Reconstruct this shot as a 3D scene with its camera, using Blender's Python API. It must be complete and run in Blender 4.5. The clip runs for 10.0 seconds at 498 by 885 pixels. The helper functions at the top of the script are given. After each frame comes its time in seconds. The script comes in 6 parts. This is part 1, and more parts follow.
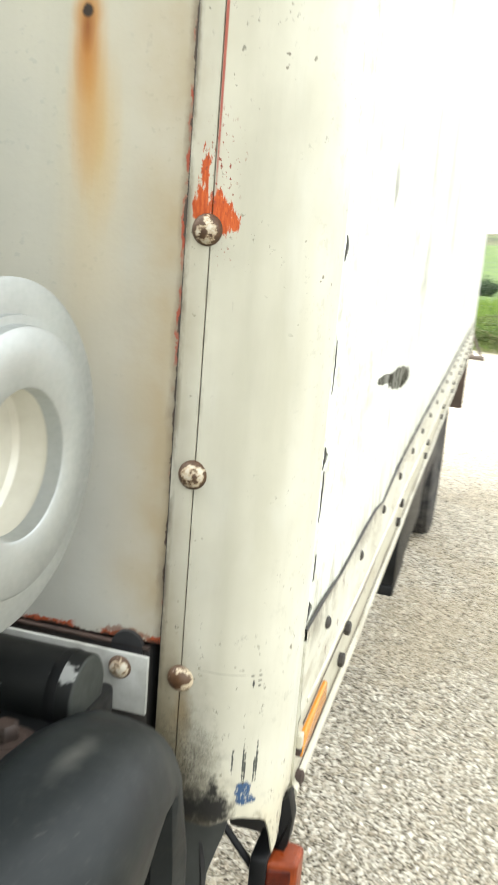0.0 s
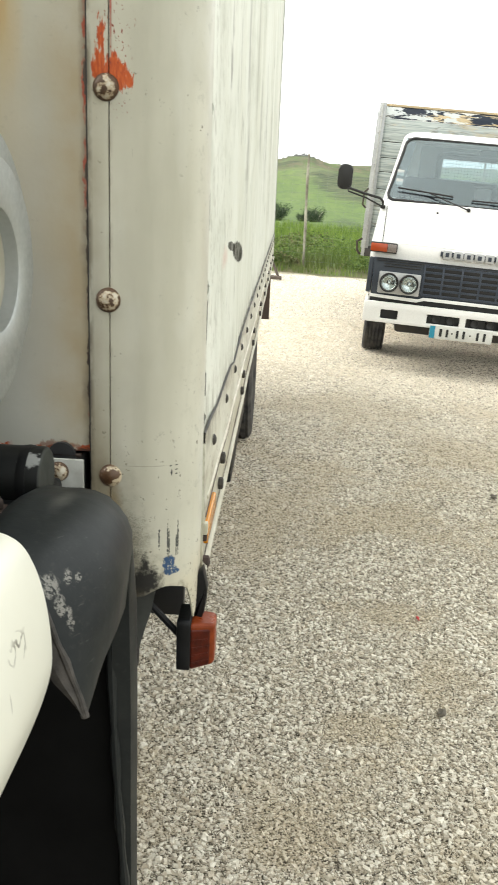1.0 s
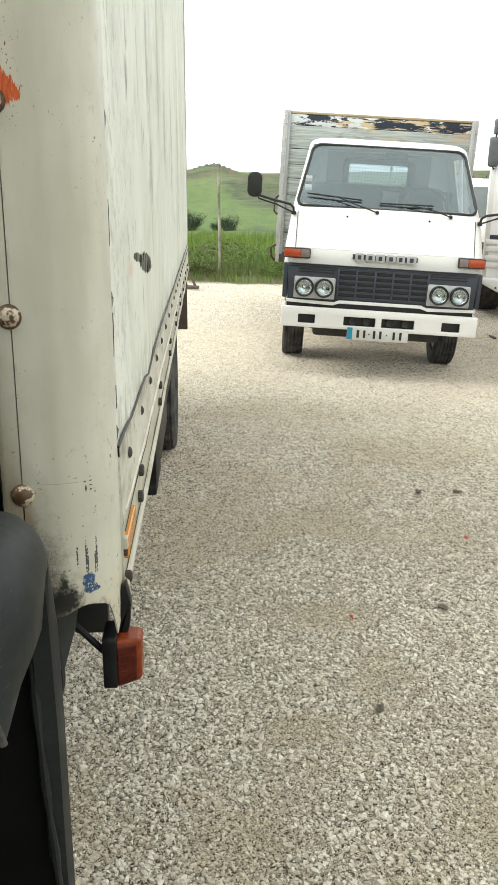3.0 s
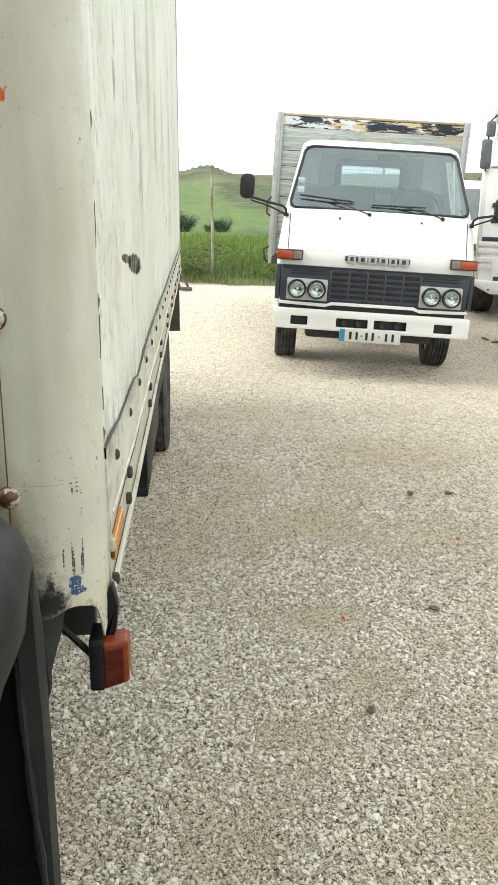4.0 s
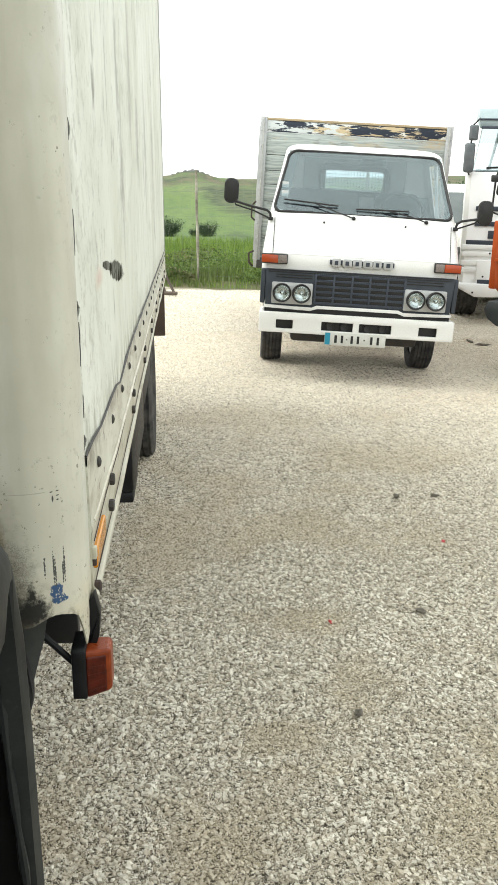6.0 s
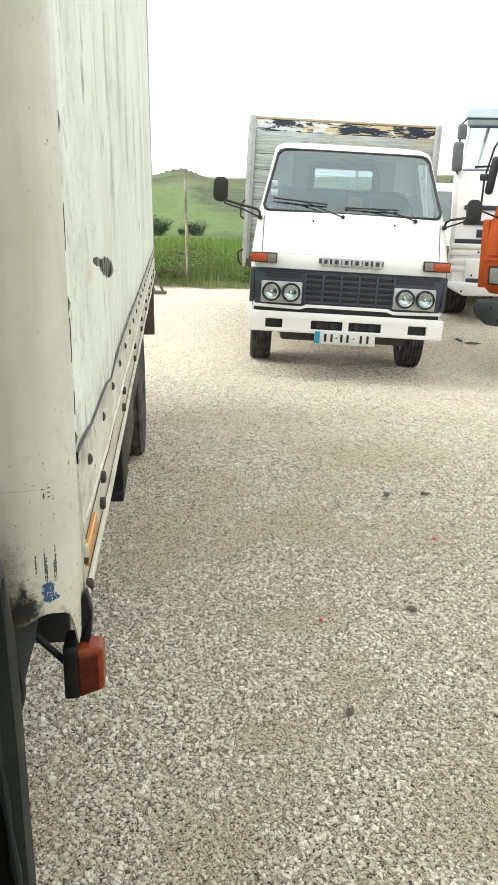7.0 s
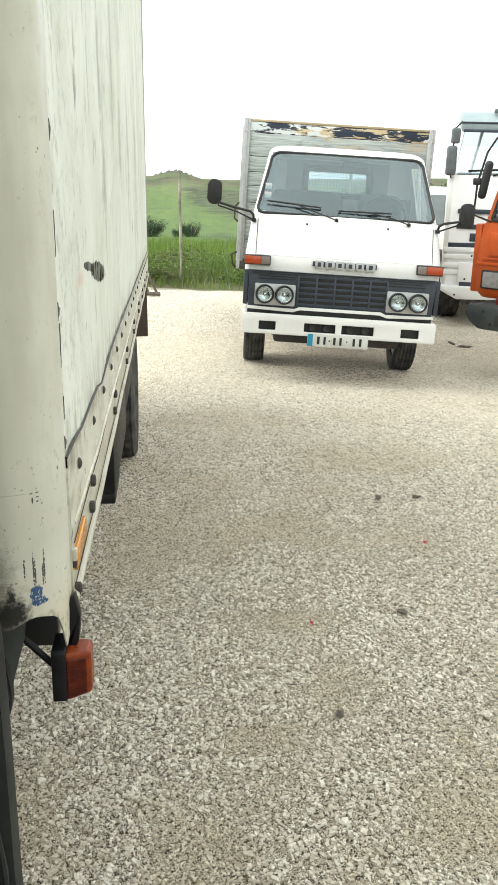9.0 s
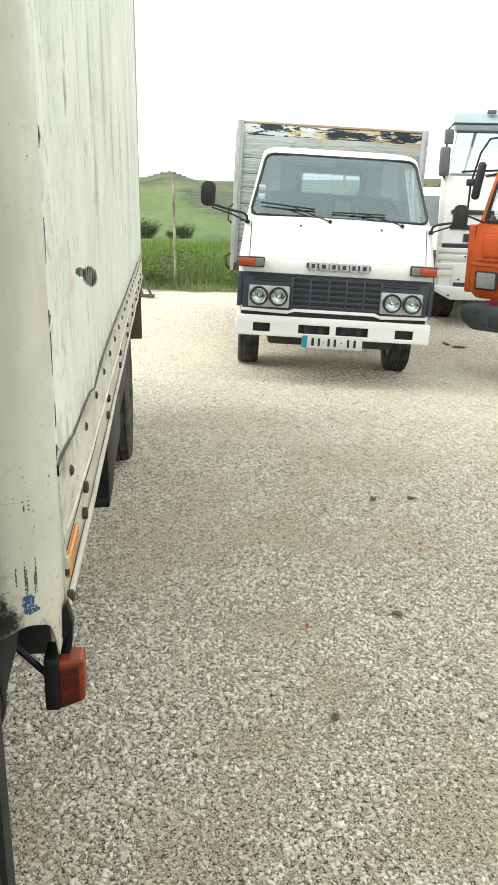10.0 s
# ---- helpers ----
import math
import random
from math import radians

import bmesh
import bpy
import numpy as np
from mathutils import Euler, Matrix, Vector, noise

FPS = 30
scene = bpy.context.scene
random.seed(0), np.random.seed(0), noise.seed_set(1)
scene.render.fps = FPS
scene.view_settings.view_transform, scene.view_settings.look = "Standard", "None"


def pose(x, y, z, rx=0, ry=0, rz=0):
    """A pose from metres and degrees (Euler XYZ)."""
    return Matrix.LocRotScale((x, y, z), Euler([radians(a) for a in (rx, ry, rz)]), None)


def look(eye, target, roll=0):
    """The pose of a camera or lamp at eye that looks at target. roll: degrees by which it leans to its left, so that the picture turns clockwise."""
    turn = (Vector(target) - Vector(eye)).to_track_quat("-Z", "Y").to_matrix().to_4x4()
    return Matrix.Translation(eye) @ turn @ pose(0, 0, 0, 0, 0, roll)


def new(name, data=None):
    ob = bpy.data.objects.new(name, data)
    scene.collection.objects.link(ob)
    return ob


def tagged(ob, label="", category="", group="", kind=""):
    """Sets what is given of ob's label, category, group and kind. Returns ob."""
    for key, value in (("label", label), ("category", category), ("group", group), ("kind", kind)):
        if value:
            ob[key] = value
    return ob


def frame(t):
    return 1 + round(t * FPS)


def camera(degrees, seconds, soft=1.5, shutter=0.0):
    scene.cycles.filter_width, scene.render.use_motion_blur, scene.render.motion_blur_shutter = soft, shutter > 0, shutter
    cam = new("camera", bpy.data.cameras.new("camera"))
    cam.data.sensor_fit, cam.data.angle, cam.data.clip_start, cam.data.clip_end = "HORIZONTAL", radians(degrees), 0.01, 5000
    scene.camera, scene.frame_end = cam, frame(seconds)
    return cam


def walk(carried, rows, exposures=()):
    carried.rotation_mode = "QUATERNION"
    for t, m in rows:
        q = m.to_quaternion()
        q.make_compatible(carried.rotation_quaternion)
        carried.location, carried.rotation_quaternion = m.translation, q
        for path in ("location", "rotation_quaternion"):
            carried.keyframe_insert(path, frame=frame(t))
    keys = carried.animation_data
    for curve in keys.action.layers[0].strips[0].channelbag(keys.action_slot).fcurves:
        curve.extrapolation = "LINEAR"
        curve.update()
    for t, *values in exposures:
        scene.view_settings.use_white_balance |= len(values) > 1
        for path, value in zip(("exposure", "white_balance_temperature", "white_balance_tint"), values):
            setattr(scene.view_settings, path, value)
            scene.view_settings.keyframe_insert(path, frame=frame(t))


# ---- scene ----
cam = camera(32.3, 10.0, shutter=0.3)
PATH = [
    (0, (0.236, -0.681, 1.741), (-0.275, 1.19, 1.251), 4.3),
    (0.2, (0.196, -0.798, 1.748), (-0.154, 1.108, 1.253), 4.6),
    (0.4, (0.168, -0.875, 1.725), (-0.045, 1.05, 1.226), 4.5),
    (0.5, (0.171, -0.883, 1.706), (0.001, 1.038, 1.174), 4.5),
    (0.7, (0.176, -0.896, 1.684), (0.056, 1.012, 1.098), 2.8),
    (1, (0.184, -0.898, 1.665), (0.123, 1.006, 1.056), 2.4),
    (1.5, (0.197, -0.894, 1.66), (0.249, 1.016, 1.067), 1.9),
    (2, (0.203, -0.897, 1.667), (0.288, 1.01, 1.069), 1.8),
    (2.5, (0.199, -0.896, 1.663), (0.292, 1.012, 1.072), 0.6),
    (4, (0.208, -0.894, 1.663), (0.328, 1.016, 1.081), 0.4),
    (4.5, (0.212, -0.897, 1.665), (0.344, 1.013, 1.086), 0.5),
    (5, (0.213, -0.897, 1.667), (0.35, 1.014, 1.091), 0.5),
    (5.5, (0.217, -0.898, 1.668), (0.356, 1.013, 1.095), 0.3),
    (7, (0.212, -0.888, 1.661), (0.386, 1.02, 1.086), 0.2),
    (7.5, (0.214, -0.891, 1.66), (0.392, 1.016, 1.084), 0.4),
    (8, (0.214, -0.894, 1.661), (0.396, 1.013, 1.086), 0.4),
    (8.5, (0.216, -0.895, 1.665), (0.401, 1.012, 1.092), 0.4),
    (9, (0.218, -0.896, 1.668), (0.407, 1.011, 1.097), 0.6),
    (9.5, (0.22, -0.893, 1.665), (0.413, 1.014, 1.096), 0.6),
    (10, (0.222, -0.892, 1.674), (0.422, 1.015, 1.105), 0.4),
]
walk(cam, [(t, look(eye, target, roll)) for t, eye, target, roll in PATH],
     [(0.0, 1.25, 6350, 11), (0.3, 1.02, 6430, 11), (0.5, 0.78, 6500, 11), (0.8, 0.55, 6510, 10), (1.0, 0.52, 6520, 10), (1.5, 0.36, 6500, 10), (2.5, 0.28, 6480, 9), (4.0, 0.42, 6380, 9), (7.0, 0.43, 6350, 9), (10.0, 0.42, 6330, 8)])

# ---- world, sun, exposure ----
world = bpy.data.worlds.new("world")
scene.world = world
world.use_nodes = True
wn, wl = world.node_tree.nodes, world.node_tree.links
wn.clear()
sky = wn.new("ShaderNodeTexSky")
sky.sky_type = "NISHITA"
sky.sun_disc = False
sky.sun_elevation, sky.sun_rotation = radians(46), radians(263)
sky.air_density, sky.dust_density, sky.ozone_density = 1.0, 6.0, 0.3
pale = wn.new("ShaderNodeHueSaturation")
pale.inputs["Saturation"].default_value = 0.22
pale.inputs["Value"].default_value = 1.0
veil = wn.new("ShaderNodeMix")
veil.data_type = "RGBA"
veil.inputs[0].default_value = 0.55
veil.inputs[7].default_value = (16.5, 16.9, 16.1, 1)
back = wn.new("ShaderNodeBackground")
back.inputs["Strength"].default_value = 0.13
wout = wn.new("ShaderNodeOutputWorld")
wl.new(sky.outputs[0], pale.inputs["Color"])
wl.new(pale.outputs[0], veil.inputs[6])
wl.new(veil.outputs[2], back.inputs["Color"])
wl.new(back.outputs[0], wout.inputs[0])

sun = new("sun", bpy.data.lights.new("sun", "SUN"))
sun.data.energy, sun.data.angle, sun.data.color = 1.1, radians(50), (1.0, 0.95, 0.86)
sun.matrix_world = look((20 * math.sin(radians(263)), 20 * math.cos(radians(263)), 20.7), (0, 0, 0))


# ---- node helpers ----
class Paint:
    """A Principled material with a few words for building its node tree."""

    def __init__(self, name, rough=0.6, metal=0.0, spec=0.5):
        self.m = bpy.data.materials.new(name)
        self.m.use_nodes = True
        self.t = self.m.node_tree
        self.n, self.l = self.t.nodes, self.t.links
        self.b = self.n["Principled BSDF"]
        self.b.inputs["Roughness"].default_value = rough
        self.b.inputs["Metallic"].default_value = metal
        self.b.inputs["Specular IOR Level"].default_value = spec
        self.obj = self.n.new("ShaderNodeTexCoord").outputs["Object"]

    def put(self, socket, value):
        if hasattr(value, "links") or hasattr(value, "is_linked"):
            self.l.new(value, socket)
        else:
            socket.default_value = value

    def math(self, op, a, b=0.0, clamp=False):
        nd = self.n.new("ShaderNodeMath")
        nd.operation, nd.use_clamp = op, clamp
        self.put(nd.inputs[0], a)
        self.put(nd.inputs[1], b)
        return nd.outputs[0]

    def scaled(self, s, at=(0, 0, 0)):
        nd = self.n.new("ShaderNodeMapping")
        self.l.new(self.obj, nd.inputs["Vector"])
        nd.inputs["Scale"].default_value = s
        nd.inputs["Location"].default_value = at
        return nd.outputs[0]

    def noise(self, scale, detail=4.0, rough=0.55, vec=None, distort=0.0):
        nd = self.n.new("ShaderNodeTexNoise")
        self.l.new(vec or self.obj, nd.inputs["Vector"])
        nd.inputs["Scale"].default_value = scale
        nd.inputs["Detail"].default_value = detail
        nd.inputs["Roughness"].default_value = rough
        nd.inputs["Distortion"].default_value = distort
        return nd.outputs["Fac"]

    def cells(self, scale, vec=None, what="Distance", feature="F1"):
        nd = self.n.new("ShaderNodeTexVoronoi")
        nd.feature = feature
        self.l.new(vec or self.obj, nd.inputs["Vector"])
        nd.inputs["Scale"].default_value = scale
        return nd.outputs[what]

    def span(self, v, lo, hi, a=0.0, b=1.0):
        nd = self.n.new("ShaderNodeMapRange")
        self.put(nd.inputs["Value"], v)
        nd.inputs["From Min"].default_value, nd.inputs["From Max"].default_value = lo, hi
        nd.inputs["To Min"].default_value, nd.inputs["To Max"].default_value = a, b
        return nd.outputs[0]

    def mix(self, fac, a, b):
        nd = self.n.new("ShaderNodeMix")
        nd.data_type = "RGBA"
        self.put(nd.inputs[0], fac)
        for s, v in ((nd.inputs[6], a), (nd.inputs[7], b)):
            self.put(s, (*v, 1) if isinstance(v, tuple) and len(v) == 3 else v)
        return nd.outputs[2]

    def axis(self, i):
        nd = self.n.new("ShaderNodeSeparateXYZ")
        self.l.new(self.obj, nd.inputs[0])
        return nd.outputs[i]

    def random(self):
        return self.n.new("ShaderNodeObjectInfo").outputs["Random"]

    def island(self):
        return self.n.new("ShaderNodeNewGeometry").outputs["Random Per Island"]

    def blob(self, at, size, ragged=0.6, scale=60.0, soft=0.25, vec=None):
        """1 inside an uneven patch round the place at, with half axes size."""
        nd = self.n.new("ShaderNodeVectorMath")
        nd.operation = "SUBTRACT"
        self.l.new(self.obj, nd.inputs[0])
        nd.inputs[1].default_value = at
        dv = self.n.new("ShaderNodeVectorMath")
        dv.operation = "DIVIDE"
        self.l.new(nd.outputs[0], dv.inputs[0])
        dv.inputs[1].default_value = size
        ln = self.n.new("ShaderNodeVectorMath")
        ln.operation = "LENGTH"
        self.l.new(dv.outputs[0], ln.inputs[0])
        d = self.math("ADD", ln.outputs["Value"], self.math("MULTIPLY", self.math("SUBTRACT", self.noise(scale, 5, 0.65, vec), 0.5), ragged * 2))
        return self.math("MINIMUM", 1.0, self.math("MAXIMUM", 0.0, self.span(d, 1.0, 1.0 - soft)))

    def bump(self, height, strength=0.3, distance=0.01):
        nd = self.n.new("ShaderNodeBump")
        nd.inputs["Strength"].default_value = strength
        nd.inputs["Distance"].default_value = distance
        self.l.new(height, nd.inputs["Height"])
        self.l.new(nd.outputs[0], self.b.inputs["Normal"])

    def done(self, colour=None, rough=None):
        if colour is not None:
            self.put(self.b.inputs["Base Color"], (*colour, 1) if isinstance(colour, tuple) and len(colour) == 3 else colour)
        if rough is not None:
            self.put(self.b.inputs["Roughness"], rough)
        return self.m


def worn(name, a, b, scale=8.0, rough=0.6, metal=0.0, grain=80.0, bump=0.15, spec=0.5):
    """A plain surface with stains at one scale and grain at another."""
    p = Paint(name, rough, metal, spec)
    big, fine = p.noise(scale, 5), p.noise(grain, 3)
    f = p.math("ADD", p.math("MULTIPLY", big, 0.75), p.math("MULTIPLY", fine, 0.25))
    p.bump(p.math("ADD", big, p.math("MULTIPLY", fine, 0.4)), bump, 0.004)
    return p.done(p.mix(p.span(f, 0.35, 0.65), a, b), p.span(fine, 0.3, 0.7, max(rough - 0.08, 0.02), min(rough + 0.1, 1)))




def pillar_paint():
    p = Paint("pillar_paint", 0.45, spec=0.35)
    c = p.mix(p.span(p.noise(9, 5), 0.3, 0.7), (0.475, 0.466, 0.385), (0.578, 0.569, 0.480))
    c = p.mix(p.span(p.noise(2.0, 3, vec=p.scaled((8, 8, 0.8))), 0.45, 0.70, 0, 0.8), c, (0.43, 0.42, 0.335))
    c = p.mix(p.span(p.noise(3.1, 4, vec=p.scaled((3, 3, 1.2))), 0.48, 0.66, 0, 0.6), c, (0.60, 0.61, 0.555))
    strip = p.math("MULTIPLY", p.span(p.axis(0), 0.006, -0.012), p.span(p.noise(16, 4), 0.32, 0.7), True)
    c = p.mix(p.math("MULTIPLY", strip, 0.6), c, (0.33, 0.29, 0.20))
    grime = p.math("MULTIPLY", p.span(p.math("ADD", p.axis(2), p.math("MULTIPLY", p.noise(14, 4), 0.1)), 1.48, 1.34), p.span(p.math("ADD", p.axis(0), p.math("MULTIPLY", p.noise(30, 4), 0.02)), 0.026, 0.004), True)
    c = p.mix(p.math("MULTIPLY", grime, 0.6, True), c, (0.24, 0.185, 0.105))
    tan = p.math("MULTIPLY", p.span(p.math("ADD", p.axis(2), p.math("MULTIPLY", p.noise(22, 5), 0.07)), 1.285, 1.205), p.span(p.noise(18, 4), 0.3, 0.6), True)
    c = p.mix(p.math("MULTIPLY", tan, 0.55, True), c, (0.50, 0.42, 0.25))
    nicks = p.math("MULTIPLY", p.span(p.noise(1.0, 5, 0.75, vec=p.scaled((120, 120, 90), (5, 2, 3))), 0.625, 0.645), p.span(p.noise(7, 2, vec=p.scaled((1, 1, 1), (9, 4, 2))), 0.45, 0.55), True)
    c = p.mix(p.math("MULTIPLY", nicks, 0.85), c, (0.17, 0.165, 0.13))
    edge = p.math("MULTIPLY", p.span(p.axis(0), -0.0135, -0.018), p.span(p.noise(1.0, 5, 0.7, vec=p.scaled((60, 60, 18))), 0.38, 0.55), True)
    c = p.mix(p.math("MULTIPLY", edge, 0.85), c, (0.15, 0.13, 0.10))
    seam = p.math("MULTIPLY", p.span(p.math("ABSOLUTE", p.math("SUBTRACT", p.axis(0), 0.0035)), 0.0035, 0.001), p.span(p.noise(30, 4), 0.45, 0.65), True)
    c = p.mix(p.math("MULTIPLY", seam, 0.5), c, (0.22, 0.19, 0.13))
    specks = p.math("MULTIPLY", p.span(p.noise(95, 2), 0.70, 0.73), p.span(p.noise(9, 2), 0.45, 0.6))
    c = p.mix(p.math("MINIMUM", 0.9, p.math("MAXIMUM", 0.0, specks)), c, (0.16, 0.15, 0.11))
    scar = p.math("MULTIPLY", p.span(p.noise(1.0, 4, 0.7, vec=p.scaled((240, 240, 26), (3, 1, 7))), 0.70, 0.73), p.span(p.noise(5, 2), 0.48, 0.6), True)
    c = p.mix(p.math("MULTIPLY", scar, 0.6), c, (0.24, 0.23, 0.19))
    chips = p.math('MULTIPLY', p.span(p.noise(62, 4, 0.7), 0.58, 0.66), p.span(p.axis(0), 0.070, 0.092, 0, 0.3), True)
    c = p.mix(chips, c, (0.29, 0.29, 0.24))
    haze = p.math('MULTIPLY', p.span(p.noise(1.0, 5, 0.65, vec=p.scaled((40, 40, 7))), 0.50, 0.72), 0.2, True)
    c = p.mix(haze, c, (0.34, 0.33, 0.27))
    dust = p.blob((-0.002, 0.0, 1.25), (0.046, 0.08, 0.13), 0.5, 26, 0.9)
    c = p.mix(p.math("MULTIPLY", dust, 0.8), c, (0.22, 0.19, 0.12))
    # brushed orange primer round one rivet, with its spatter
    stroke = p.scaled((420, 420, 75))
    for at, size, r in (((-0.0060, 0.0, 1.752), (0.0080, 0.03, 0.021), 1.0), ((-0.0045, 0.0, 1.778), (0.0040, 0.03, 0.018), 2.4), ((0.0075, 0.0, 1.752), (0.0065, 0.03, 0.017), 1.0), ((0.0145, 0.0, 1.746), (0.0075, 0.03, 0.014), 1.2), ((0.0215, 0.0, 1.742), (0.0055, 0.03, 0.009), 1.6)):
        c = p.mix(p.blob(at, size, r, 1.0, 0.12, stroke), c, p.mix(p.span(p.noise(1.0, 4, 0.7, vec=stroke), 0.4, 0.6), (0.40, 0.070, 0.018), (0.56, 0.120, 0.030)))
    spat = p.math("MULTIPLY", p.blob((0.008, 0.0, 1.785), (0.022, 0.03, 0.048), 0.5, 60, 0.5), p.span(p.noise(1.0, 3, 0.6, vec=p.scaled((330, 330, 170))), 0.60, 0.62), True)
    c = p.mix(spat, c, (0.22, 0.05, 0.03))
    spat = p.math("MULTIPLY", p.blob((0.012, 0.0, 1.716), (0.014, 0.03, 0.012), 0.5, 60, 0.5), p.span(p.noise(1.0, 3, 0.6, vec=p.scaled((350, 350, 230), (2, 5, 1))), 0.62, 0.64), True)
    c = p.mix(spat, c, (0.25, 0.06, 0.04))
    c = p.mix(p.math("MULTIPLY", p.blob((0.0048, 0, 1.90), (0.0016, 0.03, 0.16), 0.4, 60, 0.4), 0.9), c, (0.33, 0.06, 0.04))
    c = p.mix(p.math("MULTIPLY", p.blob((0.006, 0.0, 1.300), (0.012, 0.04, 0.045), 0.8, 60, 0.9), 0.6), c, (0.25, 0.18, 0.09))
    # blue transfer mark with runs above it
    crack = p.span(p.noise(420, 3), 0.36, 0.40)
    for at, size in (((0.0680, 0.01, 1.2260), (0.0070, 0.05, 0.0095)), ((0.0695, 0.01, 1.2165), (0.0080, 0.05, 0.0070)), ((0.0760, 0.01, 1.2140), (0.0035, 0.05, 0.0030))):
        c = p.mix(p.math("MULTIPLY", p.blob(at, size, 0.55, 210, 0.12), crack, True), c, (0.030, 0.075, 0.16))
    for x, z, h in ((0.0665, 1.255, 0.021), (0.0680, 1.248, 0.016), (0.0772, 1.256, 0.020), (0.0755, 1.246, 0.012), (0.0572, 1.258, 0.012)):
        c = p.mix(p.blob((x, 0.01, z), (0.0009, 0.05, h), 1.6, 420, 0.2), c, (0.06, 0.065, 0.06))
    c = p.mix(p.math('MULTIPLY', p.blob((0.042, 0.0, 1.345), (0.034, 0.06, 0.0007), 1.3, 90, 0.4), 0.4), c, (0.20, 0.19, 0.15))
    # soot at the foot
    c = p.mix(p.math("MULTIPLY", p.blob((0.010, 0.0, 1.215), (0.050, 0.08, 0.085), 1.1, 55, 1.0), 0.75), c, (0.10, 0.088, 0.062))
    speck = p.span(p.noise(520, 4, 0.75), 0.46, 0.56)
    c = p.mix(p.math("MULTIPLY", p.blob((0.012, 0.0, 1.235), (0.040, 0.07, 0.075), 1.0, 70, 0.9), p.math("MULTIPLY", speck, 0.8)), c, (0.045, 0.042, 0.032))
    c = p.mix(p.blob((0.043, 0.005, 1.204), (0.023, 0.06, 0.023), 0.9, 150, 0.55), c, (0.016, 0.016, 0.016))
    c = p.mix(p.blob((0.042, 0.005, 1.226), (0.006, 0.06, 0.018), 1.2, 200, 0.6), c, (0.022, 0.022, 0.020))
    c = p.mix(p.blob((0.018, 0.0, 1.198), (0.040, 0.06, 0.032), 1.0, 130, 0.7), c, (0.020, 0.020, 0.018))
    # rusty specks on the tongue
    c = p.mix(p.math("MULTIPLY", p.blob((0.092, 0.06, 1.165), (0.02, 0.06, 0.03), 0.6, 60, 0.6), p.span(p.noise(260, 3), 0.60, 0.64), True), c, (0.10, 0.055, 0.03))
    c = p.mix(p.math("MULTIPLY", p.blob((0.080, 0.03, 1.170), (0.013, 0.05, 0.030), 0.8, 90, 0.6), 0.9), c, (0.09, 0.065, 0.035))
    rim = p.math("MULTIPLY", p.math("MULTIPLY", p.span(p.axis(2), 1.200, 1.190), p.span(p.noise(60, 4), 0.4, 0.6), True), p.span(p.axis(0), 0.088, 0.076), True)
    c = p.mix(p.math("MULTIPLY", rim, 0.8), c, (0.06, 0.05, 0.035))
    for dx, dz, w, h in ((-0.003, 0.006, 0.0019, 0.0008), (0.003, 0.0062, 0.0017, 0.0008), (-0.002, -0.002, 0.0011, 0.0045), (0.0028, 0.001, 0.0020, 0.0008), (0.003, -0.004, 0.0016, 0.0012)):
        c = p.mix(p.blob((0.0715 + dx, 0.0, 1.338 + dz), (w, 0.04, h), 0.5, 400, 0.3), c, (0.05, 0.05, 0.05))
    p.bump(p.math("ADD", p.noise(5, 3), p.math("MULTIPLY", p.noise(60, 4), 0.05)), 0.14, 0.02)
    return p.done(c, p.span(p.noise(20, 4), 0.3, 0.7, 0.34, 0.55))


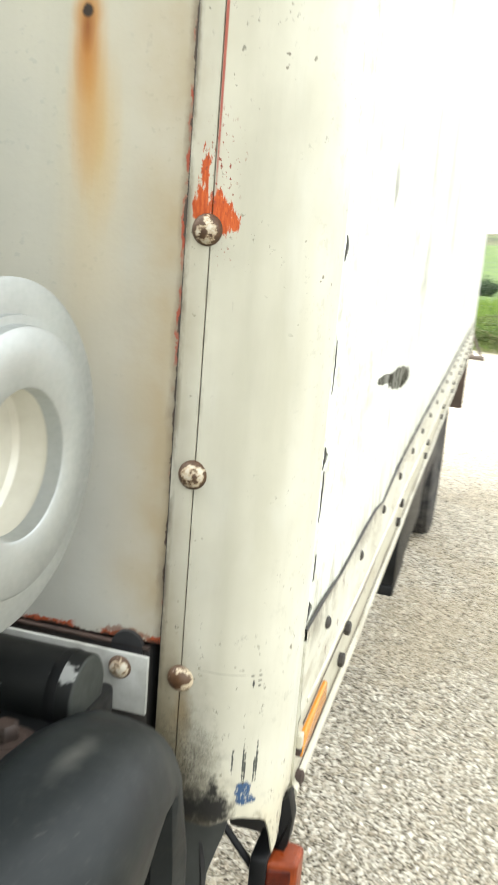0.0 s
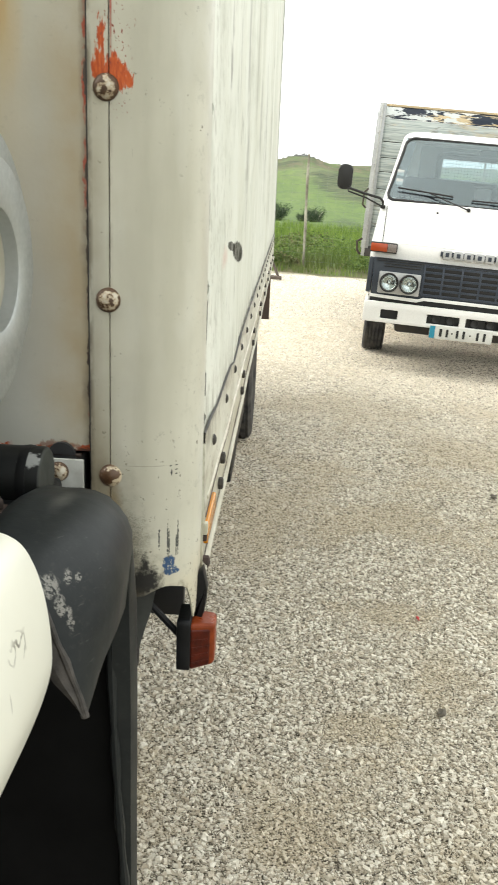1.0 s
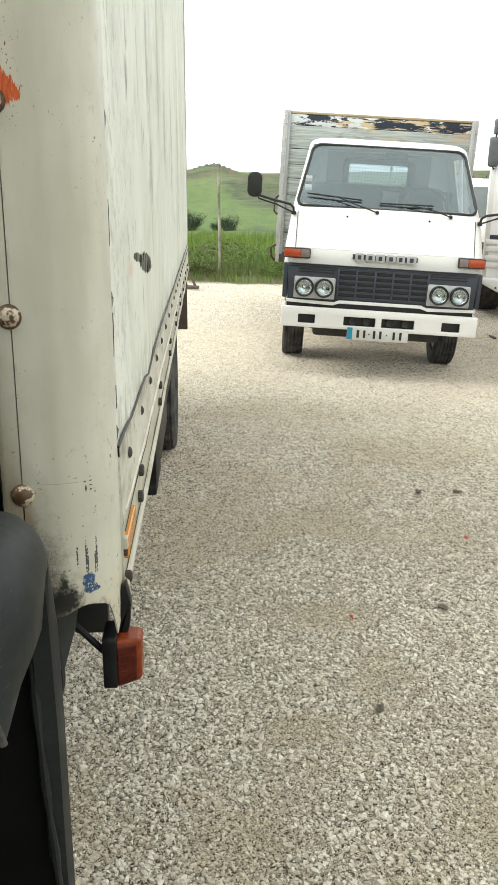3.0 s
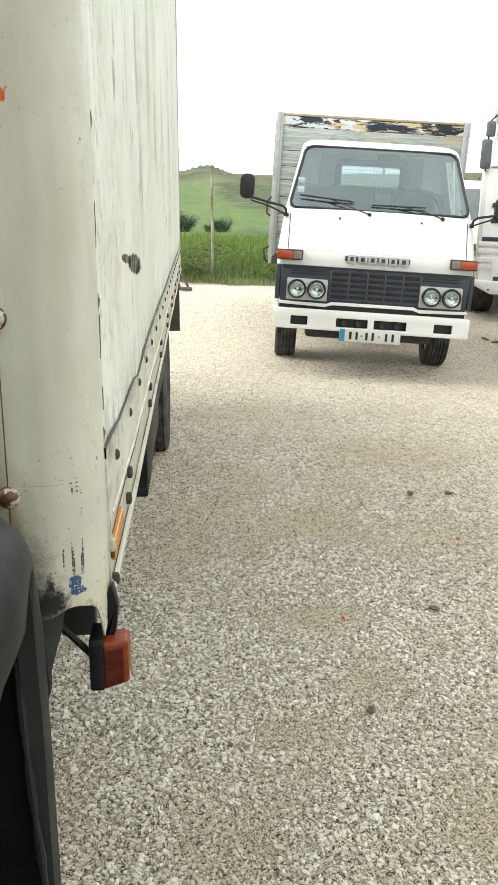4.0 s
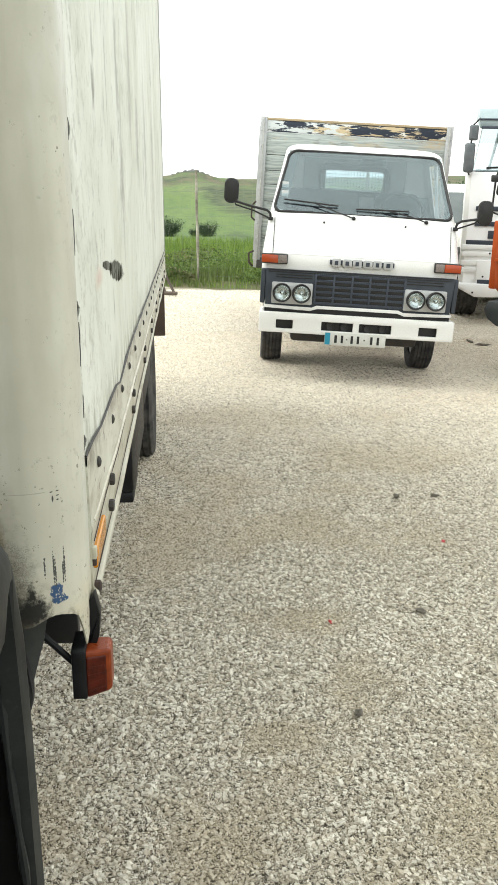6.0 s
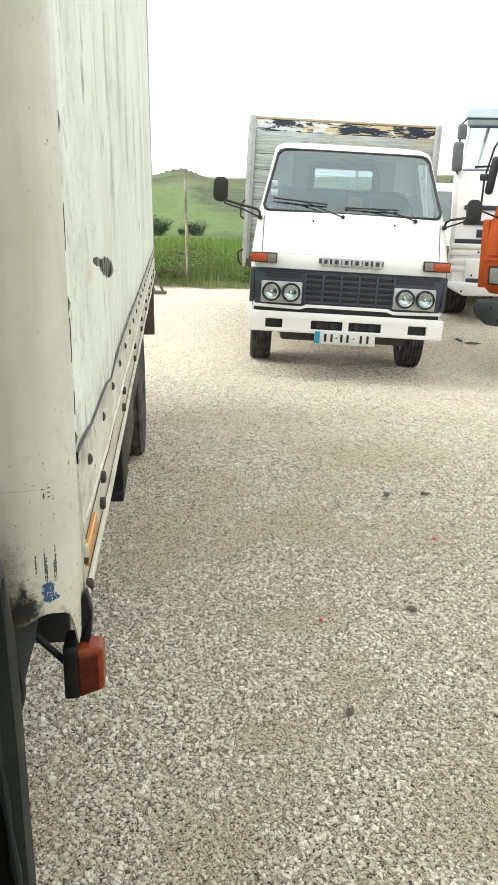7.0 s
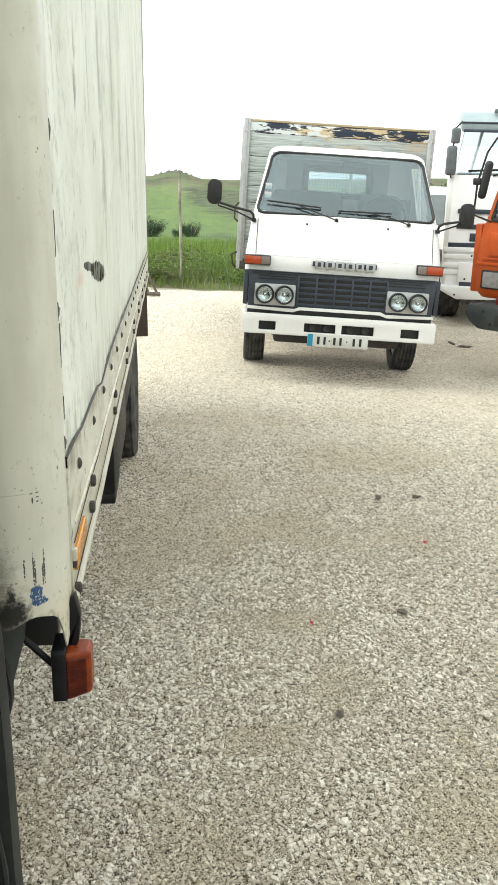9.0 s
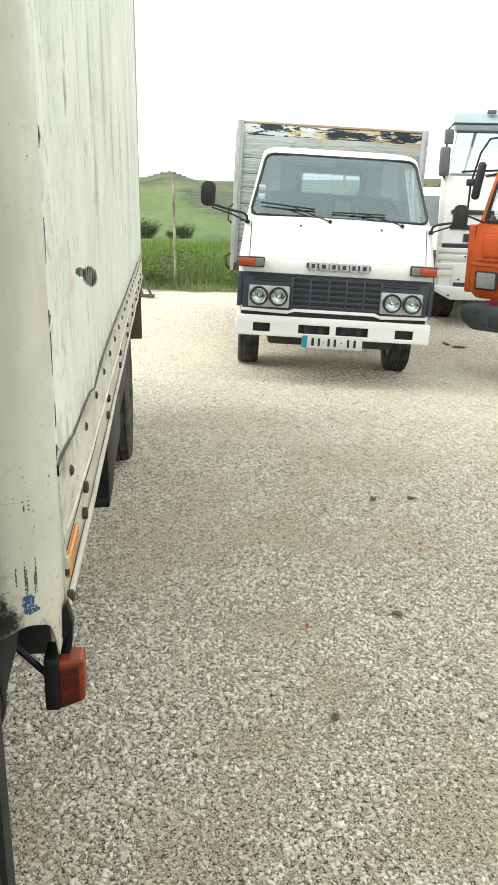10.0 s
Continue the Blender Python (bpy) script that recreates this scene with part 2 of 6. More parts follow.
def panel_paint():
    p = Paint("front_panel_paint", 0.42)
    c = p.mix(p.span(p.noise(6, 6), 0.3, 0.7), (0.415, 0.42, 0.375), (0.505, 0.51, 0.455))
    c = p.mix(p.span(p.noise(3, 5), 0.45, 0.70, 0, 0.5), c, (0.47, 0.44, 0.34))
    pits = p.math("MULTIPLY", p.span(p.noise(120, 2), 0.62, 0.72), p.span(p.noise(12, 3), 0.46, 0.62))
    c = p.mix(p.math("MINIMUM", 0.45, p.math("MAXIMUM", 0.0, pits)), c, (0.36, 0.37, 0.34))
    drag = p.noise(1.0, 5, 0.6, vec=p.scaled((26, 26, 1.6)))
    c = p.mix(p.span(drag, 0.5, 0.75, 0, 0.5), c, (0.42, 0.41, 0.34))
    side = p.span(p.axis(0), -0.10, -0.035)
    c = p.mix(p.math("MULTIPLY", p.math("MULTIPLY", side, 0.85, True), p.span(p.noise(9, 4), 0.25, 0.6)), c, (0.37, 0.30, 0.185))
    drip_v = p.scaled((60, 60, 5))
    for at, size, k, tone in (((-0.110, 0, 1.74), (0.040, 0.05, 0.22), 0.6, (0.47, 0.39, 0.24)), ((-0.102, 0, 1.800), (0.022, 0.05, 0.085), 0.7, (0.47, 0.34, 0.15)), ((-0.116, 0, 1.848), (0.021, 0.05, 0.100), 0.95, (0.46, 0.25, 0.065)), ((-0.118, 0, 1.878), (0.0135, 0.05, 0.052), 0.95, (0.38, 0.15, 0.022)), ((-0.118, 0, 1.902), (0.017, 0.05, 0.018), 0.85, (0.40, 0.19, 0.04)), ((-0.118, 0, 1.890), (0.0075, 0.05, 0.024), 0.9, (0.20, 0.06, 0.010))):
        c = p.mix(p.math("MULTIPLY", p.blob(at, size, 0.2, 1.0, 0.95, drip_v), k), c, tone)
    c = p.mix(p.blob((-0.118, 0.0, 1.902), (0.0060, 0.05, 0.0065), 0.4, 200, 0.4), c, (0.025, 0.016, 0.012))
    # broken rust line along the seam to the post
    jag = p.math("MULTIPLY", p.math("SUBTRACT", p.noise(1.0, 5, 0.7, vec=p.scaled((90, 90, 45))), 0.5), 0.014)
    run = p.math("ADD", p.axis(0), jag)
    grey = p.math("MULTIPLY", p.span(run, -0.030, -0.0245), p.span(p.noise(22, 4), 0.3, 0.6), True)
    c = p.mix(p.math("MULTIPLY", grey, 0.75), c, (0.23, 0.19, 0.14))
    here = p.span(p.math("ADD", p.noise(1.0, 4, 0.6, vec=p.scaled((10, 10, 13))), p.math("MULTIPLY", p.span(p.axis(2), 1.4, 1.9), 0.10)), 0.58, 0.64)
    red = p.math("MULTIPLY", p.span(run, -0.0250, -0.0245), p.math("MULTIPLY", here, 1.0, True), True)
    tone = p.mix(p.span(p.math("ADD", p.axis(2), p.math("MULTIPLY", p.noise(9, 4), 0.3)), 1.68, 1.85), (0.31, 0.12, 0.09), (0.40, 0.085, 0.045))
    c = p.mix(red, c, tone)
    c = p.mix(p.math("MULTIPLY", p.span(run, -0.0226, -0.0221), 1.0, True), c, (0.09, 0.065, 0.05))
    # rust along the bottom edge
    drip = p.math("ADD", p.axis(2), p.math("MULTIPLY", p.math("SUBTRACT", p.noise(60, 5, 0.7), 0.5), 0.03))
    some = p.math("MULTIPLY", p.span(p.noise(28, 4), 0.42, 0.5), 1.0, True)
    c = p.mix(p.math("MULTIPLY", p.span(drip, 1.3635, 1.362), some, True), c, (0.36, 0.075, 0.028))
    c = p.mix(p.math("MULTIPLY", p.span(drip, 1.3595, 1.3585), 1.0, True), c, (0.06, 0.03, 0.02))
    c = p.mix(p.math("MULTIPLY", p.blob((-0.055, 0, 1.362), (0.024, 0.05, 0.007), 1.2, 110, 0.3), 0.7), c, (0.20, 0.07, 0.035))
    p.bump(p.math("ADD", p.noise(4, 3), p.math("MULTIPLY", p.noise(120, 2), 0.08)), 0.22, 0.012)
    return p.done(c)


def side_paint():
    p = Paint("box_side_paint", 0.62, spec=0.2)
    y, z = p.axis(1), p.axis(2)
    c = p.mix(p.span(p.noise(7, 5), 0.3, 0.7), (0.65, 0.67, 0.595), (0.735, 0.75, 0.68))
    c = p.mix(p.span(p.noise(3.0, 5, 0.65, vec=p.scaled((1, 1, 0.35))), 0.45, 0.65, 0, 0.6), c, (0.56, 0.57, 0.47))
    streak = p.noise(1.0, 7, 0.75, vec=p.scaled((30, 1.5, 1.6)), distort=1.8)
    high = p.span(z, 1.45, 1.75, 0.35, 1.0)
    c = p.mix(p.math("MULTIPLY", p.span(streak, 0.50, 0.70, 0.0, 0.62), high, True), c, (0.38, 0.40, 0.31))
    runs = p.noise(1.0, 6, 0.75, vec=p.scaled((60, 6, 3.4), (0, 3, 1)), distort=1.8)
    c = p.mix(p.math("MULTIPLY", p.span(runs, 0.55, 0.68, 0.0, 0.75), p.span(p.noise(2.0, 3, vec=p.scaled((1, 1, 1.3))), 0.47, 0.62), True), c, (0.24, 0.245, 0.19))
    spots = p.noise(1.0, 6, 0.8, vec=p.scaled((60, 45, 22)))
    c = p.mix(p.math("MULTIPLY", p.span(spots, 0.56, 0.64), p.span(p.noise(3.1, 3), 0.45, 0.62, 0, 0.6), True), c, (0.22, 0.22, 0.18))
    # long drips
    smear = p.scaled((60, 26, 22))
    for yy, zz, w, h, k in ((0.455, 1.815, 0.014, 0.045, 0.9), (0.475, 1.87, 0.010, 0.05, 0.6), (0.70, 1.86, 0.010, 0.11, 0.6), (1.04, 1.70, 0.042, 0.15, 0.65), (0.98, 1.90, 0.028, 0.20, 0.6), (1.80, 1.85, 0.055, 0.16, 0.6), (1.45, 2.0, 0.04, 0.25, 0.5), (2.69, 1.57, 0.030, 0.035, 0.9), (2.4, 1.9, 0.07, 0.25, 0.5), (0.655, 1.56, 0.006, 0.025, 0.9), (0.66, 1.47, 0.008, 0.035, 0.7), (3.3, 1.9, 0.08, 0.3, 0.45)):
        c = p.mix(p.math("MULTIPLY", p.blob((0.1, yy, zz), (0.08, w * 1.7, h), 1.5, 1.0, 0.9, smear), k * 0.85), c, (0.17, 0.17, 0.135))
    # torn patch that runs down a little towards the back, with its stripes
    bare = None
    sunk = p.math("ADD", z, p.math("MULTIPLY", y, 0.083))
    for yc, zc, hy, hz in ((0.76, 1.594, 0.19, 0.020), (0.56, 1.599, 0.10, 0.008)):
        u = p.math("DIVIDE", p.math("SUBTRACT", y, yc), hy)
        v = p.math("DIVIDE", p.math("SUBTRACT", sunk, zc), hz)
        d = p.math("ADD", p.math("POWER", p.math("ADD", p.math("MULTIPLY", u, u), p.math("MULTIPLY", v, v)), 0.5), p.math("MULTIPLY", p.math("SUBTRACT", p.noise(1.0, 5, 0.7, vec=p.scaled((30, 26, 60))), 0.5), 1.1))
        stripes = p.span(p.noise(1.0, 5, 0.7, vec=p.scaled((30, 34, 20)), distort=0.8), 0.34, 0.56, 0.60, 1.0)
        torn = p.math("MULTIPLY", p.math("MULTIPLY", p.span(d, 1.0, 0.86), 1.0, True), stripes, True)
        c = p.mix(torn, c, (0.032, 0.030, 0.022))
        bare = torn if bare is None else p.math("MAXIMUM", bare, torn)
    c = p.mix(p.math("MULTIPLY", p.blob((0.1, 0.40, 1.545), (0.05, 0.08, 0.02), 0.8, 40, 0.7), 0.4), c, (0.60, 0.36, 0.30))
    near = p.math('MULTIPLY', p.span(y, 0.55, 0.09, 0, 1), p.span(p.noise(34, 5, 0.7), 0.52, 0.62), True)
    c = p.mix(p.math('MULTIPLY', near, 0.55, True), c, (0.27, 0.26, 0.20))
    low = p.math("MULTIPLY", p.span(z, 1.42, 1.345), p.span(p.noise(1.0, 5, 0.7, vec=p.scaled((30, 22, 8))), 0.45, 0.62), True)
    c = p.mix(p.math("MULTIPLY", low, 0.7), c, (0.24, 0.22, 0.16))
    p.put(p.b.inputs["Specular IOR Level"], p.span(bare, 0.0, 1.0, 0.2, 0.0))
    p.bump(p.noise(1.0, 4, vec=p.scaled((2, 2.2, 1.2))), 0.35, 0.03)
    return p.done(c)


# worn places in the yard: x, y and half widths
DUST_SPOTS = ((0.28, 3.15, 0.30, 0.34), (0.82, 3.10, 0.26, 0.20), (0.81, 1.74, 0.17, 0.15), (0.48, 1.43, 0.12, 0.08), (0.27, 0.94, 0.11, 0.09), (1.0, 0.95, 0.12, 0.10), (0.62, 2.15, 0.20, 0.12), (1.5, 4.2, 0.5, 0.25), (0.4, 5.2, 0.5, 0.3))


def dusty(p):
    """Brown dust lying in patches over the yard, where fewer stones show."""
    x, y = p.axis(0), p.axis(1)

    def wave(k, v, j, w, shift):
        return p.math("SINE", p.math("ADD", p.math("ADD", p.math("MULTIPLY", v, k), shift), p.math("MULTIPLY", p.math("SINE", p.math("MULTIPLY", w, j)), 1.5)))
    e = p.math("ADD", p.math("MULTIPLY", p.math("MULTIPLY", wave(2.1, x, 1.7, y, 0.5), wave(1.9, y, 1.3, x, 0.0)), 0.30), p.math("MULTIPLY", p.math("MULTIPLY", wave(5.3, x, 3.1, y, 0.0), wave(4.7, y, 4.1, x, 1.0)), 0.35))
    e = p.math("ADD", e, p.math("MULTIPLY", p.math("SUBTRACT", p.noise(5, 7, 0.8), 0.5), 2.8))
    for a, b, r, q in DUST_SPOTS:
        e = p.math("ADD", e, p.math("MULTIPLY", p.blob((a, b, 0.0), (1.6 * r, 1.6 * q, 1.0), 0.4, 6, 1.0), 1.1))
    return p.math("MULTIPLY", p.span(e, 0.12, 0.66), 1.0, True)


def ground_material():
    p = Paint("yard_and_grass", 0.92, spec=0.2)
    y, x = p.axis(1), p.axis(0)
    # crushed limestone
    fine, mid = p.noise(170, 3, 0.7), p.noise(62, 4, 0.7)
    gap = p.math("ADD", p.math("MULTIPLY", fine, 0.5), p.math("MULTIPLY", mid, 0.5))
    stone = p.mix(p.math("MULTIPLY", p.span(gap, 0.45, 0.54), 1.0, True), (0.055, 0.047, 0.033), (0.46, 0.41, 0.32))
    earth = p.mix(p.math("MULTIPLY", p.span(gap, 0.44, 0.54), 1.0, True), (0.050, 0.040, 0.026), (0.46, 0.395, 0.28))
    stone = p.mix(p.math("MULTIPLY", dusty(p), 0.8), stone, earth)
    # ground past about y 5 painted paler for the stronger light there
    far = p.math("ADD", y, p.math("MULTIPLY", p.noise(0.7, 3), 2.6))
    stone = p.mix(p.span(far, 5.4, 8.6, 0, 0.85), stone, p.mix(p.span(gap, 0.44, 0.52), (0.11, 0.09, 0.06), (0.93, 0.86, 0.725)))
    # meadow
    slope = p.scaled((1, 0.16, 1))
    gr = p.mix(p.span(p.noise(0.07, 5, vec=slope), 0.35, 0.65), (0.085, 0.140, 0.036), (0.145, 0.200, 0.064))
    gr = p.mix(p.span(p.noise(0.9, 6, 0.7, vec=slope), 0.4, 0.65, 0, 0.6), gr, (0.069, 0.109, 0.046))
    gr = p.mix(p.span(p.noise(0.05, 5, vec=p.scaled((1, 0.2, 4))), 0.52, 0.64, 0, 0.6), gr, (0.14, 0.145, 0.09))
    gr = p.mix(p.span(p.noise(0.16, 6, 0.65, vec=p.scaled((1.4, 0.16, 1), (40, 9, 0))), 0.57, 0.66, 0, 0.75), gr, (0.04, 0.06, 0.035))
    crest = p.math("MULTIPLY", p.span(y, 138.0, 168.0), p.span(p.noise(0.25, 5, 0.7, vec=slope), 0.36, 0.56), True)
    gr = p.mix(p.math("MULTIPLY", crest, 0.95), gr, p.mix(p.span(p.noise(0.5, 4, vec=slope), 0.4, 0.6), (0.055, 0.062, 0.034), (0.125, 0.110, 0.068)))
    for at, size in (((9.0, 108.0, 1.0), (6.3, 46.0, 12.0)), ((4.6, 128.0, 0.6), (2.6, 4.0, 4.0)), ((3.0, 212.0, 4.5), (6.0, 20.0, 2.0)), ((-1.0, 176.0, 3.0), (4.0, 6.0, 6.0))):
        gr = p.mix(p.math("MULTIPLY", p.blob(at, size, 0.5, 0.30, 0.30), 0.9), gr, p.mix(p.span(p.noise(0.6, 4), 0.4, 0.6), (0.040, 0.060, 0.032), (0.095, 0.105, 0.055)))
    foot = p.math("MULTIPLY", p.span(p.math("ADD", y, p.math("MULTIPLY", x, 0.30)), 17.0, 14.8), p.span(p.noise(1.6, 4), 0.3, 0.55), True)
    gr = p.mix(p.math("MULTIPLY", foot, 0.85), gr, (0.105, 0.085, 0.05))
    edge = p.math("ADD", p.math("ADD", y, p.math("MULTIPLY", x, 0.28)), p.math("MULTIPLY", p.noise(1.4, 4), 1.4))
    c = p.mix(p.math("MULTIPLY", p.span(edge, 14.2, 14.6), 1.0, True), stone, gr)
    p.bump(gap, 0.8, 0.012)
    return p.done(c)


def stone_material():
    p = Paint("crushed_stone", 0.9, spec=0.2)
    r = p.island()
    c = p.mix(r, (0.65, 0.615, 0.525), (0.84, 0.80, 0.69))
    warm = p.math("MULTIPLY", p.span(p.math("FRACT", p.math("MULTIPLY", r, 37.0)), 0.62, 0.85), 0.6, True)
    c = p.mix(warm, c, (0.50, 0.42, 0.31))
    dark = p.math("MULTIPLY", p.span(p.math("FRACT", p.math("MULTIPLY", r, 91.0)), 0.90, 0.95), 0.7, True)
    c = p.mix(dark, c, (0.25, 0.215, 0.15))
    c = p.mix(p.math("MULTIPLY", dusty(p), 0.55), c, (0.57, 0.485, 0.345))
    # farther stones painted paler too, that brighter light put into their colour
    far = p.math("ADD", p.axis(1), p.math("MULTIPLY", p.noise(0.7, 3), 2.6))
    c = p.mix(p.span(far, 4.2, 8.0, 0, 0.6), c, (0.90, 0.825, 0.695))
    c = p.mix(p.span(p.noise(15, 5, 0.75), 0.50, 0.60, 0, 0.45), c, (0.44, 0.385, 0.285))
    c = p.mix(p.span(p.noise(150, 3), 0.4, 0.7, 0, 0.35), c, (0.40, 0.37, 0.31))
    p.bump(p.noise(260, 3), 0.5, 0.004)
    return p.done(c)


def plank_paint(name, band):
    """Weathered boards; band: dark blue paint that has flaked down to bare wood."""
    p = Paint(name, 0.75)
    grain = p.noise(1.0, 6, 0.6, vec=p.scaled((3, 30, 60)))
    c = p.mix(p.span(grain, 0.35, 0.65), (0.22, 0.26, 0.25), (0.46, 0.50, 0.475))
    rot = p.math("ADD", p.noise(2.6, 6, 0.7, vec=p.scaled((1, 1, 3))), p.math("MULTIPLY", p.axis(0), 0.10))
    c = p.mix(p.span(rot, 0.50, 0.66, 0, 0.75), c, (0.46, 0.35, 0.19))
    c = p.mix(p.span(p.noise(5, 6, 0.75, vec=p.scaled((1, 1, 4), (7, 0, 3))), 0.58, 0.66, 0, 0.7), c, (0.12, 0.10, 0.075))
    if band:
        flake = p.noise(2.6, 6, 0.7, vec=p.scaled((0.62, 1, 4.6), (3.3, 0, 1.2)))
        c = p.mix(p.span(flake, 0.41, 0.44), (0.52, 0.42, 0.26), (0.016, 0.024, 0.040))
        c = p.mix(p.span(p.noise(6, 5, 0.7, vec=p.scaled((1, 1, 3))), 0.58, 0.61), c, (0.66, 0.66, 0.60))
        worn_off = p.math("SUBTRACT", p.noise(5, 6, 0.7, vec=p.scaled((1, 1, 3.5), (1, 0, 2))), p.math("MULTIPLY", p.math("ADD", p.axis(0), 0.25), 0.16))
        c = p.mix(p.span(worn_off, 0.555, 0.58), c, (0.56, 0.60, 0.60))
    p.bump(grain, 0.5, 0.006)
    return p.done(c)


def tyre_rubber():
    p = Paint("tyre_rubber", 0.8, spec=0.3)
    return p.done(p.mix(p.span(p.noise(14, 5), 0.35, 0.7), (0.028, 0.028, 0.03), (0.10, 0.095, 0.085)))


def rusty_bolt():
    p = Paint("chipped_rivet_paint", 0.5)
    r = p.random()
    nd = p.n.new("ShaderNodeTexNoise")
    nd.noise_dimensions = "4D"
    p.l.new(p.obj, nd.inputs["Vector"])
    p.l.new(p.math("MULTIPLY", r, 9.0), nd.inputs["W"])
    nd.inputs["Scale"].default_value, nd.inputs["Detail"].default_value, nd.inputs["Roughness"].default_value = 120, 7, 0.65
    x, z = p.axis(0), p.axis(2)
    out = p.math("POWER", p.math("ADD", p.math("MULTIPLY", x, x), p.math("MULTIPLY", z, z)), 0.5)
    flaw = p.math("ADD", nd.outputs["Fac"], p.math("MULTIPLY", p.math("SUBTRACT", r, 0.30), 0.28))
    flaw = p.math("ADD", flaw, p.math("ADD", p.math("MULTIPLY", x, -4.0), p.span(out, 0.0095, 0.0132, 0.0, 0.22)))
    cream = p.mix(p.noise(90, 4), (0.42, 0.37, 0.27), (0.60, 0.58, 0.50))
    c = p.mix(p.math("MULTIPLY", p.span(flaw, 0.36, 0.48), 0.8, True), cream, (0.33, 0.23, 0.12))
    rust = p.mix(p.noise(200, 4), (0.022, 0.013, 0.009), (0.12, 0.058, 0.024))
    c = p.mix(p.math("MULTIPLY", p.span(flaw, 0.45, 0.495), 1.0, True), c, rust)
    p.bump(nd.outputs["Fac"], 0.5, 0.003)
    return p.done(c)


def mudguard_plastic():
    p = Paint("black_mudguard_plastic", 0.5, spec=0.28)
    c = p.mix(p.span(p.noise(8, 5), 0.35, 0.7), (0.0045, 0.0068, 0.0080), (0.011, 0.0145, 0.016))
    c = p.mix(p.span(p.noise(1.0, 4, vec=p.scaled((14, 14, 60))), 0.5, 0.8, 0, 0.35), c, (0.028, 0.032, 0.032))
    c = p.mix(p.math("MULTIPLY", p.blob((0.006, -0.215, 1.388), (0.012, 0.05, 0.02), 0.6, 40, 0.9), 0.6), c, (0.10, 0.10, 0.09))
    c = p.mix(p.span(p.noise(150, 5, 0.8), 0.55, 0.75, 0, 0.5), c, (0.045, 0.047, 0.045))
    c = p.mix(p.math('MULTIPLY', p.span(p.noise(1.0, 4, 0.7, vec=p.scaled((30, 30, 260))), 0.64, 0.68), p.span(p.noise(16, 3), 0.45, 0.6, 0, 0.5), True), c, (0.09, 0.09, 0.085))
    dust = p.math("MULTIPLY", p.span(p.axis(2), 1.30, 1.12), p.span(p.noise(22, 5, 0.7), 0.30, 0.70, 0.35, 1.0), True)
    c = p.mix(p.math("MULTIPLY", dust, 0.40), c, (0.036, 0.040, 0.038))
    flake = p.math("MULTIPLY", p.span(p.noise(330, 5, 0.75), 0.46, 0.50), 1.0, True)
    for at, size in (((0.0255, -0.338, 1.362), (0.0095, 0.011, 0.0100)), ((0.0345, -0.321, 1.3625), (0.0032, 0.006, 0.0085)), ((0.0412, -0.314, 1.358), (0.0026, 0.0045, 0.0065)), ((0.0340, -0.340, 1.348), (0.0055, 0.006, 0.0100)), ((0.0400, -0.338, 1.332), (0.0045, 0.005, 0.0160))):
        c = p.mix(p.math("MULTIPLY", p.blob(at, size, 1.0, 120, 0.3), p.math("MULTIPLY", flake, 0.85)), c, (0.22, 0.215, 0.195))
    p.bump(p.math("ADD", p.noise(60, 4), p.noise(14, 3)), 0.12, 0.003)
    return p.done(c, p.span(p.noise(9, 4), 0.3, 0.7, 0.40, 0.64))


def tube_paint():
    p = Paint("black_tube_paint", 0.5, spec=0.22)
    c = p.mix(p.span(p.noise(12, 5), 0.35, 0.7), (0.006, 0.007, 0.007), (0.018, 0.019, 0.018))
    for at, size in (((-0.050, -0.127, 1.388), (0.011, 0.010, 0.009)), ((-0.112, -0.139, 1.372), (0.011, 0.01, 0.006))):
        c = p.mix(p.math("MULTIPLY", p.blob(at, size, 1.0, 170, 0.3), 0.8), c, (0.30, 0.31, 0.30))
    end = p.math("MULTIPLY", p.span(p.axis(0), -0.0400, -0.0392), 1.0, True)
    c = p.mix(end, c, p.mix(p.noise(90, 4), (0.014, 0.017, 0.016), (0.05, 0.055, 0.05)))
    p.bump(p.noise(40, 4), 0.2, 0.003)
    return p.done(c)


def clear_glass(name, tint=(0.9, 0.95, 0.94), rough=0.02, gloss=1.6, film=0.02):
    m = bpy.data.materials.new(name)
    m.use_nodes = True
    n, l = m.node_tree.nodes, m.node_tree.links
    n.clear()
    tr, gl, mx, fr, o = (n.new("ShaderNode" + k) for k in ("BsdfTransparent", "BsdfGlossy", "MixShader", "Fresnel", "OutputMaterial"))
    tr.inputs[0].default_value = (*tint, 1)
    gl.inputs["Roughness"].default_value = rough
    gl.inputs["Color"].default_value = (0.82, 0.91, 0.91, 1)
    fr.inputs["IOR"].default_value = 1.5
    sc = n.new("ShaderNodeMath")
    sc.operation = "MULTIPLY_ADD"
    sc.inputs[1].default_value, sc.inputs[2].default_value = gloss, film
    l.new(fr.outputs[0], sc.inputs[0])
    l.new(sc.outputs[0], mx.inputs[0])
    l.new(tr.outputs[0], mx.inputs[1])
    l.new(gl.outputs[0], mx.inputs[2])
    l.new(mx.outputs[0], o.inputs[0])
    return m


def leaf_material(name, a, b):
    p = Paint(name, 0.7, spec=0.25)
    return p.done(p.mix(p.island(), a, b))


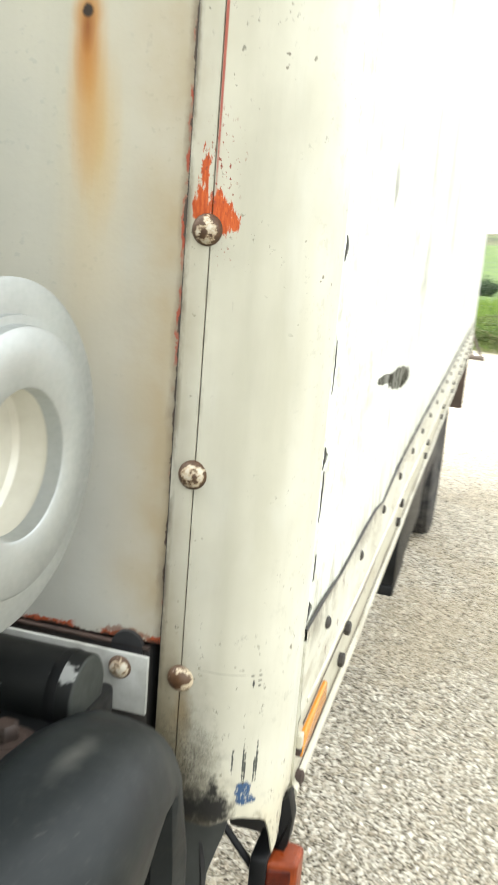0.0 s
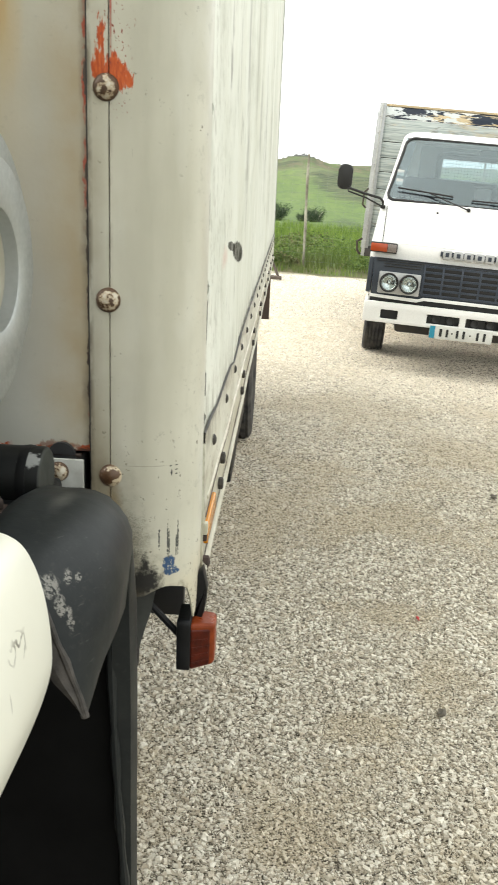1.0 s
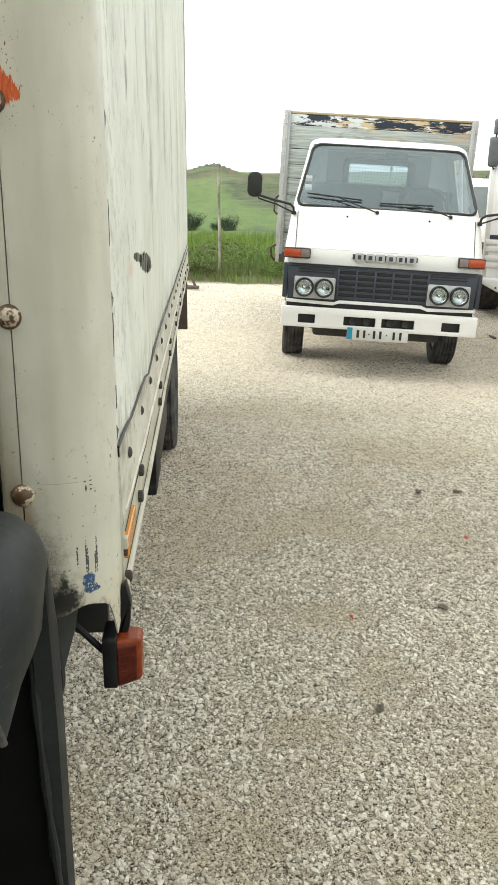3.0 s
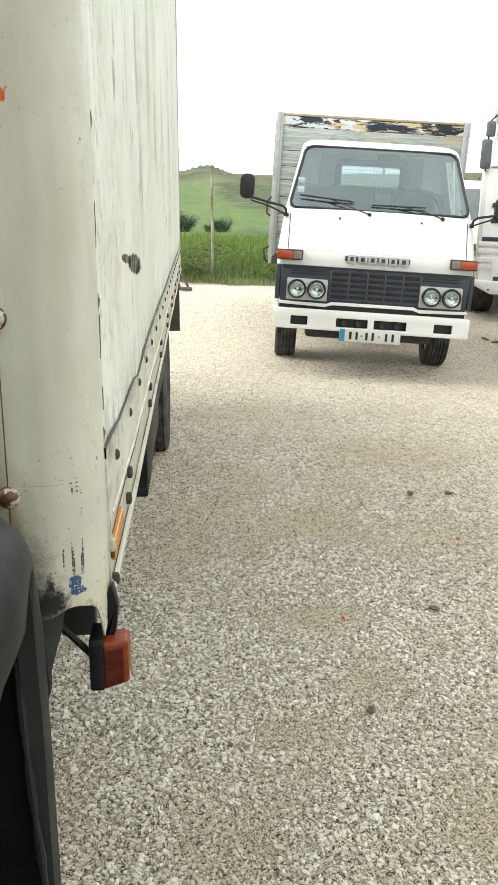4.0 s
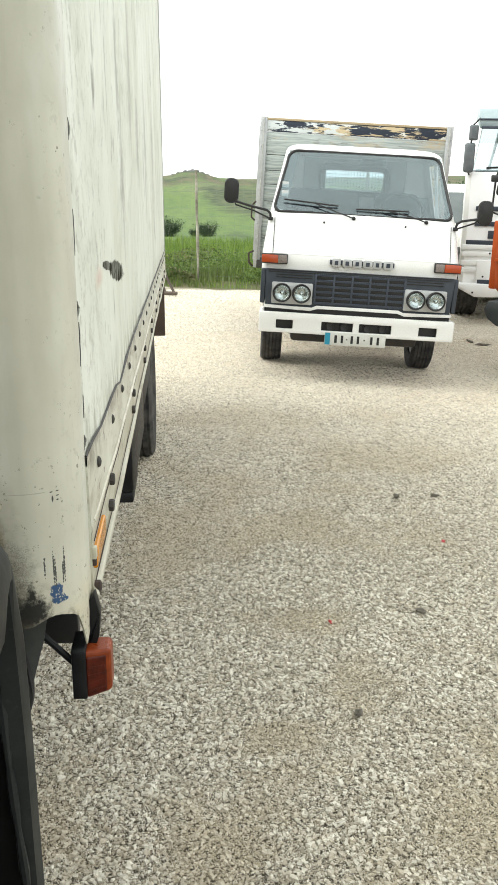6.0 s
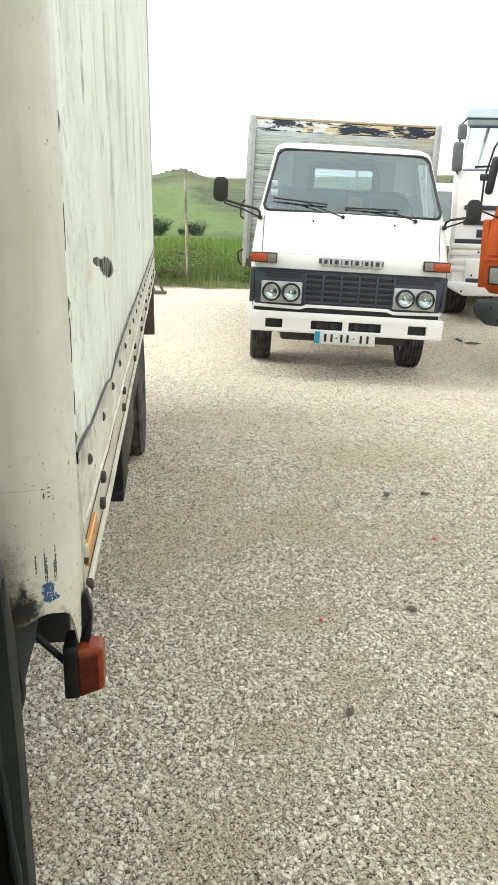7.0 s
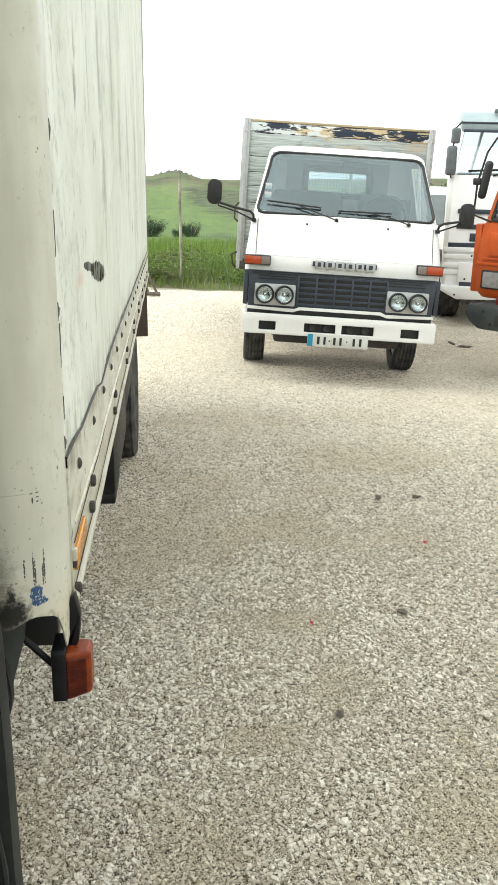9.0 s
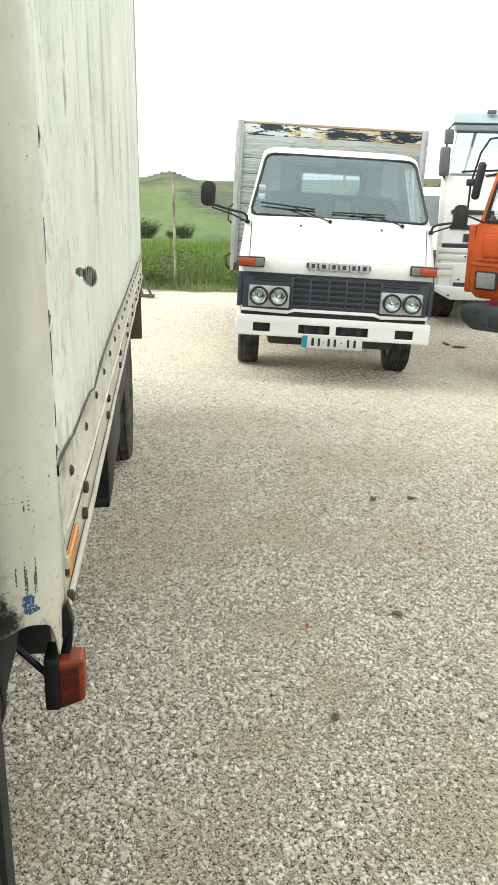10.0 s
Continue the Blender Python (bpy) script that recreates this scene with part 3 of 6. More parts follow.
PILLAR, PANEL, SIDE = pillar_paint(), panel_paint(), side_paint()
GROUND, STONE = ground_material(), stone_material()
PLANK, BAND = plank_paint("weathered_grey_planks", False), plank_paint("flaking_dark_planks", True)
BARE = worn("bare_tan_wood", (0.42, 0.33, 0.20), (0.30, 0.24, 0.15), 6, 0.8, bump=0.4)
TYRE, RIVET, GUARD, TUBE = tyre_rubber(), rusty_bolt(), mudguard_plastic(), tube_paint()
def rail_paint():
    p = Paint("rail_paint", 0.45)
    c = p.mix(p.span(p.noise(9, 5), 0.3, 0.7), (0.62, 0.62, 0.54), (0.48, 0.47, 0.38))
    c = p.mix(p.span(p.noise(1.0, 6, 0.75, vec=p.scaled((20, 7, 26))), 0.50, 0.68, 0, 0.75), c, (0.25, 0.215, 0.15))
    low = p.math("MULTIPLY", p.span(p.axis(2), 1.262, 1.250), p.span(p.noise(1.0, 5, 0.7, vec=p.scaled((30, 4, 60))), 0.30, 0.60, 0.3, 1.0), True)
    c = p.mix(p.math("MULTIPLY", low, 0.55), c, (0.40, 0.37, 0.27))
    # olive shadow line above the foot flange, put into the colour
    c = p.mix(p.math("MULTIPLY", p.math("MULTIPLY", p.span(p.axis(2), 1.200, 1.190), p.span(p.axis(2), 1.180, 1.186), True), p.span(p.noise(1.0, 4, 0.7, vec=p.scaled((30, 6, 60))), 0.35, 0.55, 0, 0.8), True), c, (0.17, 0.15, 0.085))
    top = p.math('MULTIPLY', p.span(p.axis(2), 1.318, 1.345), p.span(p.noise(26, 5, 0.7), 0.42, 0.56), True)
    c = p.mix(p.math('MULTIPLY', top, 0.75), c, (0.13, 0.115, 0.085))
    c = p.mix(p.span(p.noise(38, 4), 0.64, 0.70), c, (0.13, 0.08, 0.05))
    p.bump(p.noise(7, 4), 0.4, 0.012)
    return p.done(c)


def fender_paint():
    p = Paint("cream_fender_paint", 0.33)
    c = p.mix(p.span(p.noise(6, 4), 0.3, 0.7), (0.74, 0.745, 0.66), (0.68, 0.68, 0.59))
    curl = p.span(p.math("ABSOLUTE", p.math("SUBTRACT", p.noise(62, 1.5, 0.5), 0.5)), 0.028, 0.016)
    thin = p.math("MULTIPLY", p.blob((0.037, -0.4495, 1.3765), (0.02, 0.019, 0.010), 0.5, 60, 0.5), curl, True)
    c = p.mix(p.math("MULTIPLY", p.blob((0.0395, -0.4752, 1.354), (0.02, 0.0008, 0.0075), 0.5, 90, 0.4), 0.7), c, (0.20, 0.19, 0.16))
    c = p.mix(thin, c, (0.18, 0.17, 0.14))
    p.bump(p.noise(12, 3), 0.06, 0.004)
    return p.done(c)




def rusted_head():
    p = Paint("rusted_rivet_head", 0.42)
    flaw = p.math("ADD", p.noise(75, 6, 0.65), p.math("MULTIPLY", p.axis(0), -9.0))
    c = p.mix(p.noise(200, 4), (0.045, 0.022, 0.011), (0.13, 0.068, 0.032))
    # cream paint towards +x, with its shine put into the colour
    c = p.mix(p.math("MULTIPLY", p.span(flaw, 0.47, 0.42), 1.0, True), c, (0.52, 0.44, 0.31))
    p.bump(flaw, 0.4, 0.003)
    return p.done(c)


RUSTY_HEAD = rusted_head()
RAIL = rail_paint()
RIDGE = worn("dulled_cream_paint", (0.63, 0.61, 0.52), (0.46, 0.43, 0.34), 16, 0.45)
WHITE = worn("white_cab_paint", (0.78, 0.78, 0.76), (0.72, 0.72, 0.69), 2.5, 0.28, bump=0.03)
WHITE2 = worn("chalky_white_paint", (0.88, 0.885, 0.87), (0.80, 0.81, 0.80), 4, 0.4, bump=0.05)
CREAMY = fender_paint()
ORANGE = worn("orange_cab_paint", (0.55, 0.10, 0.012), (0.42, 0.065, 0.008), 5, 0.38, bump=0.05)
DARK = worn("black_plastic", (0.018, 0.019, 0.021), (0.04, 0.04, 0.04), 9, 0.55)
GRILLE = worn("blue_grey_grille_bars", (0.030, 0.041, 0.060), (0.046, 0.058, 0.080), 12, 0.5)
GREYP = worn("grey_grille_plastic", (0.024, 0.033, 0.048), (0.042, 0.053, 0.070), 9, 0.5)
CHASSIS = worn("chassis_black", (0.018, 0.018, 0.018), (0.05, 0.043, 0.035), 7, 0.7, bump=0.3)
STEEL = worn("brushed_aluminium", (0.44, 0.465, 0.46), (0.37, 0.39, 0.385), 12, 0.44, 0.75, grain=200, bump=0.05)
ZINC = worn("weathered_galvanised_steel", (0.45, 0.46, 0.46), (0.34, 0.35, 0.35), 10, 0.5, 0.5)
PLATE = worn("grey_painted_bracket", (0.46, 0.475, 0.45), (0.30, 0.30, 0.27), 30, 0.5, bump=0.3)
AMBER = Paint("amber_reflector", 0.18).done((0.58, 0.225, 0.010))
LENS = worn("orange_lamp_lens", (0.25, 0.047, 0.011), (0.13, 0.024, 0.007), 45, 0.35, bump=0.15, spec=0.2)
LENS_IN = worn("dark_orange_lens", (0.10, 0.014, 0.005), (0.028, 0.005, 0.003), 40, 0.35, bump=0.15, spec=0.2)
# near-black that stands for the shade inside the wheel well
VOID = worn("well_shade_black", (0.004, 0.004, 0.004), (0.008, 0.008, 0.008), 9, 0.95, spec=0.1)
BORE = worn("bright_bore_metal", (0.72, 0.71, 0.64), (0.60, 0.585, 0.51), 9, 0.35, 0.2, bump=0.03)
LIP = worn("brown_scuffed_lip", (0.014, 0.013, 0.012), (0.070, 0.063, 0.057), 75, 0.7, bump=0.5)
LENS2 = Paint("orange_indicator_lens", 0.2).done((0.38, 0.060, 0.016))
LENSW = worn("clear_indicator_lens", (0.24, 0.20, 0.18), (0.16, 0.135, 0.12), 60, 0.25)
CHROME = Paint("chrome", 0.12, 1.0).done((0.75, 0.75, 0.75))
BEZEL = worn("silver_headlamp_bezel", (0.48, 0.49, 0.49), (0.40, 0.41, 0.41), 20, 0.4, 0.4)
PLATEW = worn("number_plate_white", (0.60, 0.60, 0.56), (0.52, 0.52, 0.48), 20, 0.4, bump=0.02)
BLUE = Paint("plate_blue", 0.4).done((0.015, 0.24, 0.36))
BLACKP = Paint("black_paint", 0.5).done((0.012, 0.012, 0.012))
RUBBER = worn("window_rubber", (0.012, 0.012, 0.012), (0.025, 0.025, 0.025), 20, 0.6)
SEAT = worn("dark_grey_seat_cloth", (0.014, 0.016, 0.021), (0.028, 0.031, 0.038), 14, 0.9)
CABIN = worn("grey_cabin_trim", (0.25, 0.26, 0.265), (0.33, 0.335, 0.335), 8, 0.8)
DASH = worn("dark_grey_dashboard", (0.10, 0.105, 0.11), (0.15, 0.15, 0.15), 8, 0.7)
DGRILLE = worn("charcoal_grille_plastic", (0.023, 0.031, 0.043), (0.038, 0.047, 0.060), 9, 0.5)
MIRG = worn("sun_greyed_mirror_plastic", (0.085, 0.098, 0.105), (0.13, 0.145, 0.15), 12, 0.6)
GLASS = clear_glass("window_glass", (0.83, 0.88, 0.90), 0.04, 1.2, 0.045)
LAMPGLASS = clear_glass("headlamp_glass", gloss=0.5, film=0.0)
REFLECT = worn("headlamp_reflector", (0.62, 0.63, 0.64), (0.50, 0.51, 0.52), 40, 0.16, 1.0)
DRUM = worn("black_drum_paint", (0.005, 0.0055, 0.006), (0.014, 0.015, 0.016), 12, 0.45, spec=0.2)
OLDRUST = worn("dark_rusty_bolt", (0.022, 0.015, 0.012), (0.06, 0.036, 0.027), 60, 0.7)
FLAP = worn("brown_black_rubber", (0.045, 0.032, 0.024), (0.09, 0.062, 0.045), 8, 0.8)
MIRROR = Paint("mirror_glass", 0.03, 1.0).done((0.8, 0.8, 0.8))
POST = worn("weathered_post", (0.42, 0.41, 0.33), (0.10, 0.085, 0.06), 4, 0.85, bump=0.4)
WIRE = worn("galvanised_wire", (0.22, 0.25, 0.23), (0.16, 0.18, 0.17), 30, 0.5, 0.3)


def grass_material():
    p = Paint("tall_grass_blades", 0.7, spec=0.25)
    c = p.mix(p.island(), (0.082, 0.150, 0.024), (0.215, 0.300, 0.058))
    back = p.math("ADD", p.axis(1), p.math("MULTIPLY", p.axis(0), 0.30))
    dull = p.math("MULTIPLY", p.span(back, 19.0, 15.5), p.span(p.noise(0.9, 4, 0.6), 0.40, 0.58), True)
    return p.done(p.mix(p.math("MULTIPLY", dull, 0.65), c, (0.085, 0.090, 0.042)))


GRASS = grass_material()
BUSH = leaf_material("dark_bush_leaves", (0.026, 0.050, 0.026), (0.070, 0.105, 0.050))
ROCK = worn("pale_hill_rock", (0.21, 0.22, 0.22), (0.11, 0.115, 0.11), 0.6, 0.95)
STICKER = worn("pale_windscreen_sticker", (0.7, 0.72, 0.7), (0.6, 0.62, 0.62), 40, 0.6)
REDBIT = worn("red_plastic_scrap", (0.55, 0.02, 0.03), (0.40, 0.015, 0.02), 60, 0.4)


# ---- mesh helpers ----
def mesh_of(bm, name, material, smooth=False):
    me = bpy.data.meshes.new(name)
    bmesh.ops.recalc_face_normals(bm, faces=bm.faces)
    if smooth:
        for f in bm.faces:
            f.smooth = True
    bm.to_mesh(me)
    bm.free()
    me.materials.append(material)
    if smooth:
        me.set_sharp_from_angle(angle=radians(38))
    return me


def part(name, bm, material, parent, label="", smooth=True):
    ob = new(name, mesh_of(bm, name, material, smooth))
    ob.parent = parent
    return tagged(ob, label)


def solo(name, bm, material, m=None, smooth=True):
    ob = new(name, mesh_of(bm, name, material, smooth))
    if m is not None:
        ob.matrix_world = m
    return ob


def thing(name, m):
    ob = new(name)
    ob.empty_display_size = 0.2
    ob.matrix_world = m
    return ob


def again(name, ob, at, parent):
    """Another part on the mesh of ob, moved by at."""
    o = new(name, ob.data)
    o.parent, o.location = parent, at
    return o


def slab(x0, x1, y0, y1, z0, z1, bevel=0.0, seg=2, bm=None):
    bm = bm or bmesh.new()
    vs = bmesh.ops.create_cube(bm, size=1.0)["verts"]
    for v in vs:
        v.co = Vector((x0 + (x1 - x0) * (v.co.x + 0.5), y0 + (y1 - y0) * (v.co.y + 0.5), z0 + (z1 - z0) * (v.co.z + 0.5)))
    if bevel:
        es = list({e for v in vs for e in v.link_edges})
        bmesh.ops.bevel(bm, geom=es, offset=bevel, segments=seg, affect="EDGES", profile=0.5)
    return bm


def turned(profile, axis="x", n=32, bm=None, at=(0, 0, 0), closed=False, caps=(True, True)):
    """A body turned round an axis from (along, radius) pairs."""
    bm = bm or bmesh.new()
    rings = []
    for a, r in profile:
        ring = []
        for i in range(n):
            w = 2 * math.pi * i / n
            c, s = r * math.cos(w), r * math.sin(w)
            co = {"x": (a, c, s), "y": (c, a, s), "z": (c, s, a)}[axis]
            ring.append(bm.verts.new(Vector(co) + Vector(at)))
        rings.append(ring)
    pairs = list(zip(rings, rings[1:])) + ([(rings[-1], rings[0])] if closed else [])
    for p, q in pairs:
        for i in range(n):
            bm.faces.new((p[i], p[(i + 1) % n], q[(i + 1) % n], q[i]))
    if not closed:
        for ring, cap in zip((rings[0], rings[-1]), caps):
            if cap:
                bm.faces.new(ring)
    return bm


def extruded(poly, axis, a, b, bevel=0.0, bm=None):
    """A polygon drawn across an axis and pulled from a to b along it."""
    bm = bm or bmesh.new()
    to3 = {"x": lambda p, k: (k, p[0], p[1]), "y": lambda p, k: (p[0], k, p[1]), "z": lambda p, k: (p[0], p[1], k)}[axis]
    lo = [bm.verts.new(to3(p, a)) for p in poly]
    hi = [bm.verts.new(to3(p, b)) for p in poly]
    n = len(poly)
    fs = [bm.faces.new(lo), bm.faces.new(hi)]
    fs += [bm.faces.new((lo[i], lo[(i + 1) % n], hi[(i + 1) % n], hi[i])) for i in range(n)]
    if bevel:
        es = list({e for f in fs for e in f.edges})
        bmesh.ops.bevel(bm, geom=es, offset=bevel, segments=2, affect="EDGES", profile=0.5)
    return bm


def tube(points, r, n=8, bm=None):
    """A round bar along points; r one radius or one for each point."""
    bm = bm or bmesh.new()
    pts = [Vector(p) for p in points]
    rs = r if isinstance(r, (list, tuple)) else [r] * len(pts)
    rings = []
    up = Vector((0.13, 0.31, 0.94))
    for i, p in enumerate(pts):
        d = (pts[min(i + 1, len(pts) - 1)] - pts[max(i - 1, 0)]).normalized()
        a = d.cross(up)
        if a.length < 0.05:
            a = d.cross(Vector((1, 0, 0)))
        a.normalize()
        b = d.cross(a)
        rings.append([bm.verts.new(p + rs[i] * (math.cos(2 * math.pi * k / n) * a + math.sin(2 * math.pi * k / n) * b)) for k in range(n)])
    for p, q in zip(rings, rings[1:]):
        for i in range(n):
            bm.faces.new((p[i], p[(i + 1) % n], q[(i + 1) % n], q[i]))
    bm.faces.new(rings[0])
    bm.faces.new(rings[-1])
    return bm


def sheet(rows, bm=None, thick=0.0):
    """A skin over rows of points."""
    bm = bm or bmesh.new()
    grid = [[bm.verts.new(p) for p in row] for row in rows]
    for p, q in zip(grid, grid[1:]):
        for i in range(len(p) - 1):
            bm.faces.new((p[i], p[i + 1], q[i + 1], q[i]))
    if thick:
        bmesh.ops.recalc_face_normals(bm, faces=bm.faces)
        bmesh.ops.solidify(bm, geom=list(bm.faces), thickness=thick)
    return bm


def rounded(x0, x1, y0, y1, r, n=4):
    out = []
    for cx, cy, s in ((x1 - r, y1 - r, 0), (x0 + r, y1 - r, 90), (x0 + r, y0 + r, 180), (x1 - r, y0 + r, 270)):
        for i in range(n + 1):
            a = radians(s + 90 * i / n)
            out.append((cx + r * math.cos(a), cy + r * math.sin(a)))
    return out


def dome(at, r, h, axis, n=14, bm=None):
    """A rivet head that stands out along -y, +x or +z."""
    bm = bm or bmesh.new()
    prof = [(0, r), (h * 0.25, r * 0.98), (h * 0.6, r * 0.8), (h * 0.88, r * 0.48), (h, r * 0.12)]
    if axis == "-y":
        return turned([(-a, q) for a, q in prof], "y", n, bm, at)
    return turned(prof, {"+x": "x", "+z": "z"}[axis], n, bm, at)


def make_wheel(name, parent, at, R, width, rim_r, grooves=5, side=1):
    """Tyre and rim turned about the x axis; side: which way its dish looks."""
    h = width / 2
    prof = [(-h * 0.82, rim_r), (-h, rim_r + 0.35 * (R - rim_r)), (-h * 0.98, R * 0.93), (-h * 0.86, R * 0.985)]
    for i in range(grooves):
        c = -h * 0.8 + (i + 0.5) * 1.6 * h / grooves
        w = 1.6 * h / grooves
        prof += [(c - w * 0.5, R), (c + w * 0.24, R), (c + w * 0.27, R - 0.012), (c + w * 0.45, R - 0.012)]
    prof += [(h * 0.86, R * 0.985), (h * 0.98, R * 0.93), (h, rim_r + 0.35 * (R - rim_r)), (h * 0.82, rim_r)]
    tyre = part("tyre", turned(prof, "x", 44, closed=True), TYRE, None)
    s = side * h
    rimp = [(-s * 0.7, rim_r), (-s * 0.7, rim_r * 0.93), (s * 0.2, rim_r * 0.86), (s * 0.35, rim_r * 0.4), (s * 0.6, rim_r * 0.36), (s * 0.6, 0.03)]
    w = thing(name, Matrix())
    w.parent = parent
    w.location = at
    tyre.parent = w
    part("rim", turned(rimp + [(-s * 0.72, 0.03)], "x", 28), ZINC, w)
    return w


# ---- ground ----
def ground_height(x, y):
    """The yard leans a little to +x round the parked trucks; beyond the fence it dips and climbs to the hill."""
    def step(a, b, v):
        k = min(1, max(0, (v - a) / (b - a)))
        return k * k * (3 - 2 * k)
    lean = -0.0528 * (min(max(x, 0.75), 3.2) - 1.67) * step(3.4, 6.2, y) * (1 - step(10.5, 13, y))
    dip = -1.2 * step(16, 60, y)
    ridge = 1.0 + 0.10 * noise.noise((x * 0.012, 0.3, 1.7)) + 0.05 * noise.noise((x * 0.05, 4.3, 1.7))
    bumpy = math.exp(-((x - 3.0) / 4.6) ** 2) * 1.5 + 0.25 * noise.noise((x * 0.4, 1.3, 2.7))
    hill = (4.75 * ridge + bumpy) * step(55, 230, y) + 0.9 * noise.noise((x * 0.03, y * 0.03, 5.5)) * step(50, 110, y)
    return lean + dip + hill - 6.0 * step(260, 900, y)


def build_ground():
    xs = [-900, -500, -260, -140, -80, -50, -34, -24, -16, -11, -7, -5, -3.5] + [-2.5 + 0.25 * i for i in range(44)] + [9, 10, 11, 12, 13, 14, 15.5, 17, 19, 21, 23.5, 26, 33, 42, 55, 75, 100, 130, 170, 230, 320, 500, 900]
    ys = [-900, -300, -90, -30, -12, -6, -3, -1.5] + [-1 + 0.25 * i for i in range(64)] + [15.5, 16, 17, 18, 20, 22, 25, 28, 32, 37, 43, 50, 58, 66, 75, 85, 96, 108, 120, 132, 145, 158, 172, 186, 200, 215, 230, 245, 260, 300, 380, 520, 900, 2500]
    bm = sheet([[(x, y, ground_height(x, y)) for x in xs] for y in ys])
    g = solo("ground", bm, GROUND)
    return tagged(g, "pale crushed limestone yard running into a green meadow hill", "ground", kind="structure")


build_ground()


def stone_field(name, label, spots, rng):
    """One mesh of loose broken stones, each a knocked-about block; spots: rows of x, y, size."""
    # a chip: a four-sided foot, a four-sided crown of nearly its size and the sides between them
    n = len(spots)
    turn = 2 * np.pi * np.arange(4) / 4 + rng.uniform(-0.45, 0.45, (n, 4))
    foot, crown = rng.uniform(0.36, 0.66, (n, 4)), rng.uniform(0.30, 0.62, (n, 4))
    high = rng.uniform(0.20, 0.55, (n, 1)) + rng.uniform(-0.13, 0.13, (n, 4))
    low = np.full((n, 4), -0.35)
    shift = rng.uniform(-0.12, 0.12, (n, 2, 1))
    q = np.concatenate([np.stack([foot * np.cos(turn), foot * np.sin(turn), low], 2), np.stack([crown * np.cos(turn) + shift[:, 0], crown * np.sin(turn) + shift[:, 1], high], 2)], 1)
    q[:, :, 0] *= rng.uniform(1.0, 1.75, n)[:, None]
    q[:, :, 2] *= rng.uniform(0.6, 1.0, n)[:, None]
    for i, j, spread in ((1, 2, 0.36), (0, 2, 0.36), (0, 1, 3.14)):
        w = rng.uniform(-spread, spread, n)
        c, sn = np.cos(w)[:, None], np.sin(w)[:, None]
        a, b = q[:, :, i].copy(), q[:, :, j].copy()
        q[:, :, i], q[:, :, j] = a * c - b * sn, a * sn + b * c
    ground = np.array([ground_height(x, y) for x, y, _ in spots])
    q *= spots[:, 2][:, None, None]
    q += np.stack([spots[:, 0], spots[:, 1], ground + spots[:, 2] * rng.uniform(-0.05, 0.25, n)], 1)[:, None]
    me = bpy.data.meshes.new(name)
    k = (np.arange(n) * 8)[:, None, None]
    ring = np.arange(4)
    sides = (np.stack([ring, (ring + 1) % 4, 4 + (ring + 1) % 4, 4 + ring], 1)[None] + k).reshape(-1, 4)
    tops = (np.arange(4, 8)[None] + k[:, 0]).reshape(-1, 4)
    me.from_pydata(q.reshape(-1, 3).tolist(), [], sides.tolist() + tops.tolist())
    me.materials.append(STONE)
    return tagged(new(name, me), label, "gravel", kind="stuff")


def scatter_gravel():
    rng = np.random.default_rng(7)
    spots = []
    for y0, y1, per, lo, hi in ((0.6, 1.4, 27000, 0.0040, 0.0190), (1.4, 2.2, 21000, 0.0046, 0.0195), (2.2, 3.0, 14000, 0.0054, 0.0200), (3.0, 4.0, 10500, 0.0066, 0.0205), (4.0, 5.0, 7600, 0.0078, 0.0208), (5.0, 6.5, 5200, 0.0090, 0.0210), (6.5, 9.0, 2800, 0.0104, 0.0215), (9.0, 13.4, 650, 0.0130, 0.0210)):
        x0, x1 = (-0.5 if y0 < 2.2 else -0.2), 0.9 + 0.385 * y1
        n = int((x1 - x0) * (y1 - y0) * per)
        x, y = rng.uniform(x0, x1, n), rng.uniform(y0, y1, n)
        bare = np.max([np.exp(-((x - a) / r) ** 2 - ((y - b) / q) ** 2) for a, b, r, q in DUST_SPOTS], 0)
        e = 0.30 * np.sin(2.1 * x + 0.5 + 1.5 * np.sin(1.7 * y)) * np.sin(1.9 * y + 1.5 * np.sin(1.3 * x)) + 0.35 * np.sin(5.3 * x + 1.5 * np.sin(3.1 * y)) * np.sin(4.7 * y + 1 + 1.5 * np.sin(4.1 * x))
        e = e + 1.1 * bare + 0.08
        e = np.clip((e + rng.normal(0, 0.18, n) - 0.10) / 0.6, 0, 1) * (y < 6.5)
        size = (lo + (hi - lo) * rng.uniform(0, 1, n) ** 5.6) * (1 - 0.25 * e) * np.where(y < 4.6, 0.84, 0.95)
        size *= 1 + 0.14 * np.clip(np.sin(3.3 * x + 2 * np.sin(2.3 * y)) * np.sin(2.9 * y + 2 * np.sin(1.9 * x)), 0, 1) * (1 - e)
        size = np.where(rng.uniform(0, 1, n) < 0.012, size * 1.35, size)
        inside = (x < 0.9 + 0.385 * y - 0.12 * rng.uniform(0, 1, n)) & (y > 0.6 + 0.12 * rng.uniform(0, 1, n))
        spots.append(np.stack([x, y, size], 1)[inside])
        grit = inside & (rng.uniform(0, 1, n) < 0.5 * e)
        dx, dy = rng.uniform(-0.02, 0.02, (2, n))
        spots.append(np.stack([x + dx, y + dy, lo * rng.uniform(0.75, 1.25, n)], 1)[grit])
    # thinning out round the well-covered part of the yard
    n = 3200
    y = rng.uniform(0.4, 9.0, n)
    spots.append(np.stack([0.86 + 0.385 * y + np.abs(rng.normal(0, 0.7, n)), y, rng.uniform(0.010, 0.022, n)], 1))
    x = rng.uniform(-0.4, 1.5, n)
    spots.append(np.stack([x, 0.66 - np.abs(rng.normal(0, 0.7, n)), rng.uniform(0.010, 0.020, n)], 1))
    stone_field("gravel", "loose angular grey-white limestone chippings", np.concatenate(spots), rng)


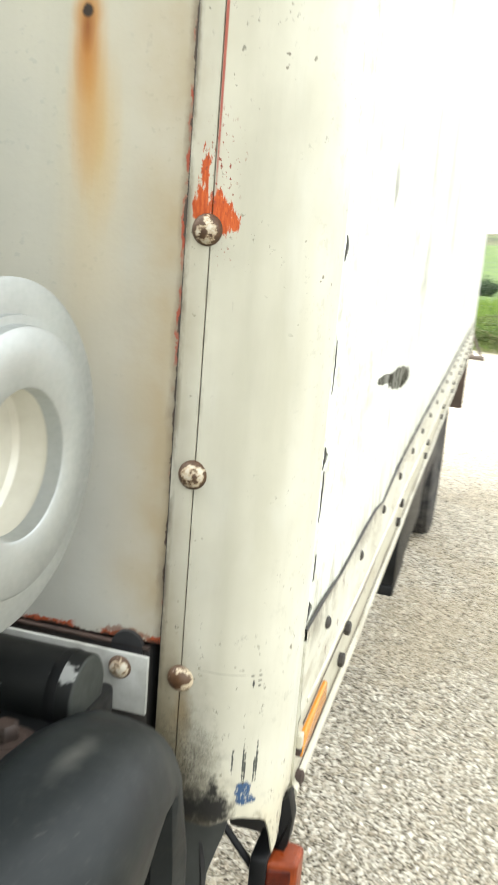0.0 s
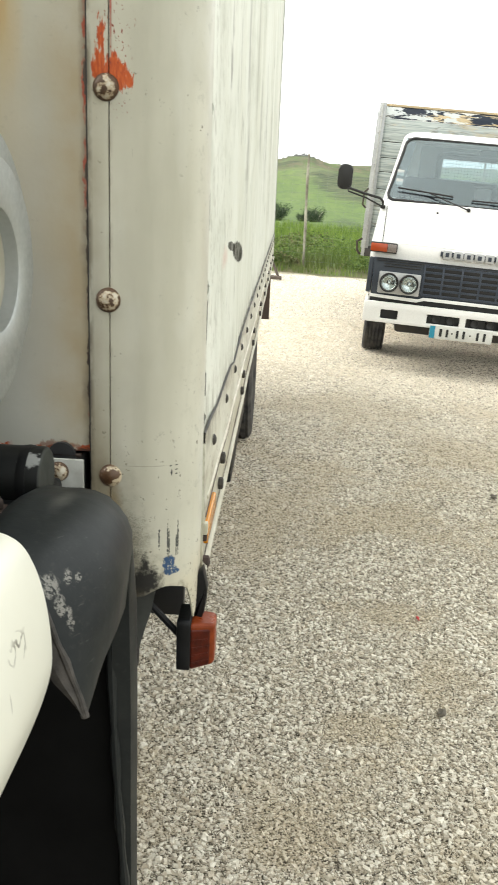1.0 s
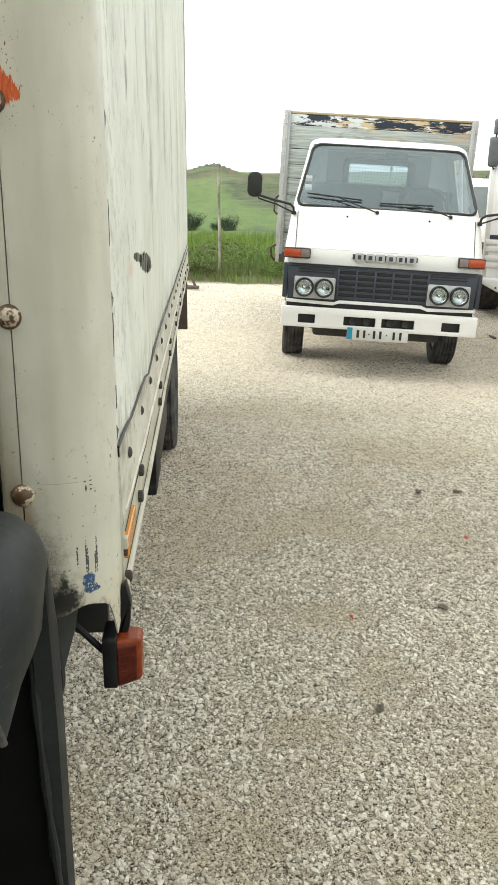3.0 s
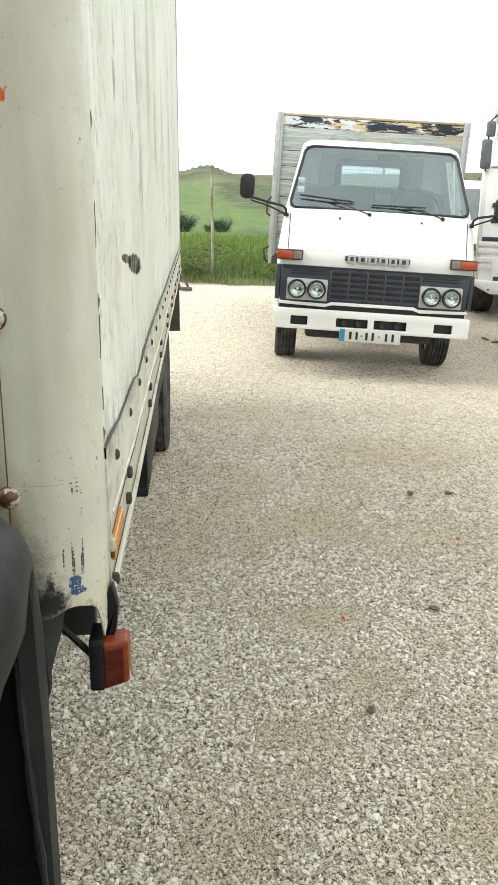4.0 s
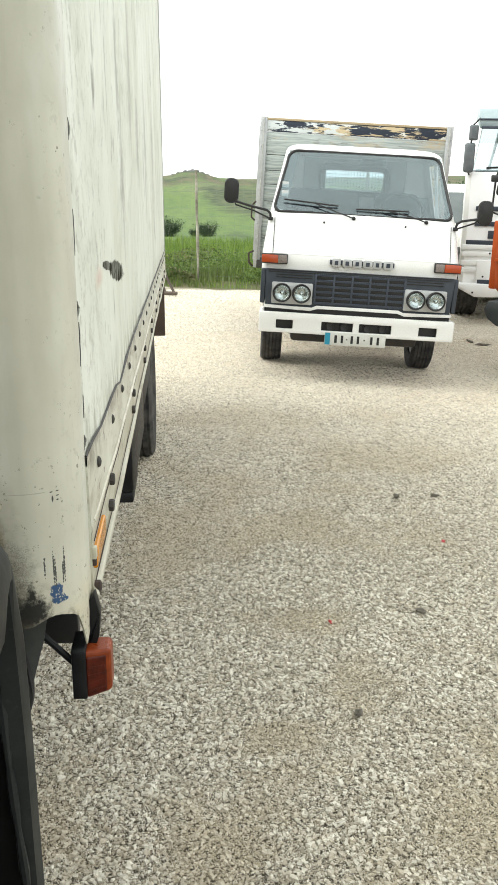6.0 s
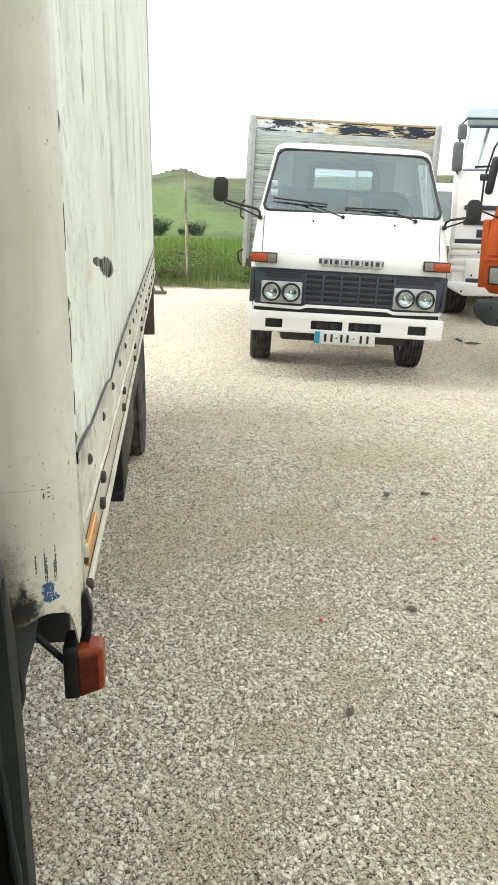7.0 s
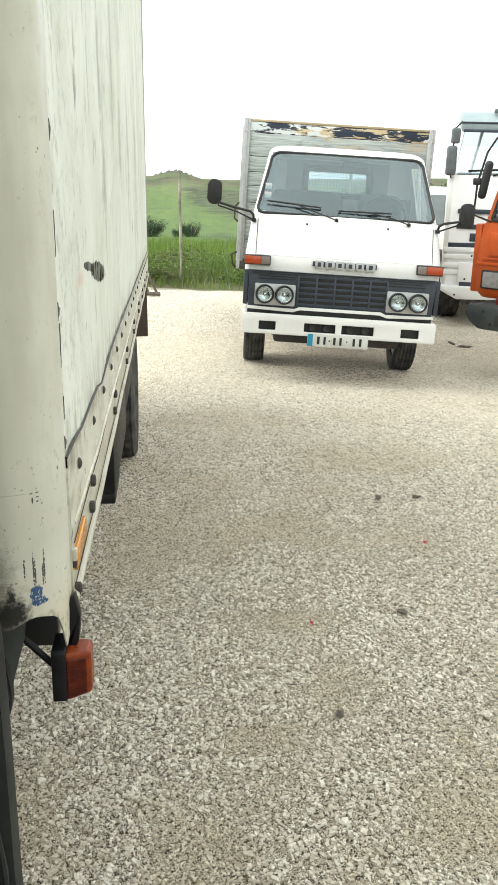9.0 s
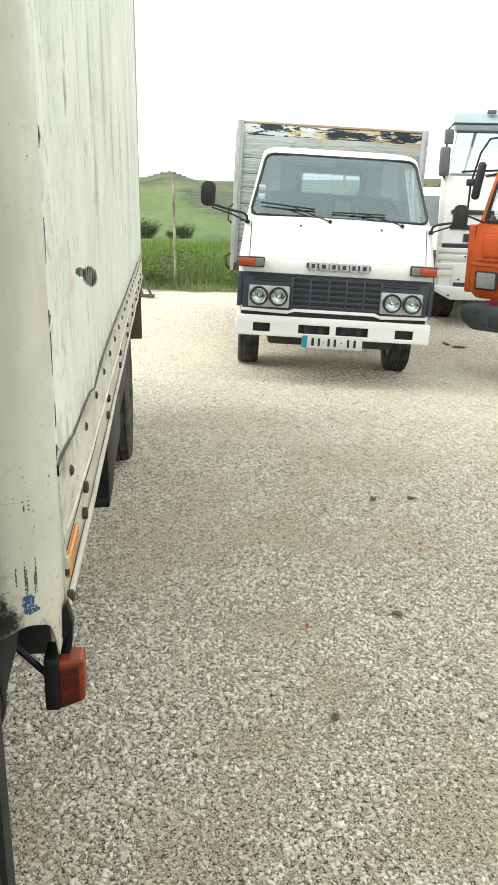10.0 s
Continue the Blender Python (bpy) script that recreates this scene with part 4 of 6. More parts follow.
scatter_gravel()


# ---- the box truck beside the camera ----
TILT = -1.4
box_truck = tagged(thing("box_truck", pose(0, -0.037, 0, TILT, 0, 0)), "weathered cream box truck with rusty riveted body", "truck")
SIDE_X, BOX_L, BOX_W, BOX_TOP = 0.097, 5.62, 2.3, 3.3


def smooth_line(pts, n):
    """A finer line through the same points."""
    out = []
    for i in range(len(pts) - 1):
        a, b, c, d = (Vector(pts[min(max(k, 0), len(pts) - 1)]) for k in (i - 1, i, i + 1, i + 2))
        for k in range(n):
            u = k / n
            out.append(tuple(0.5 * (2 * b + (c - a) * u + (2 * a - 5 * b + 4 * c - d) * u * u + (3 * b - a - 3 * c + d) * u ** 3)))
    return out + [tuple(pts[-1])]


def pillar_section(off=0.0):
    pts = [(0.0035, 0.0), (0.012, -0.0005), (0.03, 0.0)]
    r = 0.064
    for i in range(13):
        a = radians(-90 + 90 * i / 12)
        pts.append((SIDE_X - r + r * math.cos(a), r + r * math.sin(a)))
    pts += [(SIDE_X, 0.075), (SIDE_X, 0.0965)]
    return pts


def build_box():
    # corner pillar: a rolled sheet whose lower edge runs out into a tongue
    rows = []
    sec = pillar_section()
    zs = [1.19, 1.20, 1.22, 1.26, 1.30, 1.35, 1.42, 1.5, 1.6, 1.75, 1.9, 2.1, 2.4, 2.8, BOX_TOP]
    for k, z in enumerate(zs):
        row = []
        for i, (x, y) in enumerate(sec):
            low = z
            if k == 0:
                low = 1.193 - 0.012 * max(0, (0.05 - x) / 0.05) + 0.004 * math.sin(x * 120)
                tongue = math.exp(-((i - 13.3) / 1.5) ** 2)
                low -= 0.052 * tongue
            row.append((x, y + 0.0012 * noise.noise((x * 20, z * 4, 1)), low))
        rows.append(row)
    part("corner_pillar", sheet(rows, thick=0.002), PILLAR, box_truck, "cream painted rounded corner post with scrapes")
    part("edge_strip", slab(-0.019, 0.0022, 0.0004, 0.005, 1.205, BOX_TOP, 0.0006), PILLAR, box_truck)
    # added black slab gives the narrow gap beside the strip its shade
    part("strip_backing", slab(-0.004, 0.008, 0.0075, 0.0105, 1.205, BOX_TOP), BLACKP, box_truck)
    # front wall, set back a little behind the strip
    fr = []
    for j in range(40):
        z = 1.357 + (BOX_TOP - 1.357) * j / 39
        fr.append([(x, 0.008 + 0.0025 * noise.noise((x * 2.2, z * 2.2, 8)), z + (0.003 * noise.noise((x * 40, 0, 2)) if j == 0 else 0)) for x in [-BOX_W + 0.097 + (BOX_W - 0.1175) * i / 60 for i in range(61)]])
    part("front_wall", sheet(fr, thick=0.02), PANEL, box_truck, "rust-streaked pale front wall of the box")
    part("seam_shadow_gap", slab(-0.0215, -0.0165, 0.006, 0.03, 1.2, BOX_TOP), DARK, box_truck)
    # side wall
    sr = []
    for j in range(34):
        z = 1.30 + (BOX_TOP - 1.30) * j / 33
        sr.append([(SIDE_X - 0.0025 + 0.004 * noise.noise((y * 0.9, z * 0.9, 4)) - 0.003 * max(0, (z - 1.4)), y, z) for y in [0.088 + (BOX_L - 0.088) * (i / 70) for i in range(71)]])
    part("side_wall", sheet(sr, thick=0.004), SIDE, box_truck, "dirt-streaked cream side wall of the box")
    part("far_side_wall", slab(-BOX_W + 0.097, -BOX_W + 0.117, 0.03, BOX_L, 1.3, BOX_TOP), SIDE, box_truck)
    part("rear_wall", slab(-BOX_W + 0.117, 0.088, BOX_L - 0.03, BOX_L, 1.3, BOX_TOP), SIDE, box_truck)
    part("rear_post", slab(0.06, 0.0985, BOX_L - 0.012, BOX_L + 0.012, 1.15, BOX_TOP, 0.003), PLATE, box_truck)
    part("roof", slab(-BOX_W + 0.097, 0.1, 0.0, BOX_L, BOX_TOP, BOX_TOP + 0.04, 0.01), SIDE, box_truck)
    part("floor", slab(-BOX_W + 0.12, 0.085, 0.03, BOX_L, 1.22, 1.29), CHASSIS, box_truck)
    # lower side rail with a fold and a foot flange
    prof = [(0.094, 1.345), (0.0995, 1.347), (0.0995, 1.278), (0.1010, 1.270), (0.1010, 1.265), (0.0995, 1.258), (0.0995, 1.186), (0.1055, 1.180), (0.1055, 1.172), (0.094, 1.172)]
    rail = []
    for i in range(47):
        y = 0.0972 + (BOX_L - 0.0972) * i / 46
        rail.append([(x + 0.0022 * noise.noise((y * 3, z * 9, 6)), y, z + 0.003 * noise.noise((y * 2.5, 1, z)) + (0.016 * math.exp(-((y - 0.13) / 0.10) ** 2) if z > 1.34 else 0) - (0.016 * math.exp(-((y - 0.72) / 0.09) ** 2) if z > 1.34 else 0)) for x, z in prof + prof[:1]])
    part("side_rail", sheet(rail), RAIL, box_truck, "dented cream painted side rail")
    part("rail_end", extruded(prof, "y", 0.0958, 0.0978), RAIL, box_truck)
    ridge = [(0.0990 + 0.0010 * noise.noise((y * 3, 2, 6)), y, 1.2505 + 0.017 * math.exp(-(y - 0.12) / 0.22) + 0.002 * noise.noise((y * 4, 1, 3))) for y in [0.125 + 0.06 * i for i in range(90)]]
    part("rail_ridge", tube(ridge, [0.0038 + 0.0008 * noise.noise((k * 0.4, 6, 2)) for k in range(90)], 8), RIDGE, box_truck, "clean cream fold of the rail")
    # thin dark tubes stand in for the shade along the rail's folds
    for z, r in ((1.2440, 0.0011), (1.1875, 0.0010)):
        line = [(0.1004 + 0.0022 * noise.noise((y * 3, z * 9, 6)), y, z + 0.003 * noise.noise((y * 2.5, 1, z))) for y in [0.12 + 0.1 * i for i in range(54)]]
        part("rail_groove", tube(line, [r * (0.5 + abs(noise.noise((k * 0.6, z * 40, 2)))) for k in range(54)], 5), OLDRUST, box_truck)
    lipline = [(0.0985, y, 1.3475 + 0.016 * math.exp(-((y - 0.13) / 0.10) ** 2) - 0.016 * math.exp(-((y - 0.72) / 0.09) ** 2) + 0.003 * noise.noise((y * 2.5, 1, 1.347))) for y in [0.094 + 0.1 * i for i in range(56)]]
    part("rail_seam", tube(lipline, [0.0016 + 0.0032 * max(0, noise.noise((k * 0.7, 3, 1))) for k in range(56)], 6), BLACKP, box_truck, "black open seam")
    head = None
    y = 0.215
    while y < BOX_L - 0.1:
        if head is None:
            head = part("rail_rivet", dome((0, 0, 0), 0.0078, 0.0045, "+x"), CHASSIS, box_truck)
            head.location = (0.1002, y, 1.318)
        else:
            again("rail_rivet", head, (0.1002, y, 1.318), box_truck)
        y += 0.241
    bolt = None
    y = 0.38
    while y < BOX_L - 0.2:
        for dy, z in ((0.0, 1.241), (-0.030, 1.209)):
            if bolt is None:
                bolt = part("rail_bolt", turned([(0, 0.0095), (0.006, 0.0095), (0.0075, 0.007)], "x", 6), CHASSIS, box_truck)
                bolt.location = (0.1, y + dy, z)
            else:
                again("rail_bolt", bolt, (0.1, y + dy, z), box_truck)
        y += 0.645
    # marker reflector on the rail
    bm = extruded(rounded(0.110, 0.240, 1.209, 1.235, 0.004), "x", 0.0985, 0.1046, 0.002)
    part("side_marker", bm, AMBER, box_truck, "amber plastic side marker")
    clip_block = part("marker_clip", slab(0.0985, 0.1050, 0.098, 0.1090, 1.226, 1.242, 0.002), RAIL, box_truck, "cream clip with a rusted screw")
    part("clip_screw", slab(0.0985, 0.1045, 0.098, 0.108, 1.2175, 1.226, 0.0015), OLDRUST, clip_block)
    part("rail_foot_bolt", turned([(0, 0.008), (0.007, 0.008), (0.009, 0.005)], "x", 6, at=(0.0985, 0.118, 1.182)), OLDRUST, box_truck)
    # big rivets on the pillar
    riv = None
    for z in (1.527, 1.735, 1.94, 2.14, 2.34, 2.54):
        if riv is None:
            riv = part("pillar_rivet", dome((0, 0, 0), 0.0132, 0.0095, "-y", 20), RIVET, box_truck, "domed rivet with chipped paint")
            riv.location = (0.0015, 0.0005, z)
        else:
            again("pillar_rivet", riv, (0.0, 0.0005, z), box_truck)
    foot = part("pillar_rivet", dome((0, 0, 0), 0.0128, 0.0095, "-y", 20), RUSTY_HEAD, box_truck, "rusted brown rivet head")
    foot.location = (0.003, 0.0005, 1.333)
    # dents and cracks at the seam between pillar and side wall
    for y, z, h, w in ((0.132, 1.730, 0.012, 0.009), (0.122, 1.530, 0.011, 0.011), (0.124, 1.490, 0.026, 0.005), (0.128, 1.618, 0.026, 0.003), (0.124, 1.415, 0.014, 0.005), (0.116, 1.372, 0.010, 0.009), (0.134, 1.98, 0.012, 0.009)):
        skin = SIDE_X - 0.0025 + 0.004 * noise.noise((y * 0.9, z * 0.9, 4)) - 0.003 * max(0, z - 1.4)
        left, right, curl = [], [], []
        for k in range(15):
            u = -1 + k / 7
            mid = y + 0.003 * noise.noise((u * 2.5, z * 30, 2)) + 0.002 * u - 0.5 * w * u * u
            half = w * (0.10 + (1 - u * u) * (0.26 + 0.4 * abs(noise.noise((u * 2, z * 17, 5)))))
            left.append((skin + 0.0008, mid - half, z + u * h))
            right.append((skin + 0.0008, mid + half, z + u * h))
            curl.append((skin + 0.0008 + 0.45 * half * (1 - u * u), mid + half * 0.72, z + u * h))
        part("seam_tear", sheet([left, right], thick=0.0006), DARK, box_truck)
        if w > 0.006:
            part("curled_edge", sheet([right, curl], thick=0.0008), SIDE, box_truck)
    # cross plate under the front wall, with its bolt
    part("front_plate", slab(-0.30, -0.024, -0.016, -0.011, 1.296, 1.354, 0.0012), PLATE, box_truck, "grey painted bracket plate with one bolt")
    b = again("plate_bolt", riv, (-0.051, -0.0155, 1.340), box_truck)
    b.scale = (0.85, 0.85, 0.85)
    part("front_sill", slab(-BOX_W + 0.12, -0.03, 0.004, 0.04, 1.19, 1.352, 0.004), CHASSIS, box_truck)
    part("panel_notch", turned([(-0.001, 0.016), (0.004, 0.016)], "y", 20, at=(-0.052, 0.001, 1.352)), DARK, box_truck)
    part("rusty_lower_edge", slab(-0.40, -0.03, 0.0, 0.006, 1.352, 1.3555, 0.001), OLDRUST, box_truck)
    # lamp on its bracket under the corner
    part("lamp_bracket", extruded([(0.092, 1.180), (0.1035, 1.196), (0.1095, 1.168), (0.107, 1.140), (0.100, 1.118), (0.082, 1.116), (0.082, 1.104), (0.092, 1.106), (0.0985, 1.150)], "y", 0.064, 0.084, 0.002), DRUM, box_truck)
    part("lamp_strut", tube([(-0.03, 0.078, 1.213), (0.025, 0.064, 1.160), (0.082, 0.052, 1.106)], 0.0042), DRUM, box_truck)
    part("marker_box", slab(0.030, 0.075, 0.12, 0.135, 1.101, 1.20, 0.003), DARK, box_truck)
    lamp = part("lamp_housing", extruded(rounded(1.069, 1.138, 0.036, 0.088, 0.006), "x", 0.0755, 0.0925, 0.002, None), DRUM, box_truck)
    # the polygon above is drawn as (y, z) pairs, so turn it upright
    for v in lamp.data.vertices:
        v.co = Vector((v.co.x, v.co.z, v.co.y))
    def tapered(x0, x1, y0, y1, z0, z1, round_by):
        """A block of the lens, which runs out lower and shallower to its outer end."""
        bm = slab(x0, x1, y0, y1, z0, z1, round_by, 3)
        for v in bm.verts:
            u = (v.co.x - 0.0905) / 0.031
            v.co.z += u * (0.006 * (1.132 - v.co.z) - 0.003 * (v.co.z - 1.068)) / 0.064
            v.co.y += 0.010 * u * (0.084 - v.co.y) / 0.044
        return bm
    lens = part("indicator_lens", tapered(0.0905, 0.1215, 0.040, 0.084, 1.068, 1.132, 0.005), LENS, lamp, "dull orange indicator lens", False)
    part("inner_lens", tapered(0.0920, 0.1160, 0.0385, 0.060, 1.0705, 1.1250, 0.003), LENS_IN, lens, "dark red ribbed face of the lens", False)
    for k in range(4):
        part("lens_rib", tapered(0.0940, 0.1135, 0.0379, 0.045, 1.0780 + 0.0105 * k, 1.0800 + 0.0105 * k, 0.0005), LENS_IN, lens, "", False)
    # rubber flap behind the mudguard
    rows = []
    for k in range(15):
        u = k / 14
        z = 1.20 - 0.30 * u
        xe = 0.046 - 0.075 * max(0, (u - 0.18)) ** 0.9
        rows.append([(-0.24 + (xe + 0.24) * i / 8, 0.075 - 0.03 * u + 0.012 * math.sin(i * 0.8 + 3 * u) - 0.02 * (i / 8) ** 3, z + 0.008 * (i / 8)) for i in range(9)])
    part("rubber_flap", sheet(rows, thick=0.006), worn("dusty_grey_rubber", (0.040, 0.044, 0.041), (0.078, 0.083, 0.076), 14, 0.75), box_truck, "curled dusty grey rubber flap")
    part("flap_fold", tube(smooth_line([(0.004, 0.056, 1.155), (0.017, 0.053, 1.134), (0.0235, 0.051, 1.10), (0.024, 0.050, 1.07), (0.017, 0.049, 1.04)], 4), [0.0012 + 0.0026 * math.sin(math.pi * k / 16) for k in range(17)], 6), DARK, box_truck)
    for x in (0.024, 0.031):
        part("flap_fold", tube([(x, 0.054, 1.20), (x + 0.003, 0.053, 1.182), (x - 0.002, 0.051, 1.155)], 0.0012, 6), DARK, box_truck)
    # frame and running gear
    part("chassis_rail", slab(-0.62, -0.54, -2.6, BOX_L - 0.3, 0.78, 1.02, 0.01), CHASSIS, box_truck)
    part("chassis_rail", slab(-1.72, -1.64, -2.6, BOX_L - 0.3, 0.78, 1.02, 0.01), CHASSIS, box_truck)
    for y in [0.4 + 0.6 * i for i in range(9)]:
        part("cross_bearer", slab(-2.1, 0.075, y, y + 0.07, 1.04, 1.215, 0.006), CHASSIS, box_truck)
    part("tool_box", slab(-0.52, 0.03, 2.07, 3.0, 0.650, 1.10, 0.012), DRUM, box_truck, "black side locker under the box")
    part("locker_foot", slab(-0.36, 0.028, 2.075, 2.4, 0.612, 0.652, 0.008), DRUM, box_truck)
    part("side_guard", slab(0.0, 0.03, 3.0, 3.9, 0.74, 0.86, 0.01), CHASSIS, box_truck)
    part("side_guard", slab(0.0, 0.03, 3.0, 3.9, 0.98, 1.08, 0.01), CHASSIS, box_truck)
    part("rear_flap", slab(-0.5, 0.088, BOX_L - 0.07, BOX_L - 0.05, 0.72, 1.2, 0.006), FLAP, box_truck, "brown-black rear flap")
    make_wheel("rear_wheel", box_truck, (-0.11, 4.50, 0.555), 0.45, 0.28, 0.26, 6)
    make_wheel("rear_wheel", box_truck, (-2.0, 4.50, 0.555), 0.45, 0.28, 0.26, 6, -1)
    make_wheel("front_wheel", box_truck, (-0.16, -0.62, 0.45), 0.45, 0.26, 0.26, 6)
    make_wheel("front_wheel", box_truck, (-1.95, -0.62, 0.45), 0.45, 0.26, 0.26, 6, -1)


build_box()


def build_truck_front():
    """The parts between cab and box: air filter, tubes, mudguard, and the cab's rear corner."""
    # air filter: a black drum with a turned aluminium end
    cy, cz = -0.198, 1.572
    part("air_filter_drum", turned([(-0.75, 0.10), (-0.745, 0.1195), (-0.090, 0.1195), (-0.086, 0.1180)], "x", 48, at=(0.004, cy, cz), caps=(True, False)), DRUM, box_truck, "black air filter drum")
    ring = [(-0.083, 0.118), (-0.071, 0.1220), (-0.0665, 0.1220), (-0.0658, 0.1195), (-0.0655, 0.0985), (-0.0622, 0.0980), (-0.0618, 0.0925), (-0.0545, 0.0915), (-0.0530, 0.0892), (-0.0525, 0.0532), (-0.0535, 0.0515), (-0.0655, 0.0505)]
    er = part("end_ring", turned(ring, "x", 72, caps=(False, False)), STEEL, box_truck, "turned aluminium end ring with a round hole")
    er.location, er.rotation_euler = (0.003, cy, cz), (0, 0, radians(-2.2))
    part("bore", turned([(-0.0650, 0.0508), (-0.0656, 0.0560), (-0.092, 0.0560), (-0.096, 0.052), (-0.097, 0.02)], "x", 48, caps=(False, True)), BORE, er, "bright metal bore of the ring")
    part("tube_end", turned([(-0.9, 0.032), (-0.0415, 0.032), (-0.0400, 0.0316), (-0.0388, 0.0300), (-0.0385, 0.0280), (-0.0388, 0.004)], "x", 36, at=(0, -0.108, 1.363)), TUBE, box_truck, "black painted cross tube")
    part("tube_band", turned([(-0.061, 0.0325), (-0.056, 0.0332), (-0.052, 0.0325)], "x", 32, at=(0, -0.108, 1.363)), DRUM, box_truck)
    part("mount_bracket", slab(-0.5, -0.035, -0.30, -0.06, 1.30, 1.350, 0.006), DRUM, box_truck)
    part("bracket_rim", slab(-0.045, -0.036, -0.30, -0.135, 1.3505, 1.3545, 0.0015), DRUM, box_truck)
    part("washer", turned([(0, 0.0235), (0.002, 0.024), (0.0035, 0.021), (0.0045, 0.0165), (0.0065, 0.0155), (0.0070, 0.0130)], "z", 24, at=(-0.071, -0.178, 1.350)), OLDRUST, box_truck)
    part("mount_bolt", turned([(0, 0.0115), (0.004, 0.0118), (0.009, 0.0112), (0.012, 0.0080)], "z", 6, at=(-0.071, -0.178, 1.356)), OLDRUST, box_truck)
    # mudguard: swept over the wheel, with a pointed skirt at its outer edge
    # along the sweep: y, z, depth of the skirt, inner edge x, share of the slanted nose, outer edge x
    path = [(-0.354, 1.372, 0.106, -0.04, 1.0, 0.067), (-0.346, 1.374, 0.109, -0.04, 0.85, 0.067), (-0.330, 1.377, 0.110, -0.04, 0.6, 0.067), (-0.305, 1.382, 0.110, -0.038, 0.32, 0.067), (-0.27, 1.386, 0.108, -0.036, 0.12, 0.067), (-0.23, 1.386, 0.104, -0.036, 0, 0.066), (-0.19, 1.381, 0.096, -0.036, 0, 0.062), (-0.15, 1.371, 0.085, -0.034, 0, 0.057), (-0.115, 1.355, 0.072, -0.030, 0, 0.052), (-0.09, 1.336, 0.060, -0.028, 0, 0.049), (-0.075, 1.305, 0.050, -0.028, 0, 0.0475), (-0.068, 1.22, 0.040, -0.2, 0, 0.047), (-0.062, 1.10, 0.036, -0.3, 0, 0.0465), (-0.055, 0.95, 0.034, -0.3, 0, 0.0455), (-0.04, 0.78, 0.034, -0.3, 0, 0.044), (-0.01, 0.6, 0.04, -0.3, 0, 0.044)]
    rows = []
    for i, (y, z, d, xl, nose, xo) in enumerate(path):
        a, b = path[max(i - 1, 0)], path[min(i + 1, len(path) - 1)]
        t = Vector((0, b[0] - a[0], b[1] - a[1])).normalized()
        nrm = Vector((0, -t.z, t.y)) if y > -0.24 else Vector((0, 0, 1))
        c = Vector((0, y, z))
        row = [Vector((xl - 0.012, 0, 0)) + c - nrm * 0.06, Vector((xl - 0.008, 0, 0)) + c - nrm * 0.02, Vector((xl - 0.003, 0, 0)) + c - nrm * 0.006, Vector((xl + 0.006, 0, 0)) + c - nrm * 0.001]
        for k in range(1, 4):
            row.append(Vector((xl + (xo - 0.057 - xl) * k / 4, 0, 0)) + c + nrm * 0.0015 * math.sin(k))
        r = min(0.052, d * 0.8, 0.013 + 0.039 * min(1, max(0, (z - 1.20) / 0.13)))
        bend = [(0.067 - r + r * math.sin(radians(15 * k)), r - r * math.cos(radians(15 * k))) for k in range(7)]
        bend += [(0.063, max(r + 0.0035, d * 0.88)), (0.054 if d > 0.06 else 0.045, max(r + 0.004, d))]
        for k, (x, e) in enumerate(bend):
            s = k / 8
            x2, e2 = 0.012 + 0.043 * s ** 0.85, d * s ** 1.15
            row.append(Vector((x + xo - 0.067 + (x2 - x) * nose, 0, 0)) + c - nrm * (e + (e2 - e) * nose))
        rows.append([tuple(v + Vector((0.0008, 0.0012, 0.0008)) * noise.noise(v * 45)) for v in row])
    # the front lip is folded over
    lead = [Vector(p) for p in rows[0][6:]]
    m = len(lead) - 1
    inner = [p + Vector((-0.021, -0.005, -0.004)) * math.sin(math.pi * (0.12 + 0.86 * k / m)) for k, p in enumerate(lead)]
    part("mudguard_flange", sheet([[tuple(p) for p in lead], [tuple(p.lerp(q, 0.5) + Vector((0, -0.003, 0))) for p, q in zip(lead, inner)], [tuple(q) for q in inner]], thick=0.003), LIP, box_truck, "scuffed brown-grey folded edge")
    part("mudguard_lip", tube([p for p in rows[0][6:]], [0.0026 + 0.0006 * math.sin(2.3 * k) for k in range(len(rows[0]) - 6)], 8), LIP, box_truck)
    part("mudguard", sheet(rows, thick=0.004), GUARD, box_truck, "scuffed black plastic mudguard")
    hem = [(0.018, 1.27), (0.022, 1.17), (0.025, 1.08), (0.029, 1.0), (0.033, 0.92), (0.037, 0.84), (0.040, 0.68), (0.046, 0.5)]
    part("skirt_hem", tube(smooth_line([(x, -0.099 + 0.05 * max(0, 1.0 - z), z) for x, z in hem], 3), [0.0046 + 0.0012 * math.sin(1.9 * k) for k in range(22)], 8), GUARD, box_truck)
    # flat black sheet put in for the shade behind the mudguard
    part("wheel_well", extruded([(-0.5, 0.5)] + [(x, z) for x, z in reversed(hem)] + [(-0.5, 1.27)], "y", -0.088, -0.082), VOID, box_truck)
    # rear corner of the cab
    sec = [(-0.30, 1.430), (-0.09, 1.4305), (-0.03, 1.4300), (-0.006, 1.4285), (0.018, 1.421), (0.030, 1.404), (0.038, 1.374), (0.041, 1.335), (0.036, 1.308), (0.022, 1.27), (-0.004, 1.21), (-0.04, 1.12), (-0.085, 1.02), (-0.14, 0.90), (-0.30, 0.88)]
    sec = smooth_line(sec, 4)
    rows = []
    for y, k in ((-0.388, 0.985), (-0.392, 1.0), (-0.45, 1.0), (-0.55, 1.0), (-0.70, 1.0), (-1.0, 1.0)):
        rows.append([(x * k if x > 0 else x, y, 1.30 + (z - 1.30) * k) for x, z in sec])
    part("cab_fender", sheet(rows, thick=0.005), CREAMY, box_truck, "cream cab fender corner with a thin scratch")
